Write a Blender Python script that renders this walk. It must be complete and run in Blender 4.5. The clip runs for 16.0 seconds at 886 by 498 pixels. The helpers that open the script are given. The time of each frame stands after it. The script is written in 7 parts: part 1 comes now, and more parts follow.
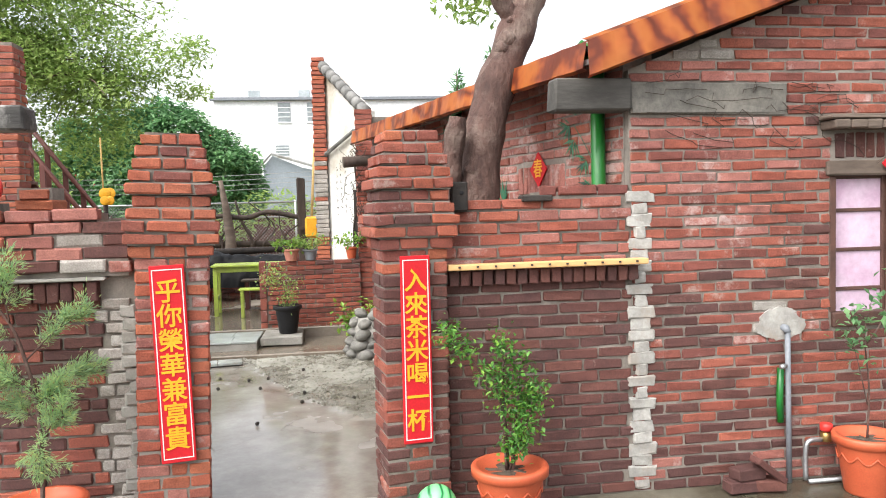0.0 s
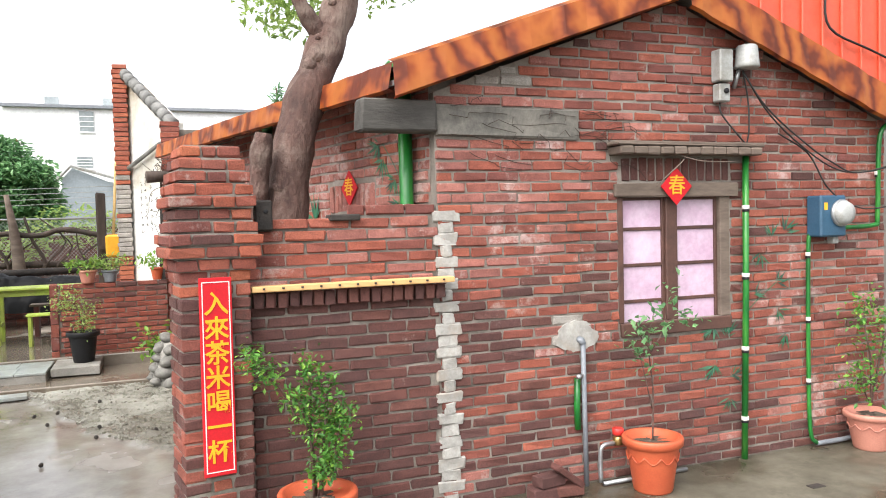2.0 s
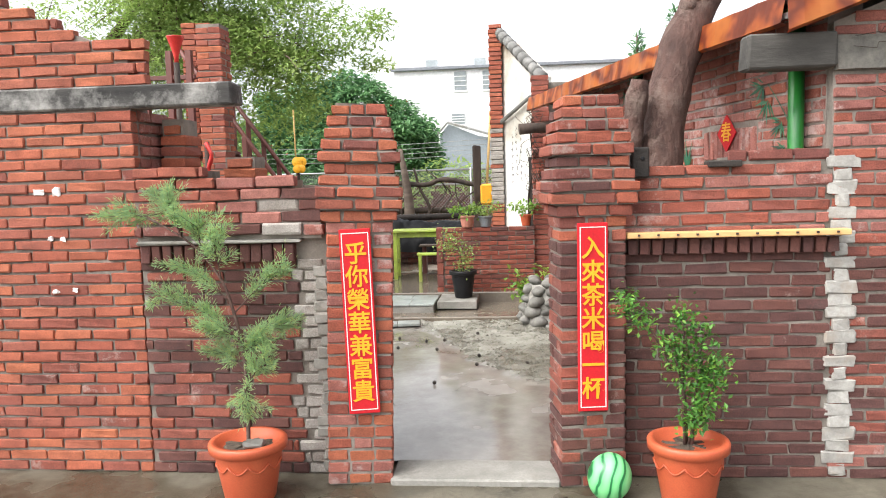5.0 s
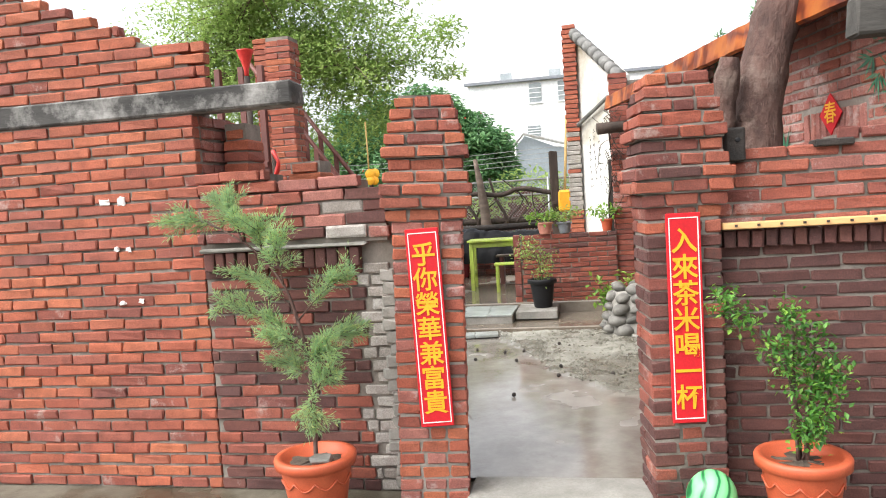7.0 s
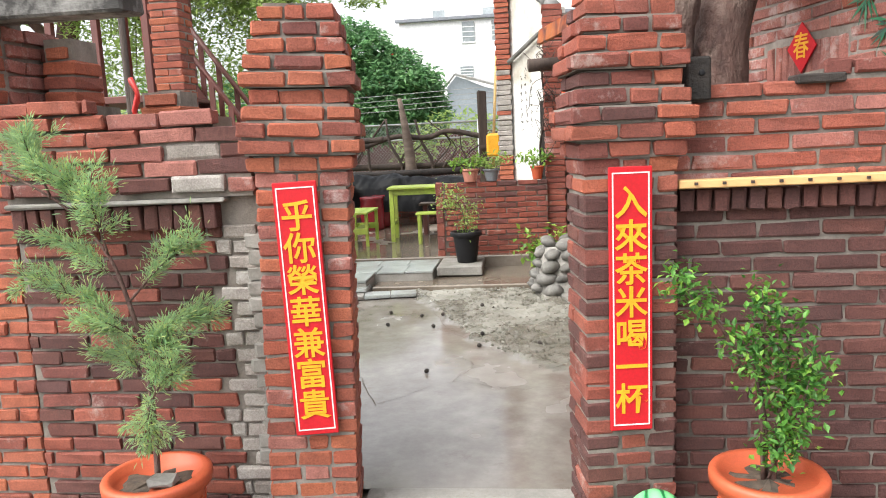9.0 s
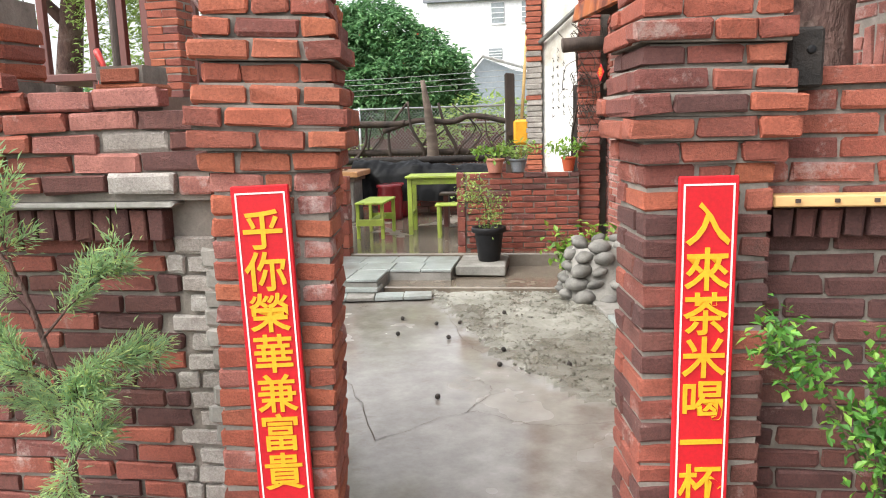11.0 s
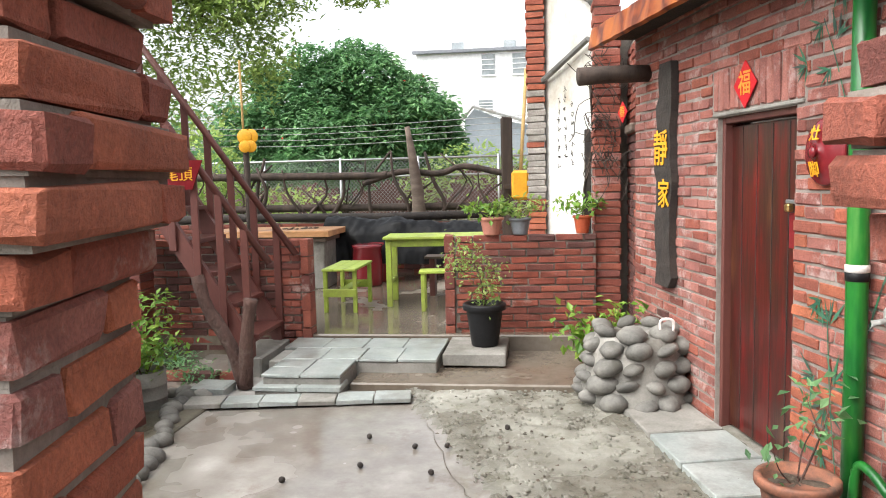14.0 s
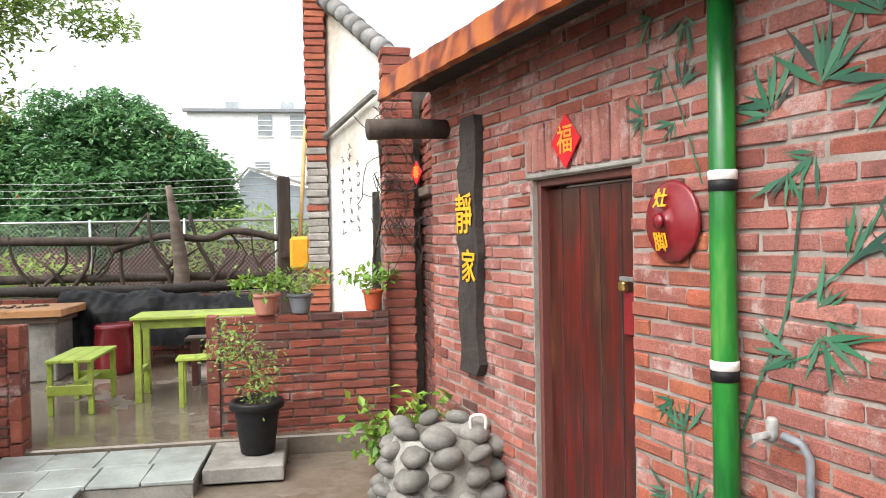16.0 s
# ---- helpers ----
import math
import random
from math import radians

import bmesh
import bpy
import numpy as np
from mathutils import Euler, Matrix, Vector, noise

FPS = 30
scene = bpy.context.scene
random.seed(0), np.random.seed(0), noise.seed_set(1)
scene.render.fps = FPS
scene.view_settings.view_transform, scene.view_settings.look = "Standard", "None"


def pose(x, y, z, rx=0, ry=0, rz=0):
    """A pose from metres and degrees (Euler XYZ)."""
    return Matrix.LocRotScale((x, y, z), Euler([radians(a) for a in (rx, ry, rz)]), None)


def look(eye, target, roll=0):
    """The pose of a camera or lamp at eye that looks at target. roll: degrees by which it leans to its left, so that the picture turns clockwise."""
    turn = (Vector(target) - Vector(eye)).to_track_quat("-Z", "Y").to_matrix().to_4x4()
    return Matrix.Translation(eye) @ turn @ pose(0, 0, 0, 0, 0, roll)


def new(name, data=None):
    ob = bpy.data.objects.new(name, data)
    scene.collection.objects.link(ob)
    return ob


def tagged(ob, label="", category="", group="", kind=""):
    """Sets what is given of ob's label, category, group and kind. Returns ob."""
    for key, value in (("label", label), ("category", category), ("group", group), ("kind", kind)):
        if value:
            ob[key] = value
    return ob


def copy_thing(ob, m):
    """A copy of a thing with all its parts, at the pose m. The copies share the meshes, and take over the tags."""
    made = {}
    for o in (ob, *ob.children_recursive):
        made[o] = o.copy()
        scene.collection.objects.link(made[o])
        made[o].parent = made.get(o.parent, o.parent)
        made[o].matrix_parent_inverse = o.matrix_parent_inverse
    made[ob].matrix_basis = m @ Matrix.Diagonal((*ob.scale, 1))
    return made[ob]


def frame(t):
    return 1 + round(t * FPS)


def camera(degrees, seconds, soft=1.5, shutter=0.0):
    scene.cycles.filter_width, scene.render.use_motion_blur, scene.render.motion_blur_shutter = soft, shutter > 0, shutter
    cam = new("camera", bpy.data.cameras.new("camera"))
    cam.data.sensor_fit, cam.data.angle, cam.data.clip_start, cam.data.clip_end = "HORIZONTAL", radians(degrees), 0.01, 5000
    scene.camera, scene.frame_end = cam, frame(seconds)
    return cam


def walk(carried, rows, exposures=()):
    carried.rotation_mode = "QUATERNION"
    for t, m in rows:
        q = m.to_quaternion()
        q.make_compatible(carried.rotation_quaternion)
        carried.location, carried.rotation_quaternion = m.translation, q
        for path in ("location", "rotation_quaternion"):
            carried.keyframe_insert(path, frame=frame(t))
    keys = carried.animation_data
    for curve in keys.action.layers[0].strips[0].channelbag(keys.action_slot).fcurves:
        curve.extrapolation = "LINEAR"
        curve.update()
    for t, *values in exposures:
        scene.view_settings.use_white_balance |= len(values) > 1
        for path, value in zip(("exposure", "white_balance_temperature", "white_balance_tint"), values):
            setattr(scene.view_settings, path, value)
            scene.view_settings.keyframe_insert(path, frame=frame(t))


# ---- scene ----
cam = camera(60.9, 16.0, 1.0)
PATH = [
    (0, (0.405, -3.941, 1.671), (0.67, -1.961, 1.562), -1.5),
    (0.5, (0.418, -3.93, 1.666), (0.833, -1.976, 1.563), -1.5),
    (1, (0.449, -3.929, 1.675), (0.982, -2.003, 1.59), -1.6),
    (1.5, (0.489, -3.925, 1.687), (1.122, -2.03, 1.609), -1.5),
    (2, (0.506, -3.919, 1.684), (1.22, -2.052, 1.607), -1.4),
    (2.5, (0.512, -3.906, 1.68), (1.268, -2.056, 1.593), -0.9),
    (3, (0.46, -3.904, 1.668), (1.107, -2.015, 1.558), -0.9),
    (3.3, (0.415, -3.912, 1.67), (0.89, -1.975, 1.525), -0.9),
    (3.5, (0.402, -3.907, 1.668), (0.751, -1.945, 1.495), -0.6),
    (4, (0.383, -3.928, 1.673), (0.517, -1.944, 1.466), -1.0),
    (4.5, (0.379, -3.957, 1.669), (0.379, -1.968, 1.466), -1.2),
    (5, (0.382, -3.965, 1.666), (0.19, -1.983, 1.484), -1.6),
    (5.2, (0.381, -3.949, 1.664), (0.066, -1.981, 1.504), -2.0),
    (7.3, (0.378, -3.577, 1.55), (-0.021, -1.621, 1.42), -3.6),
    (7.5, (0.359, -3.488, 1.551), (0.048, -1.519, 1.387), -3.5),
    (8, (0.381, -3.223, 1.522), (0.167, -1.251, 1.269), -2.9),
    (8.5, (0.461, -2.979, 1.566), (0.267, -1.009, 1.283), -2.7),
    (9, (0.411, -2.81, 1.558), (0.182, -0.845, 1.267), -2.7),
    (9.2, (0.39, -2.737, 1.563), (0.146, -0.773, 1.275), -2.7),
    (11.3, (0.364, -1.958, 1.586), (0.07, -0.008, 1.251), -1.6),
    (11.5, (0.324, -1.854, 1.584), (0.081, 0.103, 1.254), -1.2),
    (12, (0.306, -1.604, 1.561), (0.108, 0.359, 1.235), -1.7),
    (12.5, (0.317, -1.333, 1.582), (0.087, 0.631, 1.286), -1.7),
    (13, (0.24, -1.057, 1.56), (0.019, 0.918, 1.341), -1.1),
    (13.5, (0.19, -0.779, 1.566), (-0.023, 1.2, 1.373), -1.9),
    (14, (0.196, -0.564, 1.57), (-0.069, 1.409, 1.372), -1.4),
    (14.5, (0.177, -0.322, 1.555), (-0.118, 1.646, 1.353), -1.0),
    (15, (0.132, -0.025, 1.568), (0.021, 1.961, 1.36), -0.1),
    (15.5, (0.14, 0.175, 1.596), (0.251, 2.167, 1.46), -0.8),
    (15.6, (0.156, 0.18, 1.6), (0.301, 2.172, 1.492), -1.2),
    (16, (0.164, 0.363, 1.599), (0.48, 2.337, 1.556), -1.1),
]
WALK = [(t, look(e, g, r)) for t, e, g, r in PATH]
walk(cam, WALK)

# ---- world and light ----
world = bpy.data.worlds.new("overcast_sky")
scene.world = world
world.use_nodes = True
wt = world.node_tree
sky = wt.nodes.new("ShaderNodeTexSky")
sky.sky_type, sky.sun_disc = "NISHITA", False
sky.sun_elevation, sky.sun_rotation = radians(51), radians(232)
sky.air_density, sky.dust_density, sky.ozone_density = 1.0, 4.0, 1.0
soft_sky = wt.nodes.new("ShaderNodeHueSaturation")
soft_sky.inputs["Saturation"].default_value = 0.22
soft_sky.inputs["Value"].default_value = 1.0
wt.links.new(sky.outputs[0], soft_sky.inputs["Color"])
wt.links.new(soft_sky.outputs[0], wt.nodes["Background"].inputs[0])
wt.nodes["Background"].inputs[1].default_value = 0.15
sun_data = bpy.data.lights.new("sun", "SUN")
sun_data.energy, sun_data.angle, sun_data.color = 1.05, radians(70), (1.0, 0.97, 0.92)
sun = new("sun", sun_data)
sun.matrix_world = look((-14, -11, 22), (0, 0, 0))
scene.view_settings.exposure = 1.51

# ---- materials ----
def node(nt, kind, **kw):
    n = nt.nodes.new(kind)
    for k, v in kw.items():
        n.inputs[k].default_value = v
    return n


def base_mat(name, rough=0.7, metal=0.0):
    m = bpy.data.materials.new(name)
    m.use_nodes = True
    p = m.node_tree.nodes["Principled BSDF"]
    p.inputs["Roughness"].default_value = rough
    p.inputs["Metallic"].default_value = metal
    return m, m.node_tree, p


def ramp(nt, fac, stops):
    r = nt.nodes.new("ShaderNodeValToRGB")
    e = r.color_ramp.elements
    while len(e) < len(stops):
        e.new(0.5)
    for el, (pos, c) in zip(e, stops):
        el.position, el.color = pos, (*c, 1)
    nt.links.new(fac, r.inputs[0])
    return r.outputs[0]


def mixed(nt, a, b, fac, mode="MIX"):
    m = nt.nodes.new("ShaderNodeMix")
    m.data_type, m.blend_type = "RGBA", mode
    for s, v in ((m.inputs[6], a), (m.inputs[7], b), (m.inputs[0], fac)):
        if isinstance(v, (int, float)):
            s.default_value = v
        elif isinstance(v, tuple):
            s.default_value = (*v, 1)
        else:
            nt.links.new(v, s)
    return m.outputs[2]


def coords(nt):
    """World-sized coordinates of the point."""
    return nt.nodes.new("ShaderNodeNewGeometry").outputs["Position"]


def noise_of(nt, scale, detail=4, rough=0.6, vec=None, stretch=None):
    v = vec or coords(nt)
    if stretch:
        mp = nt.nodes.new("ShaderNodeMapping")
        mp.inputs["Scale"].default_value = stretch
        nt.links.new(v, mp.inputs[0])
        v = mp.outputs[0]
    n = node(nt, "ShaderNodeTexNoise", Scale=scale, Detail=detail, Roughness=rough)
    nt.links.new(v, n.inputs["Vector"])
    return n.outputs[0]


def bumped(nt, p, h, strength=0.3, dist=0.01):
    b = node(nt, "ShaderNodeBump", Strength=strength, Distance=dist)
    nt.links.new(h, b.inputs["Height"])
    nt.links.new(b.outputs[0], p.inputs["Normal"])


def surface(name, c1, c2, scale=6, fine=60, rough=0.75, bump=0.25, metal=0.0, stain=None, stretch=None, dist=0.006):
    """Two colours mixed by broad noise, with fine grain and relief."""
    m, nt, p = base_mat(name, rough, metal)
    big = noise_of(nt, scale, 5, 0.65, stretch=stretch)
    col = ramp(nt, big, [(0.32, c1), (0.68, c2)])
    small = noise_of(nt, fine, 4, 0.7, stretch=stretch)
    col = mixed(nt, col, ramp(nt, small, [(0.25, (0.72, 0.72, 0.72)), (0.75, (1.12, 1.12, 1.12))]), 0.7, "MULTIPLY")
    if stain:
        s = ramp(nt, noise_of(nt, scale * 0.45, 6, 0.7), [(0.5, (0, 0, 0)), (0.66, (1, 1, 1))])
        col = mixed(nt, col, stain, s)
    nt.links.new(col, p.inputs["Base Color"])
    if bump:
        bumped(nt, p, small, bump, dist)
    return m


def brick_mat(name, cols, soot=(0.05, 0.04, 0.037), soot_at=0.62, lime=(0.44, 0.36, 0.32), lime_at=0.60, spots=None):
    """Fired clay: every brick its own tone, with soot, lime bloom and pits."""
    m, nt, p = base_mat(name, 0.82)
    own = nt.nodes.new("ShaderNodeObjectInfo").outputs["Random"]
    isl = nt.nodes.new("ShaderNodeNewGeometry").outputs["Random Per Island"]
    add = nt.nodes.new("ShaderNodeMath")
    add.operation = "ADD"
    nt.links.new(own, add.inputs[0]), nt.links.new(isl, add.inputs[1])
    fr = nt.nodes.new("ShaderNodeMath")
    fr.operation = "FRACT"
    nt.links.new(add.outputs[0], fr.inputs[0])
    k = len(cols) - 1
    col = ramp(nt, fr.outputs[0], [(i / k, c) for i, c in enumerate(cols)])
    cl = noise_of(nt, 9, 5, 0.7)
    col = mixed(nt, col, ramp(nt, cl, [(0.3, (0.62, 0.58, 0.56)), (0.7, (1.18, 1.16, 1.14))]), 0.85, "MULTIPLY")
    fine = noise_of(nt, 120, 4, 0.75)
    col = mixed(nt, col, ramp(nt, fine, [(0.28, (0.5, 0.5, 0.5)), (0.72, (1.25, 1.25, 1.25))]), 0.8, "MULTIPLY")
    s = ramp(nt, noise_of(nt, 2.3, 7, 0.72), [(soot_at, (0, 0, 0)), (soot_at + 0.14, (0.75, 0.75, 0.75))])
    col = mixed(nt, col, soot, s)
    l = ramp(nt, noise_of(nt, 3.7, 8, 0.78), [(lime_at, (0, 0, 0)), (lime_at + 0.1, (0.6, 0.6, 0.6))])
    col = mixed(nt, col, lime, l)
    nt.links.new(col, p.inputs["Base Color"])
    bumped(nt, p, fine, 0.8, 0.008)
    return m


RED = brick_mat("brick_red", [(0.31, 0.083, 0.053), (0.24, 0.07, 0.05), (0.36, 0.105, 0.065), (0.18, 0.058, 0.048), (0.33, 0.09, 0.055)], lime_at=0.57)
PALE = brick_mat("brick_pale_red", [(0.38, 0.14, 0.11), (0.31, 0.12, 0.10), (0.43, 0.175, 0.14), (0.27, 0.10, 0.085), (0.40, 0.135, 0.098)], lime=(0.52, 0.42, 0.39), lime_at=0.53)
ORANGE = brick_mat("brick_orange", [(0.43, 0.118, 0.06), (0.34, 0.09, 0.055), (0.47, 0.145, 0.07), (0.30, 0.088, 0.06), (0.42, 0.125, 0.062)], soot_at=0.72, lime_at=0.72)
BROWN = brick_mat("brick_brown", [(0.13, 0.048, 0.040), (0.09, 0.038, 0.034), (0.165, 0.062, 0.047), (0.105, 0.046, 0.042), (0.145, 0.05, 0.038)], lime_at=0.62)
GREYB = brick_mat("brick_limewashed", [(0.42, 0.40, 0.37), (0.34, 0.32, 0.29), (0.46, 0.43, 0.40), (0.30, 0.27, 0.24)], lime=(0.5, 0.48, 0.45))
DARKTOP = brick_mat("brick_sooty_red", [(0.25, 0.065, 0.045), (0.11, 0.05, 0.045), (0.31, 0.075, 0.045), (0.16, 0.055, 0.045), (0.29, 0.08, 0.05)], soot_at=0.56)
MORTAR = surface("mortar_grey", (0.17, 0.148, 0.125), (0.30, 0.265, 0.23), 5, 90, 0.95, 0.6, stain=(0.09, 0.078, 0.065))
MORTAR_PALE = surface("mortar_pale", (0.21, 0.18, 0.155), (0.36, 0.32, 0.285), 4, 90, 0.95, 0.5, stain=(0.15, 0.12, 0.10))
CEMENT = surface("cement_grey", (0.20, 0.195, 0.175), (0.33, 0.315, 0.285), 4, 70, 0.85, 0.5, stain=(0.13, 0.12, 0.10))
LIME = surface("lime_plaster_white", (0.26, 0.25, 0.23), (0.44, 0.425, 0.395), 9, 50, 0.92, 0.8, stain=(0.30, 0.26, 0.22))
PLASTER = surface("plaster_weathered_white", (0.62, 0.62, 0.58), (0.74, 0.74, 0.71), 1.3, 40, 0.9, 0.25, stain=(0.36, 0.31, 0.24))
TERRACOTTA = surface("terracotta_plastic", (0.46, 0.085, 0.035), (0.52, 0.11, 0.045), 8, 120, 0.5, 0.08)
PINKPOT = surface("terracotta_faded", (0.48, 0.19, 0.14), (0.53, 0.23, 0.17), 8, 120, 0.55, 0.08)
DIRTYPOT = surface("terracotta_dirty", (0.42, 0.16, 0.09), (0.07, 0.05, 0.04), 9, 120, 0.7, 0.2)
BLACKPLASTIC = surface("plastic_black", (0.012, 0.012, 0.013), (0.022, 0.022, 0.024), 8, 80, 0.45, 0.1)
SOIL = surface("soil_dark", (0.035, 0.026, 0.02), (0.12, 0.09, 0.065), 30, 90, 0.95, 0.8)
REDPAINT = surface("paint_red", (0.50, 0.003, 0.010), (0.57, 0.005, 0.013), 5, 90, 0.7, 0.03)
WHITELINE = surface("paint_white", (0.72, 0.66, 0.62), (0.8, 0.77, 0.74), 12, 90, 0.5, 0.03)
GOLD = surface("paint_golden_yellow", (0.78, 0.36, 0.015), (0.85, 0.43, 0.02), 12, 90, 0.45, 0.03)
ORANGEPAINT = surface("paint_orange", (0.78, 0.25, 0.02), (0.84, 0.32, 0.03), 12, 90, 0.45, 0.03)
BARK = surface("bark_brown", (0.055, 0.028, 0.022), (0.13, 0.07, 0.055), 6, 24, 0.85, 1.0, stain=(0.19, 0.14, 0.115), stretch=(1, 1, 0.45), dist=0.03)
DARKWOOD = surface("wood_weathered_dark", (0.025, 0.018, 0.014), (0.075, 0.05, 0.038), 7, 40, 0.85, 0.8, stretch=(1, 1, 0.18), dist=0.012)
BLACKWOOD = surface("wood_charred", (0.018, 0.015, 0.013), (0.045, 0.034, 0.028), 8, 45, 0.8, 0.9, dist=0.012)
GREYBEAM = surface("beam_concrete_dark", (0.04, 0.037, 0.033), (0.10, 0.094, 0.085), 4, 50, 0.9, 0.6, stretch=(0.4, 1, 1.6))
LINTEL = surface("lintel_limed_black", (0.03, 0.029, 0.028), (0.085, 0.08, 0.075), 5, 45, 0.92, 0.7, stain=(0.34, 0.33, 0.31), stretch=(0.5, 1, 1.6))
GREYCEM = surface("beam_cement_face", (0.10, 0.095, 0.085), (0.20, 0.185, 0.16), 5, 40, 0.92, 0.8)
STAIRPAINT = surface("paint_maroon_wood", (0.10, 0.032, 0.026), (0.16, 0.05, 0.038), 5, 60, 0.55, 0.25, stretch=(1, 1, 0.3))
MAROON = surface("enamel_maroon", (0.17, 0.012, 0.018), (0.22, 0.02, 0.025), 3, 40, 0.22, 0.03)
GREENPAINT = surface("paint_lime_green", (0.30, 0.40, 0.05), (0.40, 0.50, 0.08), 6, 60, 0.5, 0.15, stain=(0.24, 0.27, 0.06))
PINE = surface("wood_pine_light", (0.62, 0.36, 0.14), (0.72, 0.45, 0.20), 5, 50, 0.6, 0.15, stretch=(0.3, 1, 1))
TABLEWOOD = surface("wood_table_orange", (0.46, 0.22, 0.09), (0.58, 0.31, 0.14), 4, 50, 0.45, 0.15, stretch=(0.3, 1, 1), stain=(0.28, 0.14, 0.07))
WINWOOD = surface("wood_window_brown", (0.055, 0.026, 0.02), (0.11, 0.05, 0.036), 6, 60, 0.65, 0.3)
OLDWOOD = surface("wood_lintel_aged", (0.085, 0.062, 0.048), (0.19, 0.145, 0.115), 5, 45, 0.85, 0.6, stretch=(0.3, 1, 1.5))
PINK = surface("curtain_pink_white", (0.47, 0.29, 0.41), (0.64, 0.51, 0.61), 2.2, 20, 0.6, 0.1)
BAMBOO = surface("bamboo_dry", (0.42, 0.27, 0.09), (0.55, 0.36, 0.13), 6, 40, 0.55, 0.15)
STEEL = surface("steel_galvanised", (0.34, 0.35, 0.36), (0.48, 0.49, 0.50), 9, 60, 0.42, 0.1, metal=0.8)
PVCGREY = surface("plastic_grey", (0.16, 0.175, 0.195), (0.23, 0.245, 0.27), 9, 60, 0.5, 0.05)
LIGHTGREY = surface("plastic_light_grey", (0.28, 0.29, 0.285), (0.38, 0.385, 0.37), 9, 60, 0.5, 0.08, stain=(0.2, 0.19, 0.165))
BRASS = surface("brass_dull", (0.42, 0.27, 0.10), (0.5, 0.33, 0.13), 15, 60, 0.38, 0.08, metal=0.9)
BLUEBOX = surface("meter_box_blue", (0.025, 0.075, 0.13), (0.035, 0.095, 0.16), 6, 60, 0.4, 0.06)
YELLOW = surface("plastic_yellow", (0.75, 0.35, 0.015), (0.82, 0.42, 0.02), 6, 60, 0.45, 0.05)
TARP = surface("tarp_black", (0.003, 0.0035, 0.004), (0.008, 0.008, 0.009), 6, 30, 0.42, 0.3)
for dull in (TARP, BLACKPLASTIC):
    dull.node_tree.nodes["Principled BSDF"].inputs["Specular IOR Level"].default_value = 0.2
CABLE = surface("cable_black", (0.012, 0.012, 0.012), (0.03, 0.028, 0.026), 9, 60, 0.6, 0.1)
STONE = surface("river_stone_grey", (0.10, 0.098, 0.09), (0.25, 0.24, 0.215), 5, 55, 0.75, 0.6, stain=(0.09, 0.085, 0.07))
SLATE = surface("slate_paver_grey", (0.25, 0.28, 0.27), (0.40, 0.43, 0.41), 5, 60, 0.3, 0.15, stain=(0.2, 0.2, 0.18))
WHITEWALL = surface("render_white", (0.80, 0.81, 0.82), (0.86, 0.87, 0.88), 0.4, 5, 0.9, 0.05)
GLASSFAR = surface("window_grey", (0.20, 0.23, 0.24), (0.32, 0.35, 0.36), 1.0, 8, 0.25, 0.02)
SLATEROOF = surface("roof_blue_grey", (0.22, 0.26, 0.29), (0.28, 0.32, 0.35), 1, 12, 0.6, 0.1)
REDSHEET = surface("sheet_red", (0.60, 0.085, 0.04), (0.66, 0.10, 0.05), 1.2, 12, 0.42, 0.04)
ROOFTILE = surface("ridge_tile_grey", (0.13, 0.13, 0.125), (0.25, 0.245, 0.235), 6, 40, 0.9, 0.6)
GREYWALL = surface("neighbour_cement", (0.16, 0.155, 0.14), (0.24, 0.23, 0.21), 1.4, 30, 0.92, 0.3, stain=(0.1, 0.1, 0.085))
FUNNELRED = surface("plastic_red", (0.55, 0.03, 0.025), (0.6, 0.04, 0.03), 8, 60, 0.4, 0.03)
GRASS = surface("grass_patchy", (0.09, 0.12, 0.035), (0.22, 0.21, 0.12), 0.9, 25, 0.95, 0.5, stain=(0.2, 0.16, 0.11))


def leaf_mat(name, cols, trans=0.25):
    m, nt, p = base_mat(name, 0.5)
    isl = nt.nodes.new("ShaderNodeNewGeometry").outputs["Random Per Island"]
    k = len(cols) - 1
    col = ramp(nt, isl, [(i / k, c) for i, c in enumerate(cols)])
    col = mixed(nt, col, ramp(nt, noise_of(nt, 1.7, 3), [(0.3, (0.7, 0.72, 0.7)), (0.7, (1.2, 1.18, 1.1))]), 0.8, "MULTIPLY")
    nt.links.new(col, p.inputs["Base Color"])
    tr = nt.nodes.new("ShaderNodeBsdfTranslucent")
    nt.links.new(col, tr.inputs[0])
    mx = node(nt, "ShaderNodeMixShader", Fac=trans)
    nt.links.new(p.outputs[0], mx.inputs[1]), nt.links.new(tr.outputs[0], mx.inputs[2])
    nt.links.new(mx.outputs[0], nt.nodes["Material Output"].inputs[0])
    return m


LEAF_DARK = leaf_mat("leaf_dark_green", [(0.10, 0.24, 0.10), (0.18, 0.36, 0.155), (0.07, 0.18, 0.08), (0.25, 0.44, 0.20)], 0.4)
LEAF_LIGHT = leaf_mat("leaf_light_green", [(0.27, 0.40, 0.11), (0.38, 0.51, 0.16), (0.21, 0.33, 0.09), (0.45, 0.56, 0.20)], 0.55)
LEAF_BUSH = leaf_mat("leaf_bush_green", [(0.06, 0.20, 0.035), (0.13, 0.33, 0.05), (0.045, 0.15, 0.035), (0.28, 0.50, 0.07)], 0.35)
LEAF_GREY = leaf_mat("needle_grey_green", [(0.30, 0.48, 0.27), (0.42, 0.58, 0.28), (0.25, 0.42, 0.25), (0.56, 0.64, 0.26)], 0.5)
LEAF_FRESH = leaf_mat("leaf_fresh_green", [(0.14, 0.30, 0.04), (0.24, 0.40, 0.06), (0.10, 0.24, 0.04), (0.34, 0.44, 0.07)], 0.35)
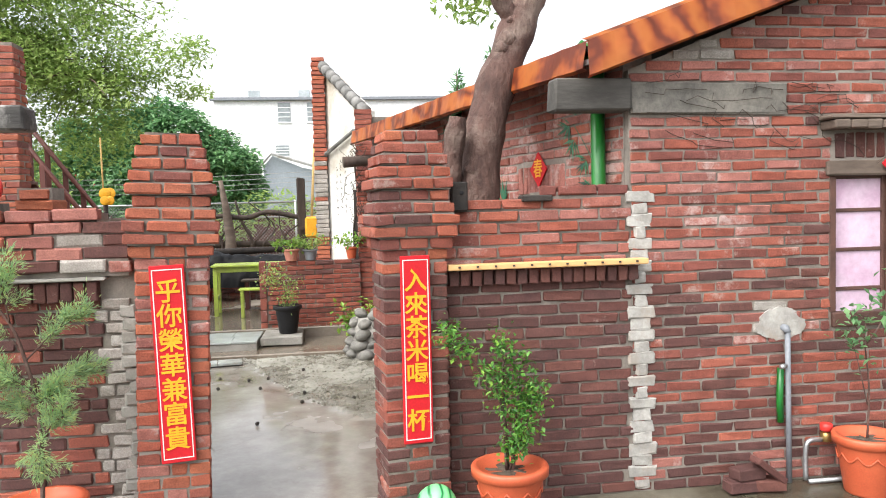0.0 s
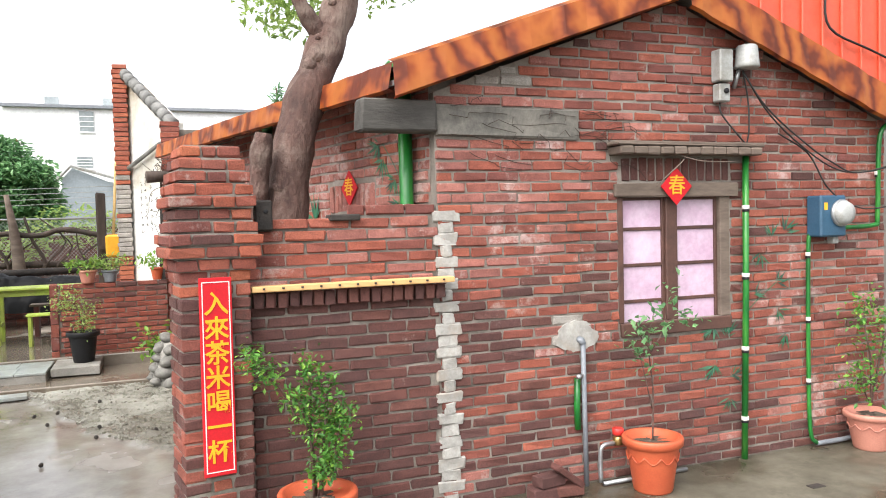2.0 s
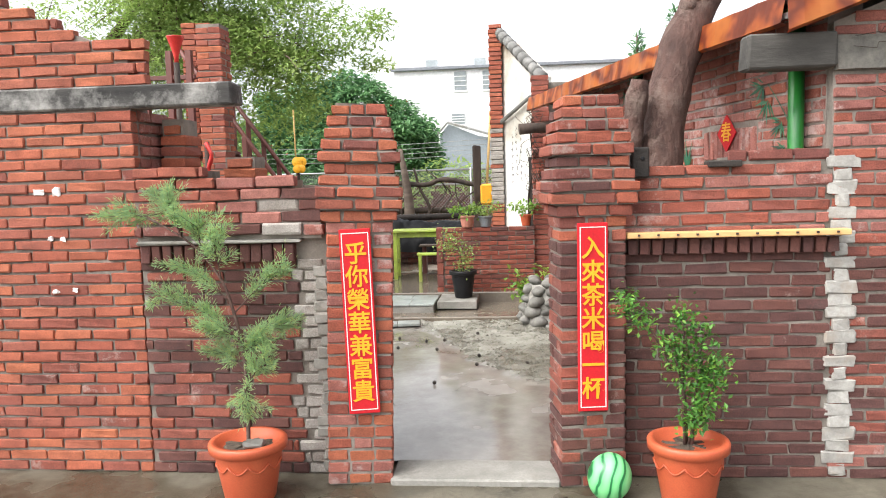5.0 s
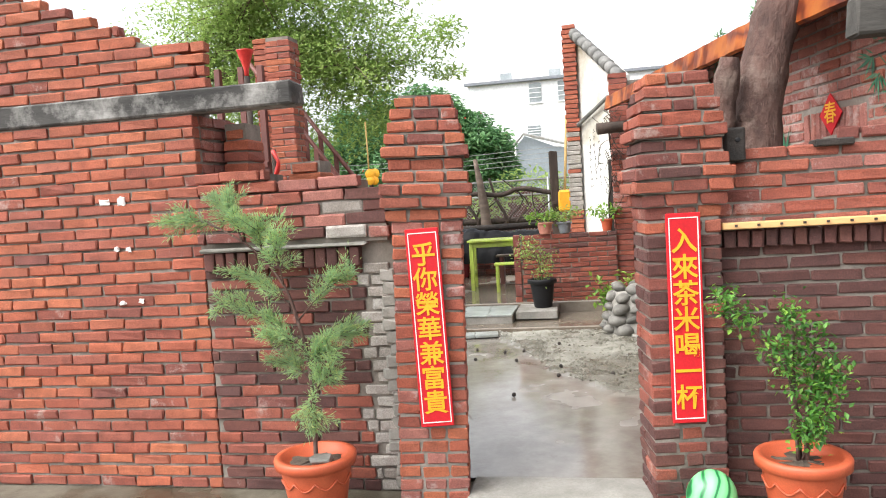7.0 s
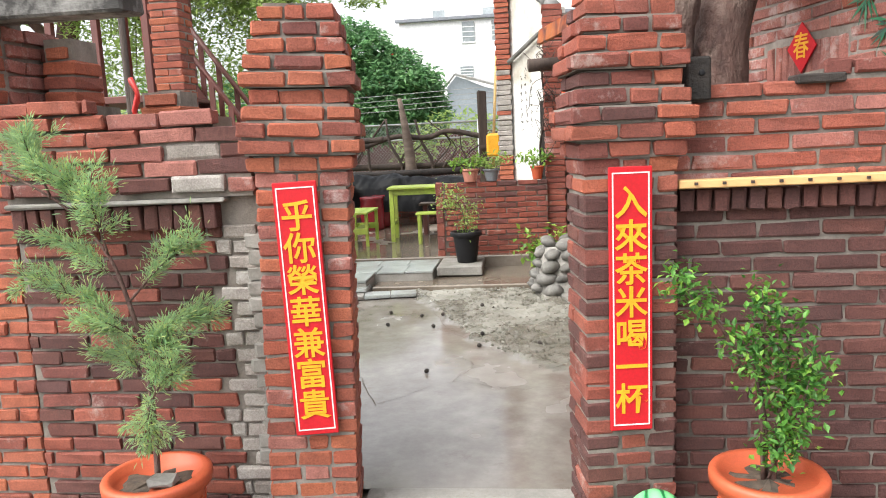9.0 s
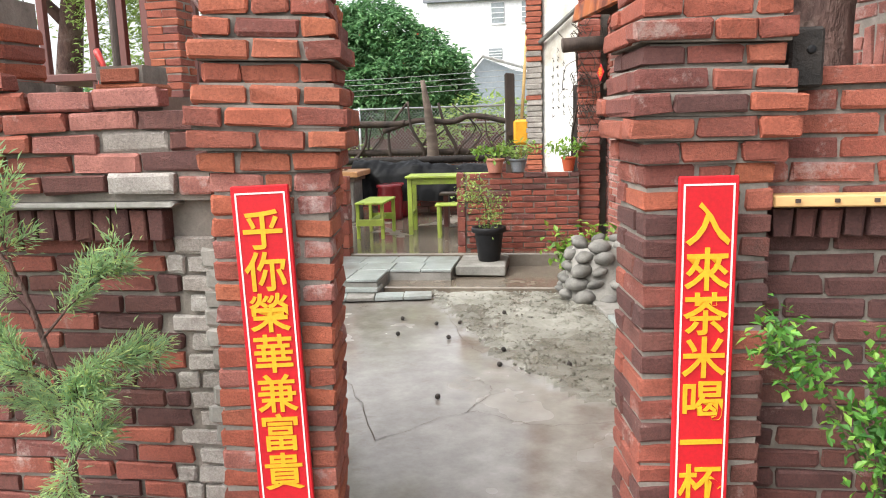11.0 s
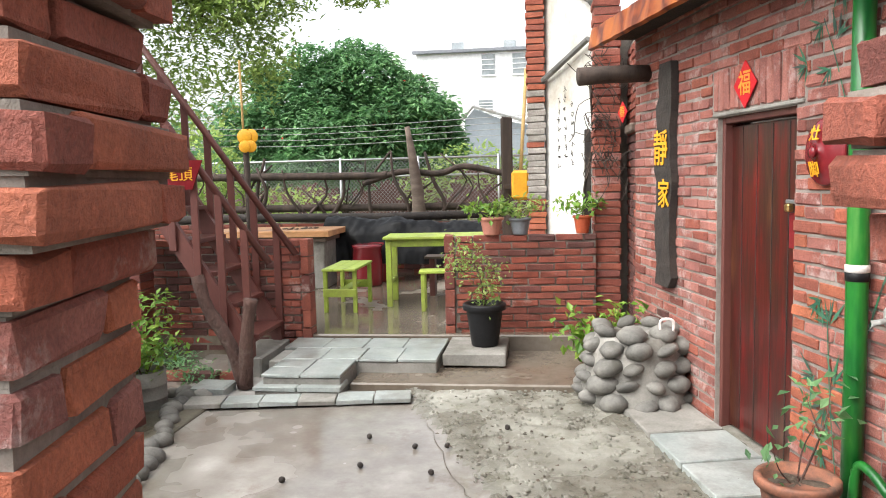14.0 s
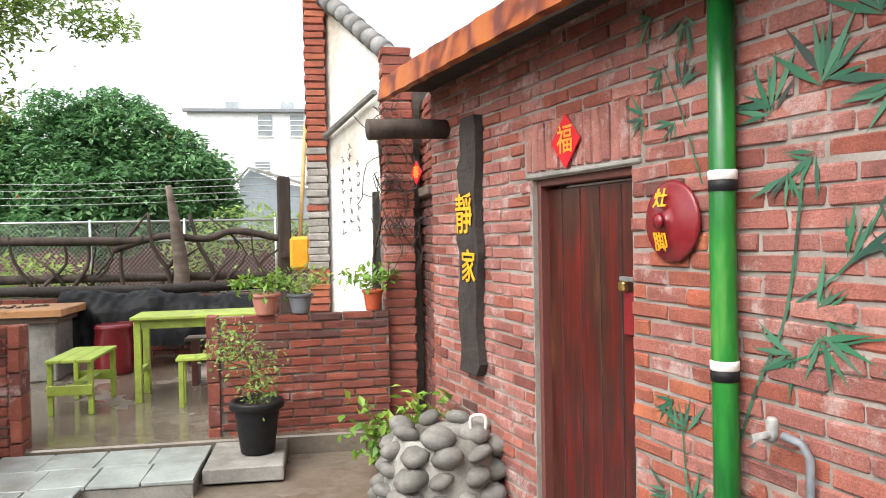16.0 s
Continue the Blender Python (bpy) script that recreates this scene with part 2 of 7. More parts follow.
LEAF_RED = leaf_mat("flower_red", [(0.5, 0.03, 0.02), (0.6, 0.08, 0.05)])
PAINTLEAF = leaf_mat("painted_leaf_green", [(0.018, 0.10, 0.055), (0.035, 0.16, 0.08), (0.02, 0.07, 0.05), (0.07, 0.20, 0.12), (0.03, 0.035, 0.035)], 0.0)


def tiger_mat():
    """Sheet metal hand-painted in orange with dark brown stripes."""
    m, nt, p = base_mat("roof_painted_stripes", 0.42)
    w = node(nt, "ShaderNodeTexWave", Scale=1.3, Distortion=15.0, Detail=4.0)
    w.inputs["Detail Scale"].default_value = 1.3
    mp = nt.nodes.new("ShaderNodeMapping")
    mp.inputs["Rotation"].default_value = (0, radians(28), radians(18))
    nt.links.new(coords(nt), mp.inputs[0])
    nt.links.new(mp.outputs[0], w.inputs["Vector"])
    col = ramp(nt, w.outputs[0], [(0.0, (0.20, 0.045, 0.022)), (0.2, (0.36, 0.085, 0.028)), (0.5, (0.47, 0.125, 0.032)), (1.0, (0.58, 0.19, 0.045))])
    nt.links.new(col, p.inputs["Base Color"])
    bumped(nt, p, noise_of(nt, 14, 2), 0.15, 0.01)
    return m


TIGER = tiger_mat()


def door_mat():
    """Red paint worn through to brown wood in upright streaks."""
    m, nt, p = base_mat("door_worn_red", 0.3)
    n1 = noise_of(nt, 5, 6, 0.7, stretch=(1.5, 1.5, 0.22))
    col = ramp(nt, n1, [(0.3, (0.20, 0.008, 0.008)), (0.43, (0.10, 0.010, 0.008)), (0.54, (0.042, 0.012, 0.009)), (0.72, (0.11, 0.038, 0.018))])
    grain = noise_of(nt, 40, 4, 0.7, stretch=(1, 1, 0.06))
    col = mixed(nt, col, ramp(nt, grain, [(0.3, (0.6, 0.6, 0.6)), (0.7, (1.15, 1.15, 1.15))]), 0.8, "MULTIPLY")
    nt.links.new(col, p.inputs["Base Color"])
    bumped(nt, p, grain, 0.25, 0.004)
    return m


DOORRED = door_mat()


def pipe_mat():
    """Downpipe painted like bamboo in bright and dark green."""
    m, nt, p = base_mat("pipe_bamboo_paint", 0.32)
    n1 = noise_of(nt, 6, 4, 0.6, stretch=(1.6, 1.6, 0.35))
    col = ramp(nt, n1, [(0.3, (0.004, 0.055, 0.012)), (0.47, (0.008, 0.12, 0.02)), (0.6, (0.02, 0.18, 0.025)), (0.78, (0.11, 0.29, 0.06))])
    nt.links.new(col, p.inputs["Base Color"])
    return m


BAMBOOPAINT = pipe_mat()


def wet_mat(name, c1, c2, stain, scale, wet_lo, wet_hi, bump, grain=60):
    """Ground with dry and wet patches: the wet ones darker and glossy."""
    m, nt, p = base_mat(name, 0.8)
    big = noise_of(nt, scale, 6, 0.68)
    col = ramp(nt, big, [(0.3, c1), (0.7, c2)])
    mid = noise_of(nt, scale * 5, 6, 0.75)
    col = mixed(nt, col, ramp(nt, mid, [(0.3, (0.68, 0.66, 0.62)), (0.7, (1.14, 1.14, 1.14))]), 0.8, "MULTIPLY")
    s = ramp(nt, noise_of(nt, scale * 1.7, 7, 0.75), [(0.56, (0, 0, 0)), (0.7, (0.8, 0.8, 0.8))])
    col = mixed(nt, col, stain, s)
    nw = noise_of(nt, 0.8, 4, 0.6)
    wet = ramp(nt, nw, [(wet_lo, (1, 1, 1)), (wet_hi, (0, 0, 0))])
    dark = mixed(nt, col, (0.6, 0.58, 0.55), 1.0, "MULTIPLY")
    col = mixed(nt, col, dark, wet)
    nt.links.new(col, p.inputs["Base Color"])
    rr = nt.nodes.new("ShaderNodeMapRange")
    rr.inputs["To Min"].default_value, rr.inputs["To Max"].default_value = 0.75, 0.08
    nt.links.new(wet, rr.inputs["Value"])
    nt.links.new(rr.outputs[0], p.inputs["Roughness"])
    bumped(nt, p, noise_of(nt, grain, 5, 0.7), bump, 0.006)
    return m


YARD = wet_mat("concrete_yard_wet", (0.27, 0.245, 0.22), (0.46, 0.445, 0.425), (0.20, 0.155, 0.12), 1.3, 0.52, 0.68, 0.06)
GRAVEL = wet_mat("concrete_rough_pebbly", (0.20, 0.197, 0.165), (0.37, 0.365, 0.325), (0.095, 0.09, 0.045), 3.0, 0.46, 0.56, 1.0, 35)
STREET = wet_mat("concrete_lane_mossy", (0.07, 0.062, 0.042), (0.165, 0.15, 0.115), (0.04, 0.038, 0.02), 2.6, 0.44, 0.56, 0.5)
TERRACE = wet_mat("concrete_terrace_wet", (0.22, 0.18, 0.145), (0.34, 0.30, 0.25), (0.17, 0.125, 0.09), 1.5, 0.55, 0.66, 0.06)

# ---- mesh helpers ----
def mesh_ob(name, bm, mat=None, parent=None, smooth=False, m=None):
    me = bpy.data.meshes.new(name)
    bmesh.ops.recalc_face_normals(bm, faces=bm.faces)
    bm.to_mesh(me)
    bm.free()
    for k in (mat if isinstance(mat, list) else [mat] if mat else []):
        me.materials.append(k)
    if smooth:
        for f in me.polygons:
            f.use_smooth = True
    ob = new(name, me)
    if m is not None:
        ob.matrix_basis = m
    if parent:
        ob.parent = parent
    return ob


def raw_ob(name, verts, faces, mat, parent=None, smooth=False, m=None):
    me = bpy.data.meshes.new(name)
    me.from_pydata([tuple(v) for v in verts], [], [tuple(f) for f in faces])
    me.materials.append(mat)
    if smooth:
        for f in me.polygons:
            f.use_smooth = True
    ob = new(name, me)
    if m is not None:
        ob.matrix_basis = m
    if parent:
        ob.parent = parent
    return ob


def add_box(bm, x0, x1, y0, y1, z0, z1, bevel=0.0, m=None, rough=0.0):
    r = bmesh.ops.create_cube(bm, size=1, matrix=Matrix.LocRotScale(((x0 + x1) / 2, (y0 + y1) / 2, (z0 + z1) / 2), None, (x1 - x0, y1 - y0, z1 - z0)))
    vs = r["verts"]
    if bevel:
        ed = list({e for v in vs for e in v.link_edges})
        out = bmesh.ops.bevel(bm, geom=ed, offset=bevel, segments=1, affect="EDGES")
        vs = out["verts"]
    if rough:
        for v in vs:
            v.co += Vector((random.uniform(-rough, rough), random.uniform(-rough, rough), random.uniform(-rough, rough)))
    if m is not None:
        bmesh.ops.transform(bm, matrix=m, verts=vs)


def box_ob(name, x0, x1, y0, y1, z0, z1, mat, parent=None, bevel=0.004, m=None, rough=0.0):
    bm = bmesh.new()
    add_box(bm, x0, x1, y0, y1, z0, z1, bevel, rough=rough)
    return mesh_ob(name, bm, mat, parent, m=m)


def add_tube(bm, pts, rad, sides=8, wob=0.0):
    """A tapering tube along points; rad: one radius or one for each point."""
    pts = [Vector(p) for p in pts]
    rads = rad if isinstance(rad, (list, tuple)) else [rad] * len(pts)
    rings = []
    up = Vector((0.13, 0.37, 0.92)).normalized()
    for i, p in enumerate(pts):
        d = (pts[min(i + 1, len(pts) - 1)] - pts[max(i - 1, 0)]).normalized()
        a = d.cross(up)
        if a.length < 0.05:
            a = d.cross(Vector((1, 0, 0)))
        a.normalize()
        b = d.cross(a)
        ring = []
        for k in range(sides):
            t = 2 * math.pi * k / sides
            r = rads[i] * (1 + random.uniform(-wob, wob))
            ring.append(bm.verts.new(p + a * (math.cos(t) * r) + b * (math.sin(t) * r)))
        rings.append(ring)
    for r0, r1 in zip(rings, rings[1:]):
        for k in range(sides):
            bm.faces.new((r0[k], r0[(k + 1) % sides], r1[(k + 1) % sides], r1[k]))
    bm.faces.new(rings[0][::-1])
    bm.faces.new(rings[-1])


def tube_ob(name, pts, rad, mat, parent=None, sides=8, wob=0.0, m=None):
    bm = bmesh.new()
    add_tube(bm, pts, rad, sides, wob)
    return mesh_ob(name, bm, mat, parent, smooth=True, m=m)


def smooth_path(pts, n=5):
    """Points of a Catmull-Rom curve through pts."""
    p = [Vector(q) for q in pts]
    p = [p[0] * 2 - p[1]] + p + [p[-1] * 2 - p[-2]]
    out = []
    for i in range(1, len(p) - 2):
        for k in range(n):
            t = k / n
            out.append(0.5 * (2 * p[i] + (p[i + 1] - p[i - 1]) * t + (2 * p[i - 1] - 5 * p[i] + 4 * p[i + 1] - p[i + 2]) * t * t + (3 * p[i] - p[i - 1] - 3 * p[i + 1] + p[i + 2]) * t ** 3))
    return out + [p[-2]]


def add_lathe(bm, prof, segs=28, wob=0.0):
    rings = []
    for r, z in prof:
        rings.append([bm.verts.new((math.cos(2 * math.pi * k / segs) * r, math.sin(2 * math.pi * k / segs) * r, z)) for k in range(segs)])
    for a, b in zip(rings, rings[1:]):
        for k in range(segs):
            bm.faces.new((a[k], a[(k + 1) % segs], b[(k + 1) % segs], b[k]))
    bm.faces.new(rings[0][::-1])
    bm.faces.new(rings[-1])


def lathe_ob(name, prof, mat, parent=None, segs=28, m=None):
    bm = bmesh.new()
    add_lathe(bm, prof, segs)
    ob = mesh_ob(name, bm, mat, parent, smooth=True, m=m)
    return ob


def thing(name, label, category, m=None, group="", kind=""):
    e = new(name)
    if m is not None:
        e.matrix_basis = m
    return tagged(e, label, category, group, kind)


def letters(name, body, size, mat, parent, m, extrude=0.002, thick=0.0, line=1.0):
    cu = bpy.data.curves.new(name, "FONT")
    cu.body, cu.size, cu.extrude, cu.offset = body, size, extrude, thick
    cu.align_x, cu.align_y, cu.space_line, cu.resolution_u = "CENTER", "CENTER", line, 3
    tmp = bpy.data.objects.new(name, cu)
    scene.collection.objects.link(tmp)
    dg = bpy.context.evaluated_depsgraph_get()
    me = bpy.data.meshes.new_from_object(tmp.evaluated_get(dg))
    bpy.data.objects.remove(tmp)
    me.materials.clear()
    me.materials.append(mat)
    ob = new(name, me)
    ob.parent = parent
    ob.matrix_basis = m
    return ob


# ---- bricks ----
def brick_template():
    bm = bmesh.new()
    bmesh.ops.create_cube(bm, size=2)
    bmesh.ops.bevel(bm, geom=list(bm.edges), offset=0.2, segments=1, affect="EDGES")
    bmesh.ops.recalc_face_normals(bm, faces=bm.faces)
    bm.verts.index_update()
    v = np.array([tuple(q.co) for q in bm.verts])
    f = [tuple(q.index for q in fc.verts) for fc in bm.faces]
    bm.free()
    return np.sign(v), (np.abs(v) < 0.99).astype(float), f


B_SIGN, B_IN, B_FACE = brick_template()
B_MESH = {}
rng = np.random.RandomState(7)


def brick_verts(l, d, h, bev=0.006, jit=0.0045):
    half = np.array([l, d, h]) / 2
    return B_SIGN * (half - bev * B_IN) + rng.uniform(-jit, jit, B_SIGN.shape)


def brick_mesh(l, d, h, mat, jit=0.0045):
    key = (round(l, 2), round(d, 2), round(h, 3), mat.name, rng.randint(5))
    if key not in B_MESH:
        me = bpy.data.meshes.new("brick")
        me.from_pydata([tuple(v) for v in brick_verts(l, d, h, jit=jit)], [], B_FACE)
        me.materials.append(mat)
        B_MESH[key] = me
    return B_MESH[key]


def lay(owner, m, bricks, part_if=None, most=300, name="brick"):
    """Bricks (x, y, z, length, depth, height, material) in the frame m, as parts of owner; past most, or outside part_if, joined."""
    rest = {}
    count = 0
    for x, y, z, l, d, h, mat in bricks:
        rot = Euler((rng.uniform(-.012, .012), rng.uniform(-.012, .012), rng.uniform(-.012, .012)))
        mm = m @ Matrix.LocRotScale((x, y + rng.uniform(-.004, .004), z + rng.uniform(-.002, .002)), rot, None)
        if count < most and (part_if is None or part_if(x, z)):
            count += 1
            ob = new(name, brick_mesh(l, d, h, mat))
            ob.parent = owner
            ob.matrix_basis = mm
        else:
            v = brick_verts(l, d, h)
            a = np.array(mm)
            rest.setdefault(mat.name, (mat, []))[1].append(v @ a[:3, :3].T + a[:3, 3])
    for mat, vs in rest.values():
        n = len(B_SIGN)
        faces = [tuple(i + k * n for i in f) for k in range(len(vs)) for f in B_FACE]
        tagged(raw_ob("bricks", np.concatenate(vs), faces, mat, owner), kind="stuff")


COURSE, PITCH = 0.066, 0.231


def running(spans, z0, z1, mat_of, depth=0.07, course=COURSE, pitch=PITCH, joint=0.011):
    """Running bond in a wall's own frame (x along, face at y = 0, z up). spans(z): stretches of the course that are built."""
    out = []
    n = int(round((z1 - z0) / course))
    for i in range(n):
        z = z0 + (i + 0.5) * course
        off = (pitch / 2 if i % 2 else 0) + rng.uniform(-0.02, 0.02)
        for a, b in spans(z):
            x = math.floor((a - off) / pitch) * pitch + off
            while x < b:
                u0, u1 = max(x, a), min(x + pitch, b)
                if u1 - u0 > 0.035:
                    out.append(((u0 + u1) / 2, depth / 2 - 0.004, z, u1 - u0 - joint, depth, course - joint - rng.uniform(0, 0.003), mat_of((u0 + u1) / 2, z)))
                x += pitch
    return out


def cut(spans, hole0, hole1):
    out = []
    for a, b in spans:
        if hole1 <= a or hole0 >= b:
            out.append((a, b))
        else:
            if hole0 > a:
                out.append((a, hole0))
            if hole1 < b:
                out.append((hole1, b))
    return out


def soldier(x0, x1, z0, z1, mat, depth=0.06, pitch=0.066, y=0.0):
    n = max(1, int((x1 - x0) / pitch))
    p = (x1 - x0) / n
    return [(x0 + (i + .5) * p, depth / 2 + y, (z0 + z1) / 2, p - 0.01, depth, z1 - z0 - 0.008, mat) for i in range(n)]

# ---- ground ----
def ground_sheet():
    bm = bmesh.new()
    add_box(bm, -120, 120, -60, 160, -0.3, 0.0)
    return tagged(mesh_ob("ground", bm, STREET), "wet mossy concrete lane before the gate", "ground", kind="structure")


ground_sheet()
EDGE = [(-1, 1.9), (1.2, 1.5), (1.9, 0.62), (2.4, 0.15), (3.0, -0.2), (3.9, -0.5), (4.6, -0.85), (9, -0.9)]


def edge_x(y):
    for (a, xa), (b, xb) in zip(EDGE, EDGE[1:]):
        if a <= y <= b:
            return xa + (xb - xa) * (y - a) / (b - a)
    return 2


def side_x(y):
    """The courtyard face of the house."""
    return 2.03 - 0.222 * (y - 0.2)


def yard_floor():
    """Courtyard concrete: smooth by the gate, rough and pebbly towards the house."""
    nx, ny, x0, x1, y0, y1 = 110, 140, -2.75, 2.0, 0.29, 5.9
    bm = bmesh.new()
    grid = []
    for j in range(ny + 1):
        y = y0 + (y1 - y0) * j / ny
        row = []
        for i in range(nx + 1):
            x = x0 + (x1 - x0) * i / nx
            lim = edge_x(y) + 0.12 * noise.noise((x * 3, y * 3, 2.0))
            r = max(0.0, min(1.0, (x - lim) / 0.06))
            if y > 4.9:
                r = 0
            z = 0.03 + 0.004 * noise.noise((x * 1.5, y * 1.5, 0)) + r * (0.014 + 0.02 * noise.noise((x * 9, y * 9, 5)) + 0.012 * noise.noise((x * 23, y * 23, 1)))
            row.append((bm.verts.new((x, y, z)), r))
        grid.append(row)
    for j in range(ny):
        for i in range(nx):
            q = (grid[j][i], grid[j][i + 1], grid[j + 1][i + 1], grid[j + 1][i])
            f = bm.faces.new([v for v, _ in q])
            f.material_index = 1 if sum(r for _, r in q) > 2 else 0
            f.smooth = True
    return tagged(mesh_ob("floor", bm, [YARD, GRAVEL]), "cracked courtyard concrete, smooth beside rough and pebbly", "floor", kind="structure")


yard_floor()
tagged(box_ob("threshold", -0.33, 0.60, 0.0, 0.30, -0.05, 0.036, CEMENT, bevel=0.01), "worn grey cement threshold between the gate pillars", "threshold", kind="structure")


def cracks():
    bm = bmesh.new()
    for pts in ([(-0.9, 4.5), (-0.55, 3.95), (-0.25, 3.05), (0.1, 2.5), (0.55, 1.95)], [(-0.5, 1.35), (-0.1, 1.75), (0.3, 1.6), (0.75, 1.7)], [(-0.1, 1.75), (0.0, 2.1), (-0.2, 2.4)], [(-1.4, 2.7), (-0.9, 2.2), (-0.5, 1.35)]):
        p = smooth_path([(x, y, 0.034) for x, y in pts], 9)
        p = [q + Vector((random.uniform(-.015, .015), random.uniform(-.015, .015), 0)) for q in p]
        for a, b in zip(p, p[1:]):
            d = (b - a).normalized()
            s = Vector((-d.y, d.x, 0)) * random.uniform(0.0008, 0.0025)
            bm.faces.new([bm.verts.new(v) for v in (a - s, b - s, b + s, a + s)])
    bmesh.ops.remove_doubles(bm, verts=bm.verts, dist=0.0005)
    tagged(mesh_ob("floor_crack", bm, SOIL), "thin dark crack wandering through the courtyard concrete", "crack", kind="structure")


cracks()

# ---- gate pillars ----
CAP = [0.40, 0.455, 0.465, 0.425, 0.375, 0.435, 0.40, 0.37, 0.335, 0.29]
LOW_COURSE, CAP_COURSE = 0.0662, 0.063


def gate_pillar(cx, cy, mats, label, w0, lean, turn):
    """A brick pier laid in pinwheel courses; a corbelled head with one recessed course tapers to the top."""
    p = thing("gate_pillar", label, "gate pillar", pose(cx, cy, 0, 0, lean, turn) @ Matrix.Diagonal((1, 0.86, 1, 1)))
    out = []
    core = bmesh.new()
    n_low = 22
    for i in range(n_low + len(CAP)):
        head = i >= n_low
        w = CAP[i - n_low] if head else w0
        c = CAP_COURSE if head else LOW_COURSE
        z = n_low * LOW_COURSE + (i - n_low + 0.5) * c if head else (i + 0.5) * c
        g = .02 if head else .010
        add_box(core, -w / 2 + g, w / 2 - g, -w / 2 + g, w / 2 - g, z - c / 2 + 0.0003 * (i % 2), z + c / 2, rough=0.003 if head else 0.0)
        t = 0.107
        fl = i % 2
        for k in range(4):
            a = k * math.pi / 2
            run = w - t - 0.011
            # long front stretches are broken into a stretcher and a short bat
            cut_at = rng.uniform(0.5, 0.68) * run if k == 0 else None
            bits = [(0, cut_at - 0.006), (cut_at + 0.006, run)] if cut_at else [(0, run)]
            start = -w / 2 if fl else -w / 2 + t + 0.011
            for u0, u1 in bits:
                ox, oy = start + (u0 + u1) / 2, -(w - t) / 2
                if head:
                    oy -= rng.uniform(-0.008, 0.004)
                x = ox * math.cos(a) - oy * math.sin(a)
                y = ox * math.sin(a) + oy * math.cos(a)
                l, d = (u1 - u0, t) if k % 2 == 0 else (t, u1 - u0)
                out.append((x, y, z, l, d, c - 0.0105 - rng.uniform(0, 0.004), mats(i, k)))
    mesh_ob("mortar", core, MORTAR, p)
    lay(p, Matrix.Identity(4), out)
    return p


def left_mats(i, k):
    return ORANGE if rng.rand() < 0.62 else (PALE if i < 22 and rng.rand() < 0.5 else RED)


def right_mats(i, k):
    if i < 20:
        return BROWN if rng.rand() < 0.7 else RED
    return ORANGE if rng.rand() < 0.35 else (RED if rng.rand() < .85 else BROWN)


gate_pillar(-0.519, 0.158, left_mats, "weathered red brick gate pillar with a corbelled head", 0.355, 1.8, 9)
gate_pillar(0.752, 0.163, right_mats, "sooty brown brick gate pillar with a corbelled head", 0.35, 0.4, 9)

# ---- gate walls ----
def wall_core(name, x0, x1, tops, y0, thick, label, mat=MORTAR, z0=0.0):
    """The mortar body of a wall; tops: (x, z) points of its upper edge."""
    bm = bmesh.new()
    lo = [bm.verts.new((x, y0, z0)) for x, _ in tops]
    hi = [bm.verts.new((x, y0, z)) for x, z in tops]
    for i in range(len(tops) - 1):
        bm.faces.new((lo[i], lo[i + 1], hi[i + 1], hi[i]))
    r = bmesh.ops.extrude_face_region(bm, geom=list(bm.faces))
    bmesh.ops.translate(bm, vec=(0, thick, 0), verts=[v for v in r["geom"] if isinstance(v, bmesh.types.BMVert)])
    return tagged(mesh_ob(name, bm, mat), label, "wall", kind="structure")


def gate_wall_right():
    w = wall_core("wall_gate_east", 0.95, 2.14, [(0.955, 1.68), (1.5, 1.68), (1.501, 1.745), (2.14, 1.745)], 0.164, 0.2, "brown brick garden wall with a redder top above a pine batten")
    def spans(z):
        if 1.24 < z < 1.34:
            return []
        return [(0.96, 2.02 + 0.02 * math.sin(z * 40))] if z < 1.70 else [(1.5, 2.02)]
    b = running(spans, 0, 1.782, lambda x, z: (RED if rng.rand() < .7 else PALE) if z > 1.3 else BROWN)
    b += soldier(0.97, 2.06, 1.235, 1.325, BROWN, 0.1, 0.062, -0.05)
    lay(w, pose(0, 0.155, 0), b)
    # white lime key where the garden wall meets the house
    bm = bmesh.new()
    for i in range(26):
        z = 0.02 + i * 0.066
        wd = 0.045 + 0.028 * (i % 2) + random.uniform(-.015, .015)
        add_box(bm, 2.055 - wd + 0.03, 2.085 + wd, 0.144 + random.uniform(0, .008), 0.2, z, z + 0.068, 0.008, rough=0.007)
    tagged(mesh_ob("lime_joint", bm, LIME), "stepped white lime mortar joint between garden wall and house", "mortar joint", kind="structure")
    # batten shelf
    t = thing("batten_shelf", "light pine batten with small pegs along the wall ledge", "shelf", pose(0, 0, 0))
    box_ob("board", 0.965, 2.095, 0.055, 0.13, 1.33, 1.362, PINE, t)
    for i in range(11):
        box_ob("peg", 1.02 + i * .1, 1.032 + i * .1, 0.046, 0.055, 1.343, 1.353, DARKWOOD, t, 0)


gate_wall_right()


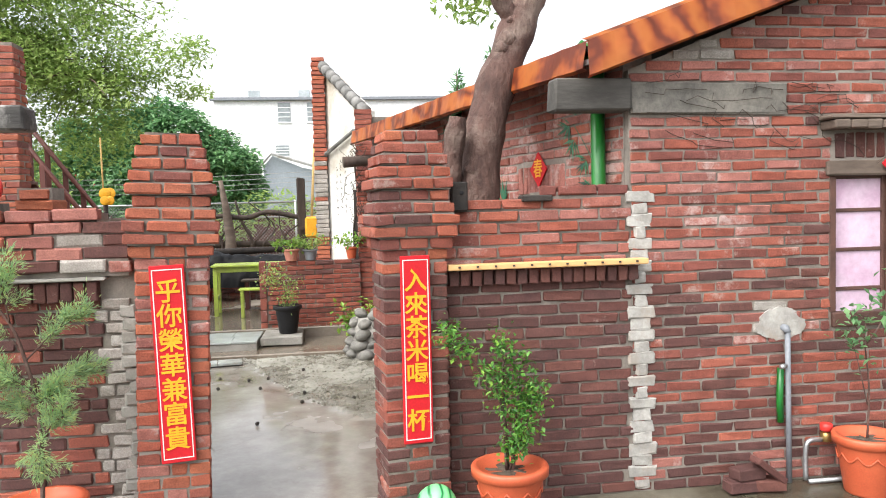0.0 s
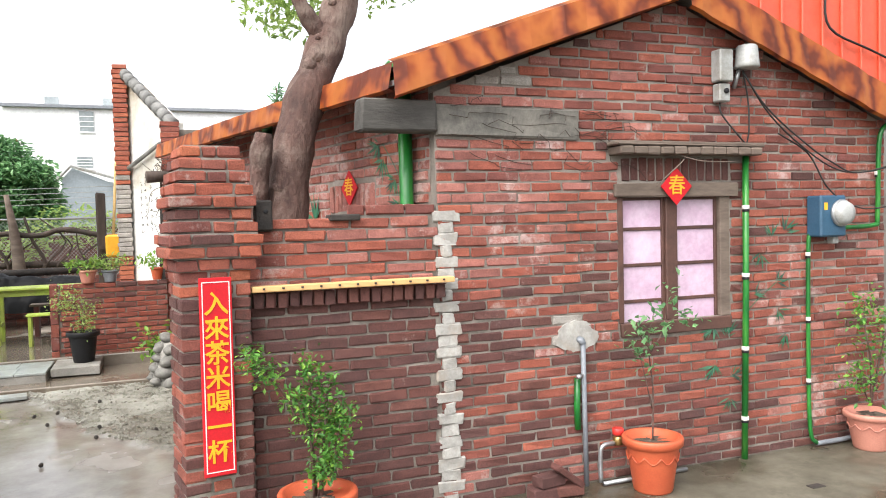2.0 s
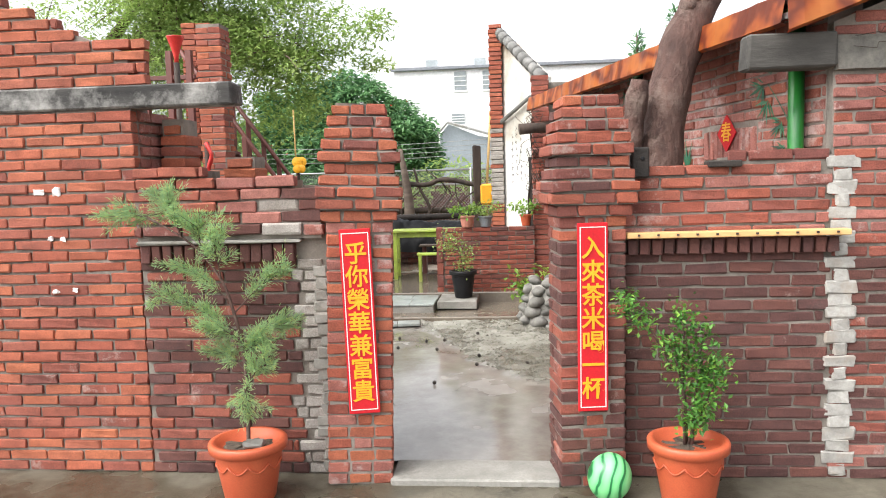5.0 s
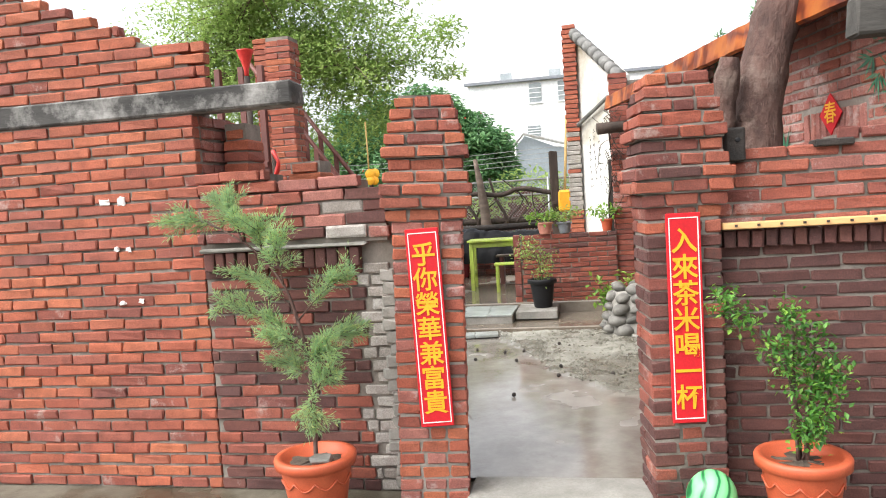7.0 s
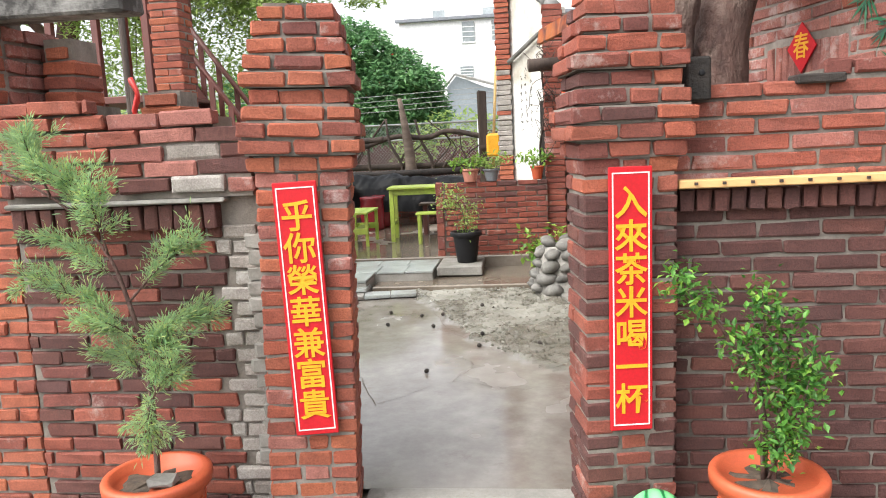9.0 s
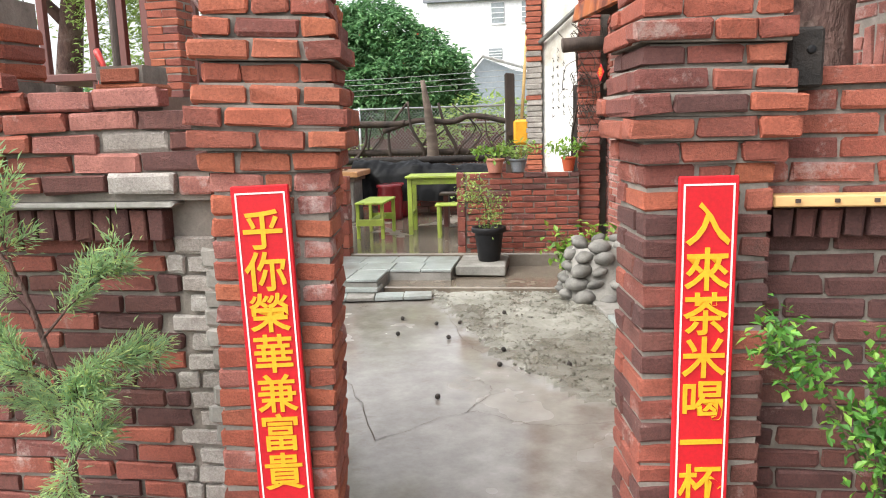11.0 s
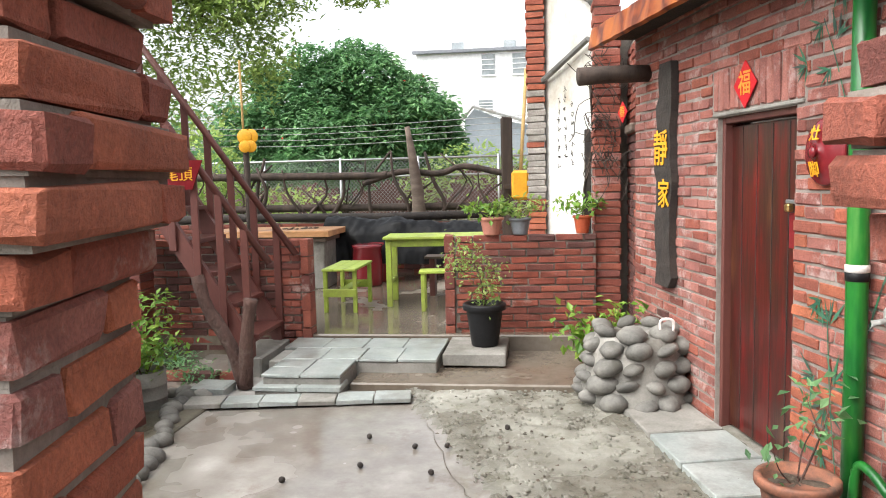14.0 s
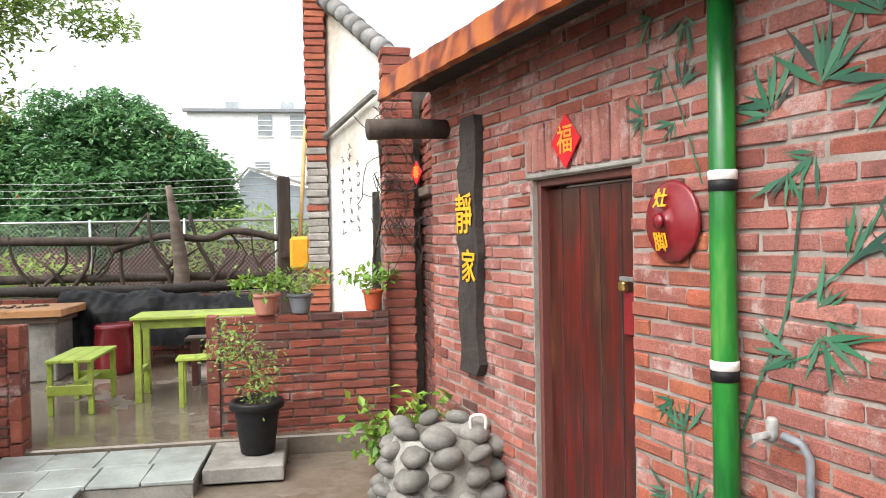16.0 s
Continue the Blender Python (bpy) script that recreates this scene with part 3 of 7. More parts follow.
def gate_wall_left():
    w = wall_core("wall_gate_west", -1.76, -0.66, [(-1.76, 1.755), (-1.35, 1.755), (-1.349, 1.70), (-0.85, 1.69), (-0.849, 1.62), (-0.66, 1.60)], 0.168, 0.2, "crumbling brick garden wall with tilted loose bricks on top")
    def spans(z):
        if 1.225 < z < 1.36:
            return []
        if z > 1.70:
            return [(-1.765, -1.33)]
        if z > 1.63:
            return [(-1.765, -0.80)]
        if z < 1.24:
            e = -0.85 + 0.03 * math.sin(z * 31)
            return [(-1.765, e), (e, -0.70)]
        return [(-1.765, -0.67)]
    def mt(x, z):
        if z < 1.24 and x > -0.87:
            return GREYB
        if z > 1.3:
            return (GREYB if rng.rand() < .12 else PALE if rng.rand() < .6 else BROWN) if x > -1.2 else RED
        return BROWN if rng.rand() < .6 else RED
    b = running(spans, 0, 1.782, mt)
    out = []
    for x, y, z, l, d, h, k in b:
        if z > 1.36:
            y -= 0.045 + rng.uniform(-.012, .018)
            if x > -1.25:
                h += 0.004
                z += rng.uniform(-.004, .004)
        out.append((x, y, z, l, d, h, k))
    out += soldier(-1.74, -0.84, 1.235, 1.345, BROWN, 0.1, 0.064, -0.05)
    box_ob("mortar", -1.755, -0.69, 0.122, 0.166, 1.366, 1.61, MORTAR, w, 0)
    lay(w, pose(0, 0.155, 0), out)
    bm = bmesh.new()
    add_box(bm, -1.75, -0.80, 0.085, 0.2, 1.346, 1.364, 0.006, rough=0.004)
    for k in range(18):
        add_box(bm, -0.745 + random.uniform(-.03, .02), -0.67, 0.138 + random.uniform(0, .008), 0.2, 0.02 + k * .066, 0.02 + (k + 1) * .066, 0.01, rough=0.006)
    tagged(mesh_ob("cement_patch", bm, CEMENT), "rough grey cement smeared beside the gate pillar", "cement patch", kind="structure")


gate_wall_left()

# ---- house with the window, front gable ----
HX0, HX1, PEAK = 2.03, 5.60, (3.72, 3.06)


def gable_top(x):
    if x < PEAK[0]:
        return 2.42 + (PEAK[1] - 2.42) * (x - HX0) / (PEAK[0] - HX0)
    return PEAK[1] + (2.32 - PEAK[1]) * (x - PEAK[0]) / (HX1 - PEAK[0])


WIN = (3.29, 4.12, 0.99, 1.80)


def house_front():
    w = thing("wall_house_front", "red brick gable wall with a small window", "wall", kind="structure")
    bm = bmesh.new()
    def slab(x0, x1, za, zb):
        n = max(1, int((x1 - x0) / 0.2))
        for i in range(n):
            a, b = x0 + (x1 - x0) * i / n, x0 + (x1 - x0) * (i + 1) / n
            ta, tb = (min(zb, gable_top(a)), min(zb, gable_top(b)))
            q = [(a, za), (b, za), (b, tb), (a, ta)]
            f = [bm.verts.new((x, 0.165, z)) for x, z in q]
            g = [bm.verts.new((x, 0.36, z)) for x, z in q]
            bm.faces.new(f), bm.faces.new(g[::-1])
            for k in range(4):
                bm.faces.new((f[k], g[k], g[(k + 1) % 4], f[(k + 1) % 4]))
    slab(HX0, WIN[0], 0, 9), slab(WIN[1], HX1, 0, 9)
    slab(WIN[0], PEAK[0], WIN[3], 9), slab(PEAK[0], WIN[1], WIN[3], 9), slab(WIN[0], WIN[1], 0, WIN[2])
    bmesh.ops.remove_doubles(bm, verts=bm.verts, dist=0.0005)
    mesh_ob("mortar", bm, MORTAR, w)

    def spans(z):
        lo = HX0
        if z > 2.42:
            lo = HX0 + (z - 2.42) / (PEAK[1] - 2.42) * (PEAK[0] - HX0) + 0.03
        hi = HX1
        if z > 2.32:
            hi = HX1 - (z - 2.32) / (PEAK[1] - 2.32) * (HX1 - PEAK[0]) - 0.03
        s = [(lo, hi)] if hi > lo else []
        if WIN[2] - 0.08 < z < 1.89:
            s = cut(s, WIN[0] - 0.03, WIN[1] + 0.03)
        if 1.89 < z < 2.06:
            s = cut(s, 3.27, 4.16)
        if 2.06 < z < 2.15:
            s = cut(s, 3.19, 4.32)
        if 2.155 < z < 2.345:
            s = cut(s, HX0 - 0.1, 2.985)
        return s

    def mt(x, z):
        if ((x - 2.93) / .24) ** 2 + ((z - .95) / .13) ** 2 < rng.uniform(.3, 1.2):
            return GREYB if rng.rand() < .45 else PALE
        if 3.9 < x < 4.25 and .8 < z < 2.0 and rng.rand() < .5:
            return BROWN
        if z < .2:
            return PALE if rng.rand() < .3 else BROWN
        if z < 1.3 and x < 4.3:
            q = 0.5 - 0.2 * abs(x - 2.6) + (0.2 if z < .4 else 0)
            if 2.9 < x < 4.2 and .3 < z < .75:
                q = .15
            return BROWN if rng.rand() < q else RED
        if x < 2.6 and z > 2.3:
            return GREYB if rng.rand() < .35 + .3 * (z > 2.45) else PALE
        if x < 2.85:
            return PALE if rng.rand() < .6 else RED
        return RED if rng.rand() < .72 else (BROWN if rng.rand() < .3 else PALE)

    b = running(spans, 0, 3.04, mt, pitch=0.213, course=0.0634)
    b += soldier(3.29, 4.15, 1.90, 2.055, BROWN, 0.06, 0.066, -0.002)
    lay(w, pose(0, 0.16, 0), b, lambda x, z: 2.0 < x < 4.3 and 0.75 < z < 2.15)
    # cement-faced beam running out past the corner
    bm = bmesh.new()
    add_box(bm, 2.03, 2.98, 0.135, 0.25, 2.165, 2.345, 0.012, rough=0.008)
    mesh_ob("beam_face", bm, GREYCEM, w)
    t = thing("roof_beam", "dark weathered timber beam end jutting from the house corner", "beam")
    bm = bmesh.new()
    add_box(bm, 1.585, 2.03, 0.10, 0.26, 2.185, 2.37, 0.012, rough=0.006)
    mesh_ob("beam_end", bm, GREYBEAM, t)
    # hood over the window
    bm = bmesh.new()
    for i in range(11):
        a = 3.20 + i * 0.102
        add_box(bm, a, a + 0.098, 0.02 + random.uniform(0, .01), 0.2, 2.065, 2.115, 0.008, rough=0.003)
    add_box(bm, 3.18, 4.34, 0.03, 0.2, 2.117, 2.145, 0.008, rough=0.004)
    tagged(mesh_ob("window_hood", bm, OLDWOOD), "sooty brick hood projecting over the window", "window hood", kind="structure")
    # cement dab with lime wash
    bm = bmesh.new()
    bmesh.ops.create_circle(bm, cap_ends=True, segments=48, radius=0.12, matrix=pose(2.93, 0.150, 0.93, 90, 0, 0))
    for v in bm.verts:
        k = 1 + 0.5 * noise.noise((v.co.x * 13, 3, v.co.z * 13)) + random.uniform(-.06, .06)
        v.co.x, v.co.z = 2.93 + (v.co.x - 2.93) * k * 1.1, 0.93 + (v.co.z - .93) * k * 0.75
    r = bmesh.ops.extrude_face_region(bm, geom=list(bm.faces))
    bmesh.ops.translate(bm, vec=(0, 0.02, 0), verts=[v for v in r["geom"] if isinstance(v, bmesh.types.BMVert)])
    tagged(mesh_ob("cement_patch", bm, LIME), "pale cement dab smeared round the water pipe", "cement patch", kind="structure")


house_front()


def house_window():
    w = thing("window_1", "brown wooden window of two sashes with pink papered panes", "window", kind="structure")
    x0, x1, z0, z1 = WIN
    box_ob("lintel", x0 - 0.06, x1 + 0.09, 0.135, 0.26, z1, z1 + 0.09, OLDWOOD, w, 0.008, rough=0.004)
    box_ob("sill", x0 - 0.02, x1 + 0.03, 0.14, 0.26, z0 - 0.085, z0, WINWOOD, w, 0.006, rough=0.003)
    for a, b in ((x0 - 0.03, x0 + 0.012), (x1 - 0.05, x1 + 0.03)):
        box_ob("jamb", a, b, 0.16, 0.26, z0, z1, WINWOOD if a < 3.5 else OLDWOOD, w, 0.005)
    mid = (x0 + x1) / 2 - 0.02
    box_ob("mullion", mid - 0.045, mid + 0.045, 0.17, 0.25, z0, z1, WINWOOD, w, 0.005)
    for a, b in ((x0 + 0.012, mid - 0.045), (mid + 0.045, x1 - 0.05)):
        for k in range(4):
            z = z0 + 0.135 + k * 0.235 if k < 3 else z1 - 0.008
            box_ob("bar", a, b, 0.195, 0.225, z - 0.011, z + 0.011, WINWOOD, w, 0.003)
        zs = [z0, z0 + 0.124, z0 + .146, z0 + .359, z0 + .381, z0 + .594, z0 + .616, z1 - .02]
        for k in range(4):
            box_ob("pane", a, b, 0.207, 0.212, zs[2 * k], zs[2 * k + 1], PINK, w, 0)
        box_ob("stile", b - 0.02, b, 0.19, 0.228, z0, z1, WINWOOD, w, 0.003)


house_window()

# ---- courtyard wall of the house ----
UX = Vector((0.222, -1, 0)).normalized()
UY = Vector((0, 0, 1)).cross(UX)
FAR = Vector((0.892, 5.33, 0))
SIDE = Matrix(((UX.x, UY.x, 0, FAR.x), (UX.y, UY.y, 0, FAR.y), (0, 0, 1, 0), (0, 0, 0, 1)))
DOOR = (1.385, 2.205, 0.05, 1.85)


def on_side(u, z, out=0.0, rz=0):
    """A place on the courtyard wall: u metres from its far end, facing the yard."""
    return SIDE @ pose(u, -out, z, 0, 0, rz)


def house_side():
    w = thing("wall_house_side", "pale red brick wall with bamboo painted on it", "wall", SIDE, kind="structure")
    bm = bmesh.new()
    L = 5.22
    for a, b, c, d in ((0, DOOR[0], 0, 2.62), (DOOR[1], L, 0, 2.62), (DOOR[0], DOOR[1], DOOR[3], 2.62)):
        add_box(bm, a, b, 0.004, 0.2, c, d)
    mesh_ob("mortar", bm, MORTAR_PALE, w)
    def spans(z):
        s = [(0.0, L)]
        if z < DOOR[3] + 0.02:
            s = cut(s, DOOR[0], DOOR[1])
        elif z < 2.13:
            s = cut(s, 1.32, 2.28)
        if 1.74 < z < 1.95:
            s = cut(s, 3.85, 4.55)
        return s
    def mt(x, z):
        if 2.2 < x < 2.65 and z < 1.7:
            return ORANGE if rng.rand() < .7 else PALE
        return PALE if rng.rand() < .75 else (RED if rng.rand() < .93 else BROWN)
    b = running(spans, 0, 2.62, mt)
    b += soldier(1.33, 2.27, 1.88, 2.12, PALE, 0.06, 0.066, -0.006)
    b += soldier(3.86, 4.54, 1.75, 1.95, PALE, 0.06, 0.066, -0.006)
    lay(w, Matrix.Identity(4), b, lambda x, z: 0.4 < x < 3.3 and 0.75 < z < 1.9)
    bm = bmesh.new()
    add_box(bm, 1.33, 2.27, -0.008, 0.06, 1.855, 1.875, 0.005)
    mesh_ob("door_lintel", bm, CEMENT, w)
    d = thing("door_1", "worn dark red wooden door with a hasp and padlock", "door", SIDE, kind="structure")
    box_ob("door_leaf", DOOR[0] + 0.035, DOOR[1] - 0.005, 0.075, 0.115, 0.06, 1.80, DOORRED, d, 0.004)
    box_ob("door_frame", DOOR[0], DOOR[0] + 0.032, 0.03, 0.14, 0.0, 1.85, STAIRPAINT, d, 0.004)
    box_ob("door_frame", DOOR[0] + .032, DOOR[1], 0.03, 0.14, 1.815, 1.852, STAIRPAINT, d, 0.004)
    for k in range(4):
        u = DOOR[0] + 0.16 + k * 0.16
        box_ob("plank_joint", u, u + 0.004, 0.072, 0.078, 0.07, 1.79, BLACKWOOD, d, 0)
    box_ob("lock_plate", 2.06, 2.15, 0.055, 0.078, 1.16, 1.34, MAROON, d, 0.006)
    box_ob("hasp", 2.06, 2.20, 0.035, 0.055, 1.385, 1.405, STEEL, d, 0.004)
    box_ob("padlock", 2.07, 2.11, 0.02, 0.055, 1.345, 1.385, BRASS, d, 0.008)


house_side()


def house_rest():
    """Plain walls behind, and the roof with its painted flashings."""
    tagged(box_ob("wall_house_east", 5.45, 5.598, 0.37, 6.2, 0, 2.31, MORTAR, bevel=0), "plain cement side wall of the house", "wall", kind="structure")
    tagged(box_ob("wall_house_back", 1.1, 5.44, 6.02, 6.2, 0, 2.4, MORTAR, bevel=0), "plain cement back wall of the house", "wall", kind="structure")
    r = thing("roof", "house roof of sheet metal painted in orange stripes", "roof", kind="structure")
    far_e, near_e = FAR + UX * -0.12, FAR + UX * 5.30
    outv = -UY * 0.30
    def ring(pts, thick, name, mat):
        bm = bmesh.new()
        a = [bm.verts.new(p) for p in pts]
        bm.faces.new(a)
        e = bmesh.ops.extrude_face_region(bm, geom=list(bm.faces))
        bmesh.ops.translate(bm, vec=(0, 0, thick), verts=[v for v in e["geom"] if isinstance(v, bmesh.types.BMVert)])
        return mesh_ob(name, bm, mat, r)
    e1, e0 = far_e + outv + Vector((0, 0, 2.50)), near_e + outv + Vector((0, -0.10, 2.42))
    e0.y = 0.02
    p0, p1 = Vector((PEAK[0], 0.02, 3.13)), Vector((PEAK[0] - 1.0, 5.5, 3.13))
    ring([e0, p0, p1, e1], 0.03, "roof_sheet", ROOFTILE)
    ring([p0, Vector((5.85, 0.02, 2.30)), Vector((5.85, 5.5, 2.30)), p1], 0.03, "roof_sheet", ROOFTILE)
    def strip(a, b, lo, hi, n, name, side):
        """A flashing between two points, bent outwards at its foot, waved a little."""
        bm = bmesh.new()
        rows = []
        for i in range(n + 1):
            p = a.lerp(b, i / n)
            wv = 0.006 * math.sin(i * 1.9) + random.uniform(-.003, .003)
            rows.append([bm.verts.new(p + side * (d + wv) + Vector((0, 0, z))) for d, z in ((-0.10, hi + 0.03), (0.0, hi), (0.015, (lo + hi) / 2), (0.03, lo), (0.0, lo - 0.012))])
        for q, s in zip(rows, rows[1:]):
            for k in range(4):
                bm.faces.new((q[k], q[k + 1], s[k + 1], s[k]))
        e = bmesh.ops.solidify(bm, geom=list(bm.faces), thickness=0.004)
        return mesh_ob(name, bm, TIGER, r)
    strip(e0, p0, -0.06, 0.13, 26, "flashing", Vector((0, -1, 0)))
    strip(p0, Vector((5.85, 0.02, 2.30)), -0.13, 0.12, 26, "flashing", Vector((0, -1, 0)))
    strip(e1, e0, -0.02, 0.13, 60, "flashing", -UY)
    bm = bmesh.new()
    add_box(bm, 0.0, 5.2, -0.26, 0.0, 2.53, 2.56, m=SIDE)
    mesh_ob("soffit", bm, BLACKWOOD, r)


house_rest()

# ---- west house ----
def west_house():
    x1 = -1.76
    w = thing("wall_west_house", "bright orange-red brick house wall with a broken top", "wall", kind="structure")
    def top(x):
        return 2.46 if x > -2.03 else min(4.2, 2.55 + (-2.03 - x) * 0.42)
    bm = bmesh.new()
    xs = [-5.2, -4.2, -3.4, -2.9, -2.5, -2.2, -2.04, -2.03, -1.773]
    for a, b in zip(xs, xs[1:]):
        f = [bm.verts.new(v) for v in ((a, 0.171, 0), (b, 0.171, 0), (b, 0.171, top(b) - .03), (a, 0.171, top(a) - .03))]
        bm.faces.new(f)
    e = bmesh.ops.extrude_face_region(bm, geom=list(bm.faces))
    bmesh.ops.translate(bm, vec=(0, 0.2, 0), verts=[v for v in e["geom"] if isinstance(v, bmesh.types.BMVert)])
    mesh_ob("mortar", bm, MORTAR, w)
    def spans(z):
        if 2.105 < z < 2.255:
            return []
        lo = -4.4
        if z > 2.5:
            return [(lo, min(-2.04, -2.03 - (z - 2.55) / 0.42))]
        return [(lo, -1.66 if z > 2.25 else x1)]
    b = running(spans, 0, 3.3, lambda x, z: ORANGE if rng.rand() < .85 else RED)
    lay(w, pose(0, 0.16, 0), b, lambda x, z: x > -2.75 and z < 2.45)
    t = thing("lintel_beam", "long blackened concrete lintel jutting past the brick wall", "beam")
    bm = bmesh.new()
    add_box(bm, -4.6, -1.17, 0.14, 0.32, 2.118, 2.245, 0.012, rough=0.005)
    mesh_ob("beam", bm, LINTEL, t)
    s = thing("wall_west_house_side", "red brick return wall of the ruined house", "wall", kind="structure")
    box_ob("mortar", -1.95, -1.772, 0.372, 0.75, 0, 2.10, MORTAR, s, 0)
    lay(s, pose(-1.758, 0.235, 0, 0, 0, 90), running(lambda z: [(0, 0.51)], 0, 2.09, lambda x, z: PALE), most=100)
    # stub piers standing on the wall
    for cx, cy, wd, z0, z1 in ((-1.66, 0.55, 0.15, 1.3, 2.08), (-1.42, 1.0, 0.22, 1.3, 1.86)):
        p = thing("brick_stub", "short stepped stub of red brickwork", "brick stub")
        box_ob("mortar", cx - wd / 2 + .01, cx + wd / 2 - .01, cy - .1, cy + .1, 0, z1 - .005, MORTAR, p, 0)
        n = int((z1 - 0) / COURSE)
        lay(p, pose(0, 0, 0), [(cx + rng.uniform(-.004, .004), cy, (k + .5) * COURSE, wd - (0.05 if k == n - 1 else 0), 0.23, COURSE - .01, ORANGE) for k in range(n)])
    # white paint marks
    bm = bmesh.new()
    for x, z, a, c in ((-2.35, 1.66, .05, .022), (-2.24, 1.66, .03, .035), (-2.30, 1.39, .02, .012), (-2.22, 1.385, .02, .02), (-2.29, 1.08, .03, .014), (-2.17, 1.09, .025, .018)):
        add_box(bm, x - a * .6, x + a * .6, 0.150, 0.16, z - c * .7, z + c * .7, 0.004, rough=0.008)
    mesh_ob("paint_mark", bm, WHITELINE, w)


west_house()


def west_yard():
    """Walls along the yard's west side, behind the gate."""
    w = thing("wall_yard_west", "low red brick wall along the courtyard", "wall", kind="structure")
    box_ob("mortar", -3.0, -2.762, 0.8, 4.0, 0, 1.03, MORTAR, w, 0)
    lay(w, pose(-2.75, 0.8, 0, 0, 0, 90), running(lambda z: [(0, 3.2)], 0, 1.056, lambda x, z: ORANGE if rng.rand() < .6 else RED), lambda x, z: x > 1.6)
    c = thing("brick_column", "tall square red brick column of the ruined house", "column")
    box_ob("mortar", -2.99, -2.73, 4.02, 4.28, 0, 3.4, MORTAR, c, 0)
    out = []
    for k in range(51):
        z = (k + .5) * COURSE
        if k % 2:
            out += [(-2.86, 4.065, z, .29, .11, COURSE - .01, ORANGE), (-2.86, 4.235, z, .29, .11, COURSE - .01, ORANGE)]
        else:
            out += [(-2.925, 4.15, z, .13, .28, COURSE - .01, ORANGE), (-2.79, 4.15, z, .13, .28, COURSE - .01, RED)]
    lay(c, Matrix.Identity(4), out)
    b = thing("wall_back_west", "dark red brick wall behind the stairs", "wall", kind="structure")
    box_ob("mortar", -5.5, -1.82, 5.672, 5.86, 0, 1.03, MORTAR, b, 0)
    lay(b, pose(0, 5.66, 0), running(lambda z: [(-5.4, -1.82)], 0.06, 1.05, lambda x, z: RED if rng.rand() < .5 else BROWN), lambda x, z: x > -3.6)
    p = thing("brick_column", "square red brick pier under the stair landing", "column")
    box_ob("mortar", -3.40, -3.16, 5.31, 5.5, 0, 2.0, MORTAR, p, 0)
    lay(p, Matrix.Identity(4), [(-3.28, 5.4, (k + .5) * COURSE, .27 if k % 2 else .26, .23, COURSE - .01, RED) for k in range(30)])
    q = thing("brick_column", "red brick column with a hole near the stair head", "column")
    box_ob("mortar", -3.57, -3.23, 5.0, 5.2, 2.0, 3.6, MORTAR, q, 0)
    # the hole's dark inside is a black block on the brick face
    box_ob("hole", -3.44, -3.36, 4.955, 4.99, 2.62, 2.74, BLACKWOOD, q, 0.02)
    lay(q, Matrix.Identity(4), [(-3.40 + s * .09, 5.1, (k + .5) * COURSE, .17, .27, COURSE - .01, ORANGE) for k in range(30, 55) for s in (-1, 1)])


west_yard()

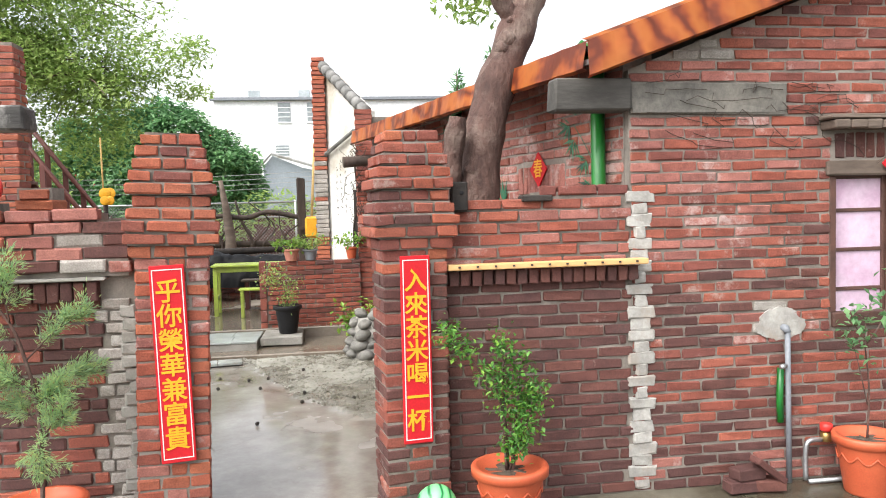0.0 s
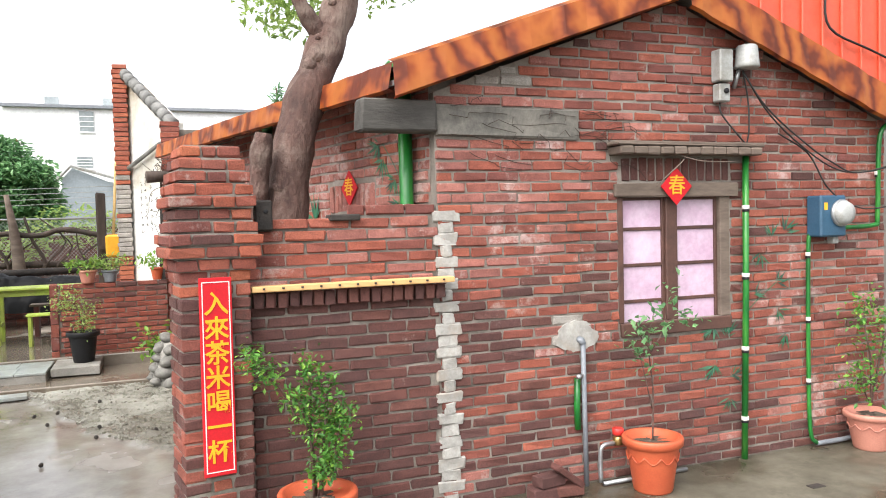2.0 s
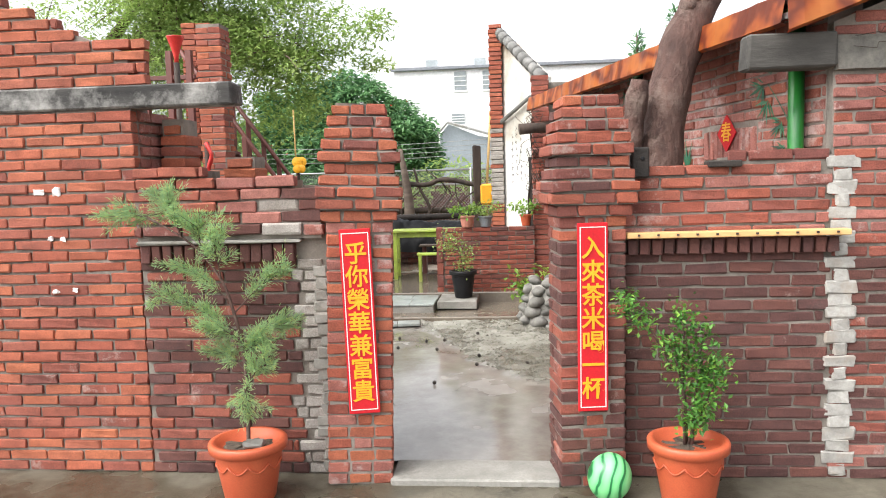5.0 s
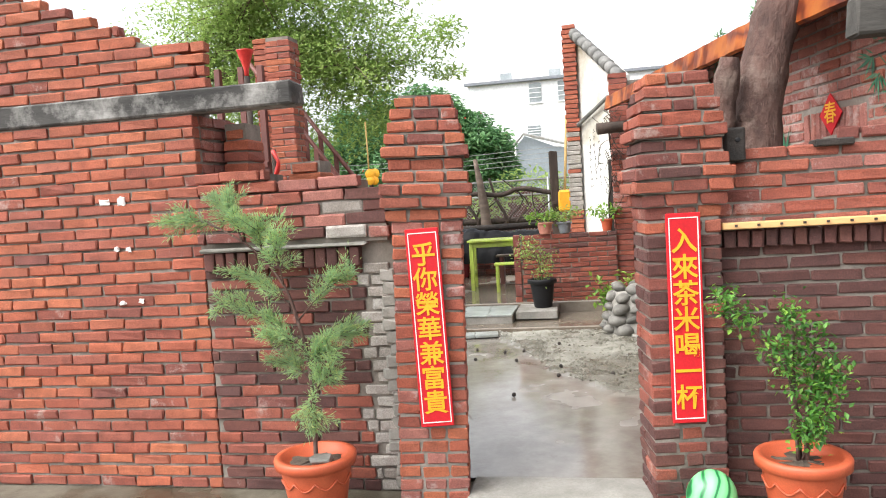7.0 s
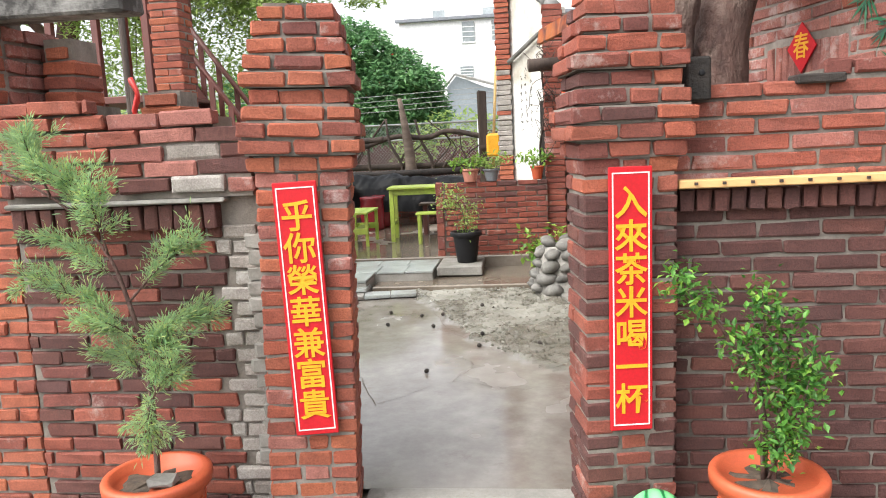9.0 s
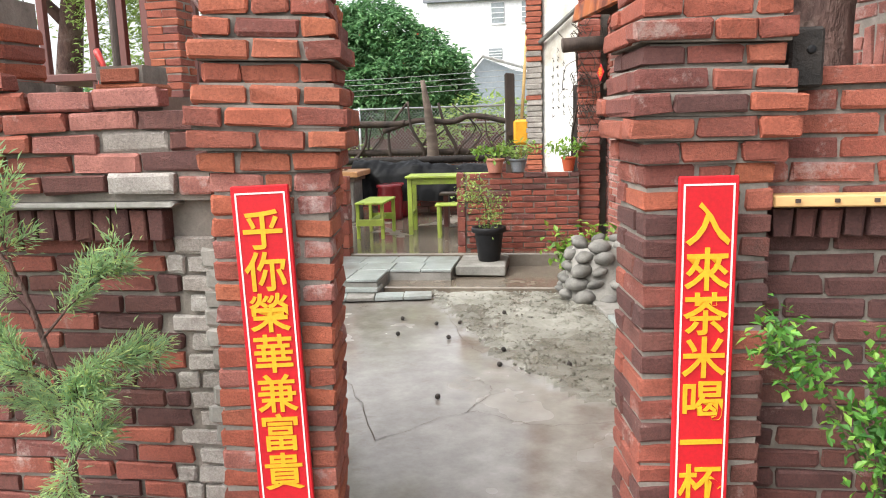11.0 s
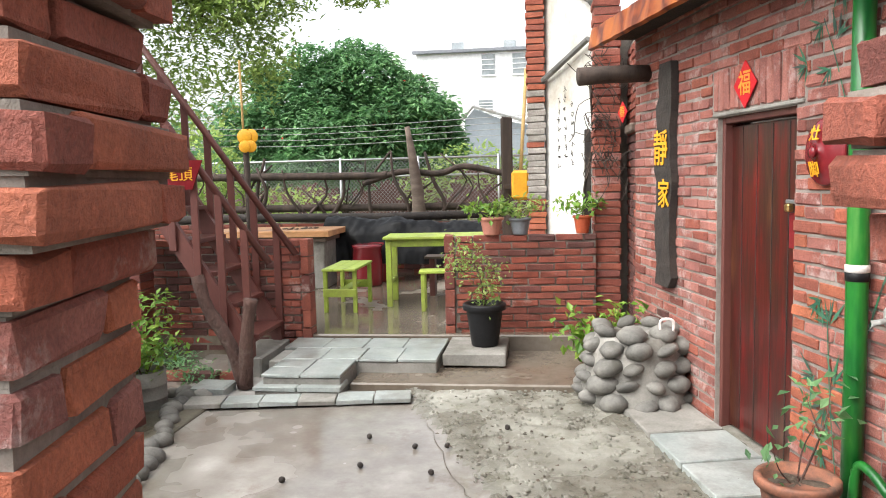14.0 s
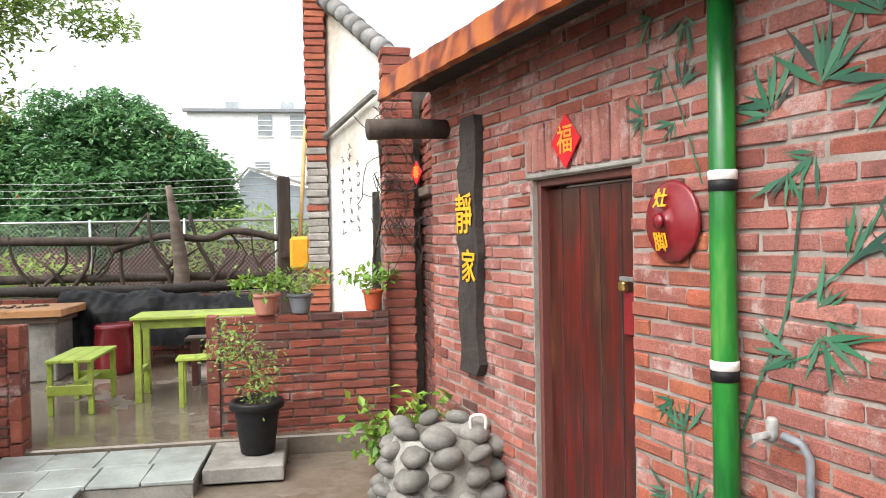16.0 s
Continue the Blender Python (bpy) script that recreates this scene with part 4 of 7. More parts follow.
# ---- low wall, terrace and steps ----
def low_wall():
    w = thing("wall_terrace", "sooty dark red low brick wall with a gap to the terrace", "wall", kind="structure")
    m = pose(-0.64, 5.745, 0, 0, 0, 3.5)
    bm = bmesh.new()
    add_box(bm, 0.01, 1.27, 0.012, 0.13, 0.1, 1.035, m=m)
    mesh_ob("mortar", bm, MORTAR, w)
    b = running(lambda z: [(0.09, 1.28)], 0.125, 1.05, lambda x, z: DARKTOP if (z > .72 or rng.rand() < .25) else RED, course=0.0615)
    b += [(0.04, 0.06, 0.125 + (k + .5) * 0.155, 0.085, 0.145, 0.146, RED) for k in range(6)]
    lay(w, m, b)
    v = thing("wall_terrace_post", "short red brick wall end beside the stairs", "wall", kind="structure")
    bm = bmesh.new()
    add_box(bm, -2.05, -1.815, 5.66, 5.80, 0.1, 1.03)
    mesh_ob("mortar", bm, MORTAR, v)
    b = running(lambda z: [(-2.05, -1.88)], 0.12, 1.05, lambda x, z: RED)
    b += [(-1.835, 0.06, 0.12 + (k + .5) * 0.155, 0.075, 0.15, 0.147, RED) for k in range(6)]
    lay(v, pose(0, 5.648, 0), b)
    tagged(box_ob("terrace", -5.4, 0.9, 5.66, 9.7, -0.1, 0.215, TERRACE, bevel=0.012), "wet brown concrete terrace floor", "floor", kind="structure")
    bm = bmesh.new()
    add_box(bm, -1.21, 1.0, 4.62, 5.66, -0.05, 0.085, 0.012)
    tagged(mesh_ob("walkway", bm, TERRACE), "damp concrete walkway before the low wall", "walkway", kind="structure")
    st = thing("slate_steps", "low steps paved with grey-green slate slabs", "steps", kind="structure")
    bm = bmesh.new()
    add_box(bm, -1.92, -0.61, 4.91, 5.65, 0.0, 0.167, 0.006)
    add_box(bm, -1.79, -1.225, 4.45, 4.908, 0.0, 0.164, 0.006)
    add_box(bm, -1.83, -1.21, 4.38, 4.449, 0.0, 0.084, 0.006)
    mesh_ob("base", bm, CEMENT, st)
    tiles = [(-1.80 + i * .30, -1.50 + i * .30, 4.90, 5.27, .168, .192 + .002 * (i % 2)) for i in range(4)] + [(-1.92 + i * .33, -1.59 + i * .33, 5.275, 5.64, .168, .191 + .002 * (i % 2)) for i in range(4)]
    tiles += [(-1.80, -1.515, 4.44, 4.66, .165, .190), (-1.51, -1.215, 4.44, 4.895, .165, .193), (-1.80, -1.515, 4.665, 4.895, .165, .189)]
    tiles += [(-1.84, -1.52, 4.37, 4.60, .085, .118), (-1.515, -1.20, 4.37, 4.60, .085, .120)]
    for a, b2, c, d, e, f in tiles:
        box_ob("slab", a, b2 - .007, c, d - .006, e, f, SLATE, st, 0.005, rough=0.003)
    for k in range(6):
        box_ob("slab", k * .255, k * .255 + .248, -.10, .10, .045, .078, SLATE if k % 3 else CEMENT, st, 0.005, pose(-2.22, 4.16, 0, 0, 0, 9), rough=0.003)
    tagged(box_ob("pot_slab", -0.585, -0.10, 5.06, 5.68, 0.10, 0.195, CEMENT, bevel=0.008, rough=.003), "grey concrete slab under the black flowerpot", "slab", kind="structure")
    pv = thing("paving_by_door", "row of grey slabs along the house wall", "paving", kind="structure")
    for k, (u0, u1) in enumerate(((0.9, 1.55), (1.56, 2.0), (2.01, 2.42), (2.43, 2.9))):
        o = box_ob("slab", u0, u1 - .012, -0.46, -0.015, 0.03, 0.075, SLATE if k in (1, 2) else CEMENT, pv, 0.006, rough=.002)
        o.matrix_basis = SIDE


low_wall()


def ruin():
    """The old gable beyond the terrace: brick edges and a plastered wall."""
    g = thing("ruined_gable", "ruined gable wall of white plaster edged with red brick", "ruined house")
    bm = bmesh.new()
    pts = [(0.22, 7.5), (0.72, 6.62)]
    top = [3.72, 3.05]
    v = [bm.verts.new((x, y, z)) for (x, y), z in ((pts[0], .1), (pts[1], .1), (pts[1], top[1]), (pts[0], top[0]))]
    bm.faces.new(v)
    e = bmesh.ops.extrude_face_region(bm, geom=list(bm.faces))
    bmesh.ops.translate(bm, vec=(0.2, 0.1, 0), verts=[q for q in e["geom"] if isinstance(q, bmesh.types.BMVert)])
    mesh_ob("plaster", bm, PLASTER, g)
    box_ob("mortar", 0.05, 0.215, 7.42, 7.7, 0.1, 3.75, MORTAR, g, 0)
    n = 58
    lay(g, Matrix.Identity(4), [(0.125 + (.012 if k % 2 else 0), 7.55, 0.1 + (k + .5) * COURSE, .185, .31, COURSE - .01, GREYB if 1.0 < k * COURSE < 2.3 and rng.rand() < .8 else ORANGE) for k in range(n)])
    # ridge tiles down the slope
    bm = bmesh.new()
    a, b = Vector((0.16, 7.5, 3.86)), Vector((0.78, 6.5, 3.02))
    for k in range(9):
        p, q = a.lerp(b, k / 9), a.lerp(b, (k + 1.15) / 9)
        add_tube(bm, [p, q], [0.07, 0.085], 10, 0.06)
    mesh_ob("ridge_tile", bm, ROOFTILE, g, smooth=True)
    bm = bmesh.new()
    add_tube(bm, [(0.2, 7.42, 2.5), (0.62, 6.66, 2.78)], 0.03, 6, .2)
    mesh_ob("ledge", bm, ROOFTILE, g)
    # solid black box for the shade inside a doorway; the plaster isn't cut
    box_ob("doorway", 0.585, 0.64, 6.60, 6.72, 0.9, 1.95, BLACKWOOD, g, 0.004)
    # painted characters, too worn to read
    bm = bmesh.new()
    d = (Vector((0.72, 6.62, 0)) - Vector((0.22, 7.5, 0))).normalized()
    nrm = Vector((d.y, -d.x, 0))
    if nrm.x > 0:
        nrm = -nrm
    for s0, zz, cnt in ((0.30, 2.28, 8), (0.42, 2.38, 8), (0.55, 2.22, 7)):
        for k in range(cnt):
            for j in range(3):
                c = Vector((0.22, 7.5, 0)) + d * (s0 + random.uniform(-.02, .02)) + nrm * 0.006 + Vector((0, 0, zz - k * .095 + random.uniform(-.02, .02)))
                a = random.uniform(0, 3.1)
                h = (d * math.cos(a) + Vector((0, 0, 1)) * math.sin(a)) * random.uniform(.012, .03)
                s = nrm.cross(h).normalized() * 0.004
                bm.faces.new([bm.verts.new(q) for q in (c - h - s, c + h - s, c + h + s, c - h + s)])
    tagged(mesh_ob("writing", bm, BLACKWOOD, g), kind="stuff")
    p = thing("brick_pier", "tall red brick pier beside the house end", "pier")
    box_ob("mortar", 0.63, 0.82, 5.90, 6.14, 0.0, 2.95, MORTAR, p, 0)
    lay(p, Matrix.Identity(4), [(0.725 + (.008 if k % 2 else 0), 6.02, (k + .5) * COURSE, .22, .27, COURSE - .01, RED if rng.rand() < .7 else PALE) for k in range(45)])
    r = thing("wall_niche", "recessed brick wall with browner bricks coloured as a dark doorway", "wall", kind="structure")
    box_ob("mortar", 0.93, 1.09, 5.35, 6.12, 0, 2.6, MORTAR, r, 0)
    # no opening here: the doorway's shade is coloured in with brown bricks
    lay(r, pose(0.92, 6.12, 0, 0, 0, -90), running(lambda z: [(0, 0.78)], 0, 2.55, lambda x, z: BROWN if .2 < x < .5 and z < 1.86 else RED), most=250)
    box_ob("door_head", 0.87, 0.92, 5.45, 5.88, 1.86, 1.93, OLDWOOD, r, 0.01)
    box_ob("mortar", 0.80, 1.09, 6.145, 6.3, 0, 2.9, MORTAR, r, 0)


ruin()

# ---- plants ----
def leaf_arrays(pts, size, spread=0.5, droop=0.0, wide=0.45, ups=None):
    """Folded leaves at the points, each turned its own way."""
    n = len(pts)
    pts = np.array(pts, float)
    a = rng.uniform(0, 2 * np.pi, n)
    el = rng.normal(0.1 - droop, spread, n)
    d = np.stack([np.cos(a) * np.cos(el), np.sin(a) * np.cos(el), np.sin(el)], 1)
    if ups is not None:
        d = d + ups
        d /= np.linalg.norm(d, axis=1)[:, None]
    s = np.cross(d, np.array([0.0, 0.0, 1.0]) + rng.normal(0, .35, (n, 3)))
    s /= np.maximum(np.linalg.norm(s, axis=1), 1e-6)[:, None]
    nn = np.cross(s, d)
    L = (size * rng.uniform(0.6, 1.25, n))[:, None]
    v = np.empty((n, 4, 3))
    v[:, 0] = pts
    v[:, 1] = pts + d * L * .5 + s * L * wide * .5 + nn * L * .08
    v[:, 2] = pts + d * L - nn * L * .06
    v[:, 3] = pts + d * L * .5 - s * L * wide * .5 + nn * L * .08
    return v.reshape(-1, 3), [f for i in range(n) for f in ((4 * i, 4 * i + 1, 4 * i + 2), (4 * i, 4 * i + 2, 4 * i + 3))]


def leaves(name, pts, size, mat, parent=None, m=None, **kw):
    v, f = leaf_arrays(pts, size, **kw)
    return tagged(raw_ob(name, v, f, mat, parent, m=m), kind="stuff")


def blob_points(blobs, n, shell=0.55):
    """Points in uneven clumps over ellipsoids (x, y, z, rx, ry, rz)."""
    vol = np.array([b[3] * b[4] + b[4] * b[5] for b in blobs])
    out = []
    for b, k in zip(blobs, (n * vol / vol.sum()).astype(int)):
        g = rng.normal(0, 1, (k, 3))
        g /= np.linalg.norm(g, axis=1)[:, None]
        r = rng.uniform(shell, 1.0, k) ** 0.6
        w = np.array([1 + 0.28 * noise.noise(Vector(q * 2.3) + Vector((b[0], b[1], b[2]))) for q in g])
        out.append(np.array(b[:3]) + g * (r * w)[:, None] * np.array(b[3:]))
    return np.concatenate(out)


def pot(name, label, x, y, z, r, h, mat, group="", rim=1.08, bands=True):
    """A flowerpot with a rolled rim, a pressed swag and soil inside."""
    p = thing(name, label, "flowerpot", pose(x, y, z), group)
    lathe_ob("pot", [(r * .66, 0), (r * .70, .012), (r * .93, h * .80), (r * .95, h * .84), (r * rim, h * .86), (r * rim * 1.01, h * .97), (r * rim * .98, h), (r * .90, h), (r * .88, h * .9)], mat, p)
    bm = bmesh.new()
    add_lathe(bm, [(r * .5, h * .86), (r * .885, h * .87), (r * .6, h * .90), (r * .1, h * .92)], 18)
    for v in bm.verts:
        v.co.z += random.uniform(-.008, .008)
    mesh_ob("soil", bm, SOIL, p)
    if bands:
        bm = bmesh.new()
        for k in range(10):
            pts = []
            for j in range(7):
                a = 2 * math.pi * (k + j / 6) / 10
                zz = h * (.70 - .12 * math.sin(math.pi * j / 6))
                rr = r * (.70 + .23 * (zz / (h * .8))) + .003
                pts.append((math.cos(a) * rr, math.sin(a) * rr, zz))
            add_tube(bm, pts, 0.005, 4)
        mesh_ob("swag", bm, mat, p, smooth=True)
    return p


def stems(parent, stalks, mat=BARK):
    bm = bmesh.new()
    for pts, r0 in stalks:
        q = smooth_path(pts, 4)
        add_tube(bm, q, [r0 * (1 - .75 * i / (len(q) - 1)) for i in range(len(q))], 6, .08)
    return mesh_ob("stem", bm, mat, parent, smooth=True)


def conifer_pot():
    p = pot("potted_conifer", "feathery grey-green conifer in an orange terracotta pot", -1.055, -0.18, 0, 0.19, 0.325, TERRACOTTA, "potted plants by the gate")
    trunk = [(0, 0, .28), (.01, 0, .55), (.0, 0, .8), (-.04, .0, 1.0), (-.10, 0, 1.18), (-.24, 0, 1.36), (-.42, 0, 1.48), (-.60, 0, 1.58)]
    st = [(trunk, 0.013)]
    pts, ups = [], []
    def spray(a, b, k, fan):
        d = (b - a).normalized()
        for j in range(k):
            c = a.lerp(b, (j + random.random()) / k)
            for q in range(10):
                w = Vector((random.gauss(0, fan), random.gauss(0, fan), random.gauss(0, fan)))
                pts.append(c + w * 0.3 * random.random())
                ups.append(tuple(d * 2.0 + w.normalized() * 1.7))
    # boughs: root, tip, number of twigs
    boughs = [((-.04, 1.0), (.24, 1.22), 12), ((-.02, .9), (-.44, 1.09), 14), ((-.02, .85), (.22, .92), 14), ((0, .6), (.14, .74), 9), ((0, .6), (.04, .52), 8), ((0, .7), (-.16, .76), 10), ((-.02, .85), (-.14, .92), 9),
              ((-.06, 1.06), (-.34, 1.24), 11), ((-.1, 1.18), (-.10, 1.42), 10), ((-.2, 1.32), (-.20, 1.46), 9), ((-.3, 1.4), (-.46, 1.62), 11), ((-.3, 1.4), (-.34, 1.58), 10), ((-.42, 1.48), (-.62, 1.52), 10), ((0, .75), (.10, .84), 9)]
    for (x0, z0), (x1, z1), k in boughs:
        a, b = Vector((x0, 0, z0)), Vector((x1, random.uniform(-.12, .12), z1))
        mid = a.lerp(b, .5) + Vector((0, 0, .025))
        st.append(([a, mid, b], 0.005))
        for i in range(k):
            t = .2 + .8 * (i + random.random()) / k
            c = a.lerp(b, t) + Vector((0, 0, .1 * t * (1 - t)))
            along = (b - a).normalized()
            e = c + (along * .8 + Vector((random.gauss(0, .5), random.gauss(0, .6), random.gauss(.15, .45)))).normalized() * random.uniform(.07, .15)
            st.append(([c, c.lerp(e, .5), e], 0.002))
            spray(c, e, 11, .07)
    stems(p, st)
    leaves("needles", pts, 0.03, LEAF_GREY, p, wide=0.13, spread=.5, ups=np.array(ups))
    raw = box_ob("stone", .0, .1, -.1, -.02, .30, .33, STONE, p, .01, rough=.008)


conifer_pot()


def bush(p, stalks, n, size, mat, fan=0.07, red=0):
    stems(p, stalks)
    pts = []
    for q, _ in stalks:
        path = smooth_path(q, 6)
        k0 = int(len(path) * .45)
        for _ in range(n):
            c = path[random.randint(k0, len(path) - 1)]
            pts.append(c + Vector((random.gauss(0, fan), random.gauss(0, fan), random.gauss(0, fan * .8))))
    leaves("leaf", pts, size, mat, p, spread=.6, wide=.55)
    if red:
        leaves("flower", [pts[random.randint(0, len(pts) - 1)] for _ in range(red)], size, LEAF_RED, p)


bp = pot("potted_bush", "small-leaved green bush in an orange terracotta pot", 1.232, -0.16, 0, 0.187, 0.33, TERRACOTTA, "potted plants by the gate")
bush(bp, [([(x * .85, y * .85, .3 + (z - .3) * .92) for x, y, z in q], w) for q, w in [([(.02, 0, .3), (.03, 0, .5), (.06, 0, .72), (.09, .0, .95)], .012), ([(-.01, .02, .3), (-.02, 0, .55), (-.08, -.03, .78), (-.13, 0, .88)], .011), ([(-.02, 0, .3), (-.03, 0, .6), (-.02, .02, .9), (-.03, .02, 1.05)], .009), ([(-.1, 0, .72), (-.2, 0, .92), (-.31, -.02, 1.02), (-.36, 0, 1.12)], .008), ([(.03, 0, .4), (.09, -.05, .55), (.14, -.05, .72)], .009), ([(0, 0, .3), (.02, -.04, .42), (.05, -.06, .50)], .006), ([(.02, 0, .5), (.1, .03, .65), (.16, 0, .78)], .007)]], 260, 0.034, LEAF_BUSH, .038)

wp = pot("potted_sapling", "thin sapling with sparse leaves in an orange terracotta pot", 3.31, -0.10, 0, 0.17, 0.335, TERRACOTTA, "potted plants by the gate")
bush(wp, [([(.0, 0, .3), (.01, 0, .6), (-.02, 0, .9), (.02, 0, 1.08)], .007), ([(.0, 0, .5), (-.06, 0, .75), (-.12, 0, .95)], .004), ([(0, 0, .85), (.08, -.02, 1.0), (.13, 0, 1.25)], .005), ([(.08, 0, 1.0), (.2, -.02, 1.06), (.3, 0, 1.03)], .004), ([(0, 0, .85), (-.1, 0, 1.0), (.05, 0, 1.0)], .004)], 34, 0.055, LEAF_DARK, .05)

fp = pot("potted_bush", "bushy green plant in a faded pink terracotta pot", 5.19, -0.06, 0, 0.165, 0.26, PINKPOT, "potted plants by the gate")
bush(fp, [([(.0, 0, .3), (.0, 0, .6), (-.06, 0, .9), (-.05, 0, 1.05)], .009), ([(.0, 0, .3), (.08, 0, .6), (.16, 0, .85), (.22, 0, .95)], .009), ([(0, 0, .3), (-.08, 0, .45), (-.1, 0, .6)], .007), ([(.05, 0, .4), (.2, 0, .6), (.3, 0, .75)], .007)], 170, 0.042, LEAF_BUSH, .065)

kp = pot("potted_bush", "leafy shrub in a black plastic flowerpot", -0.28, 5.38, 0.196, 0.155, 0.34, BLACKPLASTIC, bands=False, rim=1.12)
bush(kp, [([(0, 0, .3), (-.02, 0, .5), (-.1, 0, .72), (-.16, 0, .82)], .008), ([(0, 0, .3), (.02, 0, .5), (.04, 0, .66)], .007), ([(0, 0, .3), (-.01, -.03, .38), (.06, -.05, .45)], .006), ([(-.03, 0, .55), (-.18, 0, .6), (-.22, 0, .7)], .005)], 130, 0.04, LEAF_LIGHT, .06)

q1 = pot("potted_shrub", "young shrub in a stained terracotta pot on wood blocks", -2.50, 3.66, 0.13, 0.17, 0.26, DIRTYPOT, bands=False)
bush(q1, [([(0, 0, .2), (-.08, 0, .4), (-.18, 0, .6)], .006), ([(0, 0, .2), (.06, 0, .42), (.14, 0, .62)], .006), ([(0, 0, .25), (.1, 0, .35), (.24, 0, .5)], .006), ([(0, 0, .25), (-.1, 0, .35), (-.22, 0, .42)], .005)], 80, 0.055, LEAF_FRESH, .07)
q2 = thing("potted_shrub", "bright green shrub in an old ribbed tin can", "flowerpot", pose(-2.50, 4.12, 0.03))
lathe_ob("can", [(.14, 0), (.145, .01), (.145, .08), (.15, .085), (.145, .09), (.145, .17), (.15, .175), (.145, .18), (.145, .27), (.13, .27), (.13, .24)], CEMENT, q2)
bush(q2, [([(0, 0, .2), (.08, 0, .45), (.12, 0, .75)], .007), ([(0, 0, .2), (-.08, 0, .4), (-.12, 0, .62)], .006), ([(0, 0, .2), (.1, -.03, .36), (.2, -.03, .5)], .006), ([(0, 0, .2), (-.02, -.06, .34), (-.06, -.1, .42)], .006)], 150, 0.055, LEAF_FRESH, .075)
for i, (x, y, a) in enumerate(((-2.62, 3.60, 12), (-2.40, 3.62, 10))):
    tagged(box_ob("wood_block", -.07, .07, -.17, .17, 0.03, 0.13, STAIRPAINT, None, .006, pose(x, y, 0, 0, 0, -a), .003), "maroon painted wood block carrying a flowerpot", "wood block", "wood blocks")

cp = pot("potted_vine", "young vine in a black-based terracotta pot by the door", 1.19, 2.50, 0.075, 0.15, 0.26, DIRTYPOT, bands=False)
bush(cp, [([(0, 0, .2), (.08, .04, .36), (.13, .06, .5), (.15, .08, .66)], .006), ([(0, 0, .2), (.03, .04, .35), (.1, .06, .48)], .005), ([(.1, .05, .42), (.08, .1, .5), (.06, .14, .58)], .004), ([(0, 0, .2), (-.08, -.03, .3), (-.1, 0, .4)], .004)], 16, 0.06, LEAF_DARK, .05)

wpnt = thing("wall_shrub", "yellow-green shrub growing beside the stone well", "shrub", pose(0.62, 5.05, 0.1))
bush(wpnt, [([(0, 0, 0), (-.06, 0, .2), (-.2, 0, .42)], .007), ([(0, 0, 0), (.05, 0, .2), (.1, 0, .45)], .007), ([(0, 0, 0), (.12, 0, .18), (.28, 0, .4)], .006), ([(0, 0, 0), (-.1, 0, .12), (-.26, 0, .3)], .006)], 60, 0.085, LEAF_FRESH, .06)
for x, y, r, h, mt, lm, lab in ((-0.24, 5.80, .10, .15, PINKPOT, LEAF_FRESH, "spreading green plant in a faded clay pot"), (0.0, 5.83, .09, .14, PVCGREY, LEAF_LIGHT, "trailing plant in a small grey pot"), (0.52, 5.87, .075, .15, TERRACOTTA, LEAF_FRESH, "small green plant in an orange pot")):
    o = pot("wall_top_plant", lab, x, y, 1.046, r, h, mt, "plants on the low wall", bands=False)
    bush(o, [([(0, 0, h * .8), (-.1, 0, h + .06), (-.17, 0, h + .1)], .004), ([(0, 0, h * .8), (.08, -.02, h + .08), (.14, 0, h + .12)], .004), ([(0, 0, h * .8), (0, -.05, h + .08), (-.03, -.1, h + .05)], .004)], 55, 0.06, lm, .045)

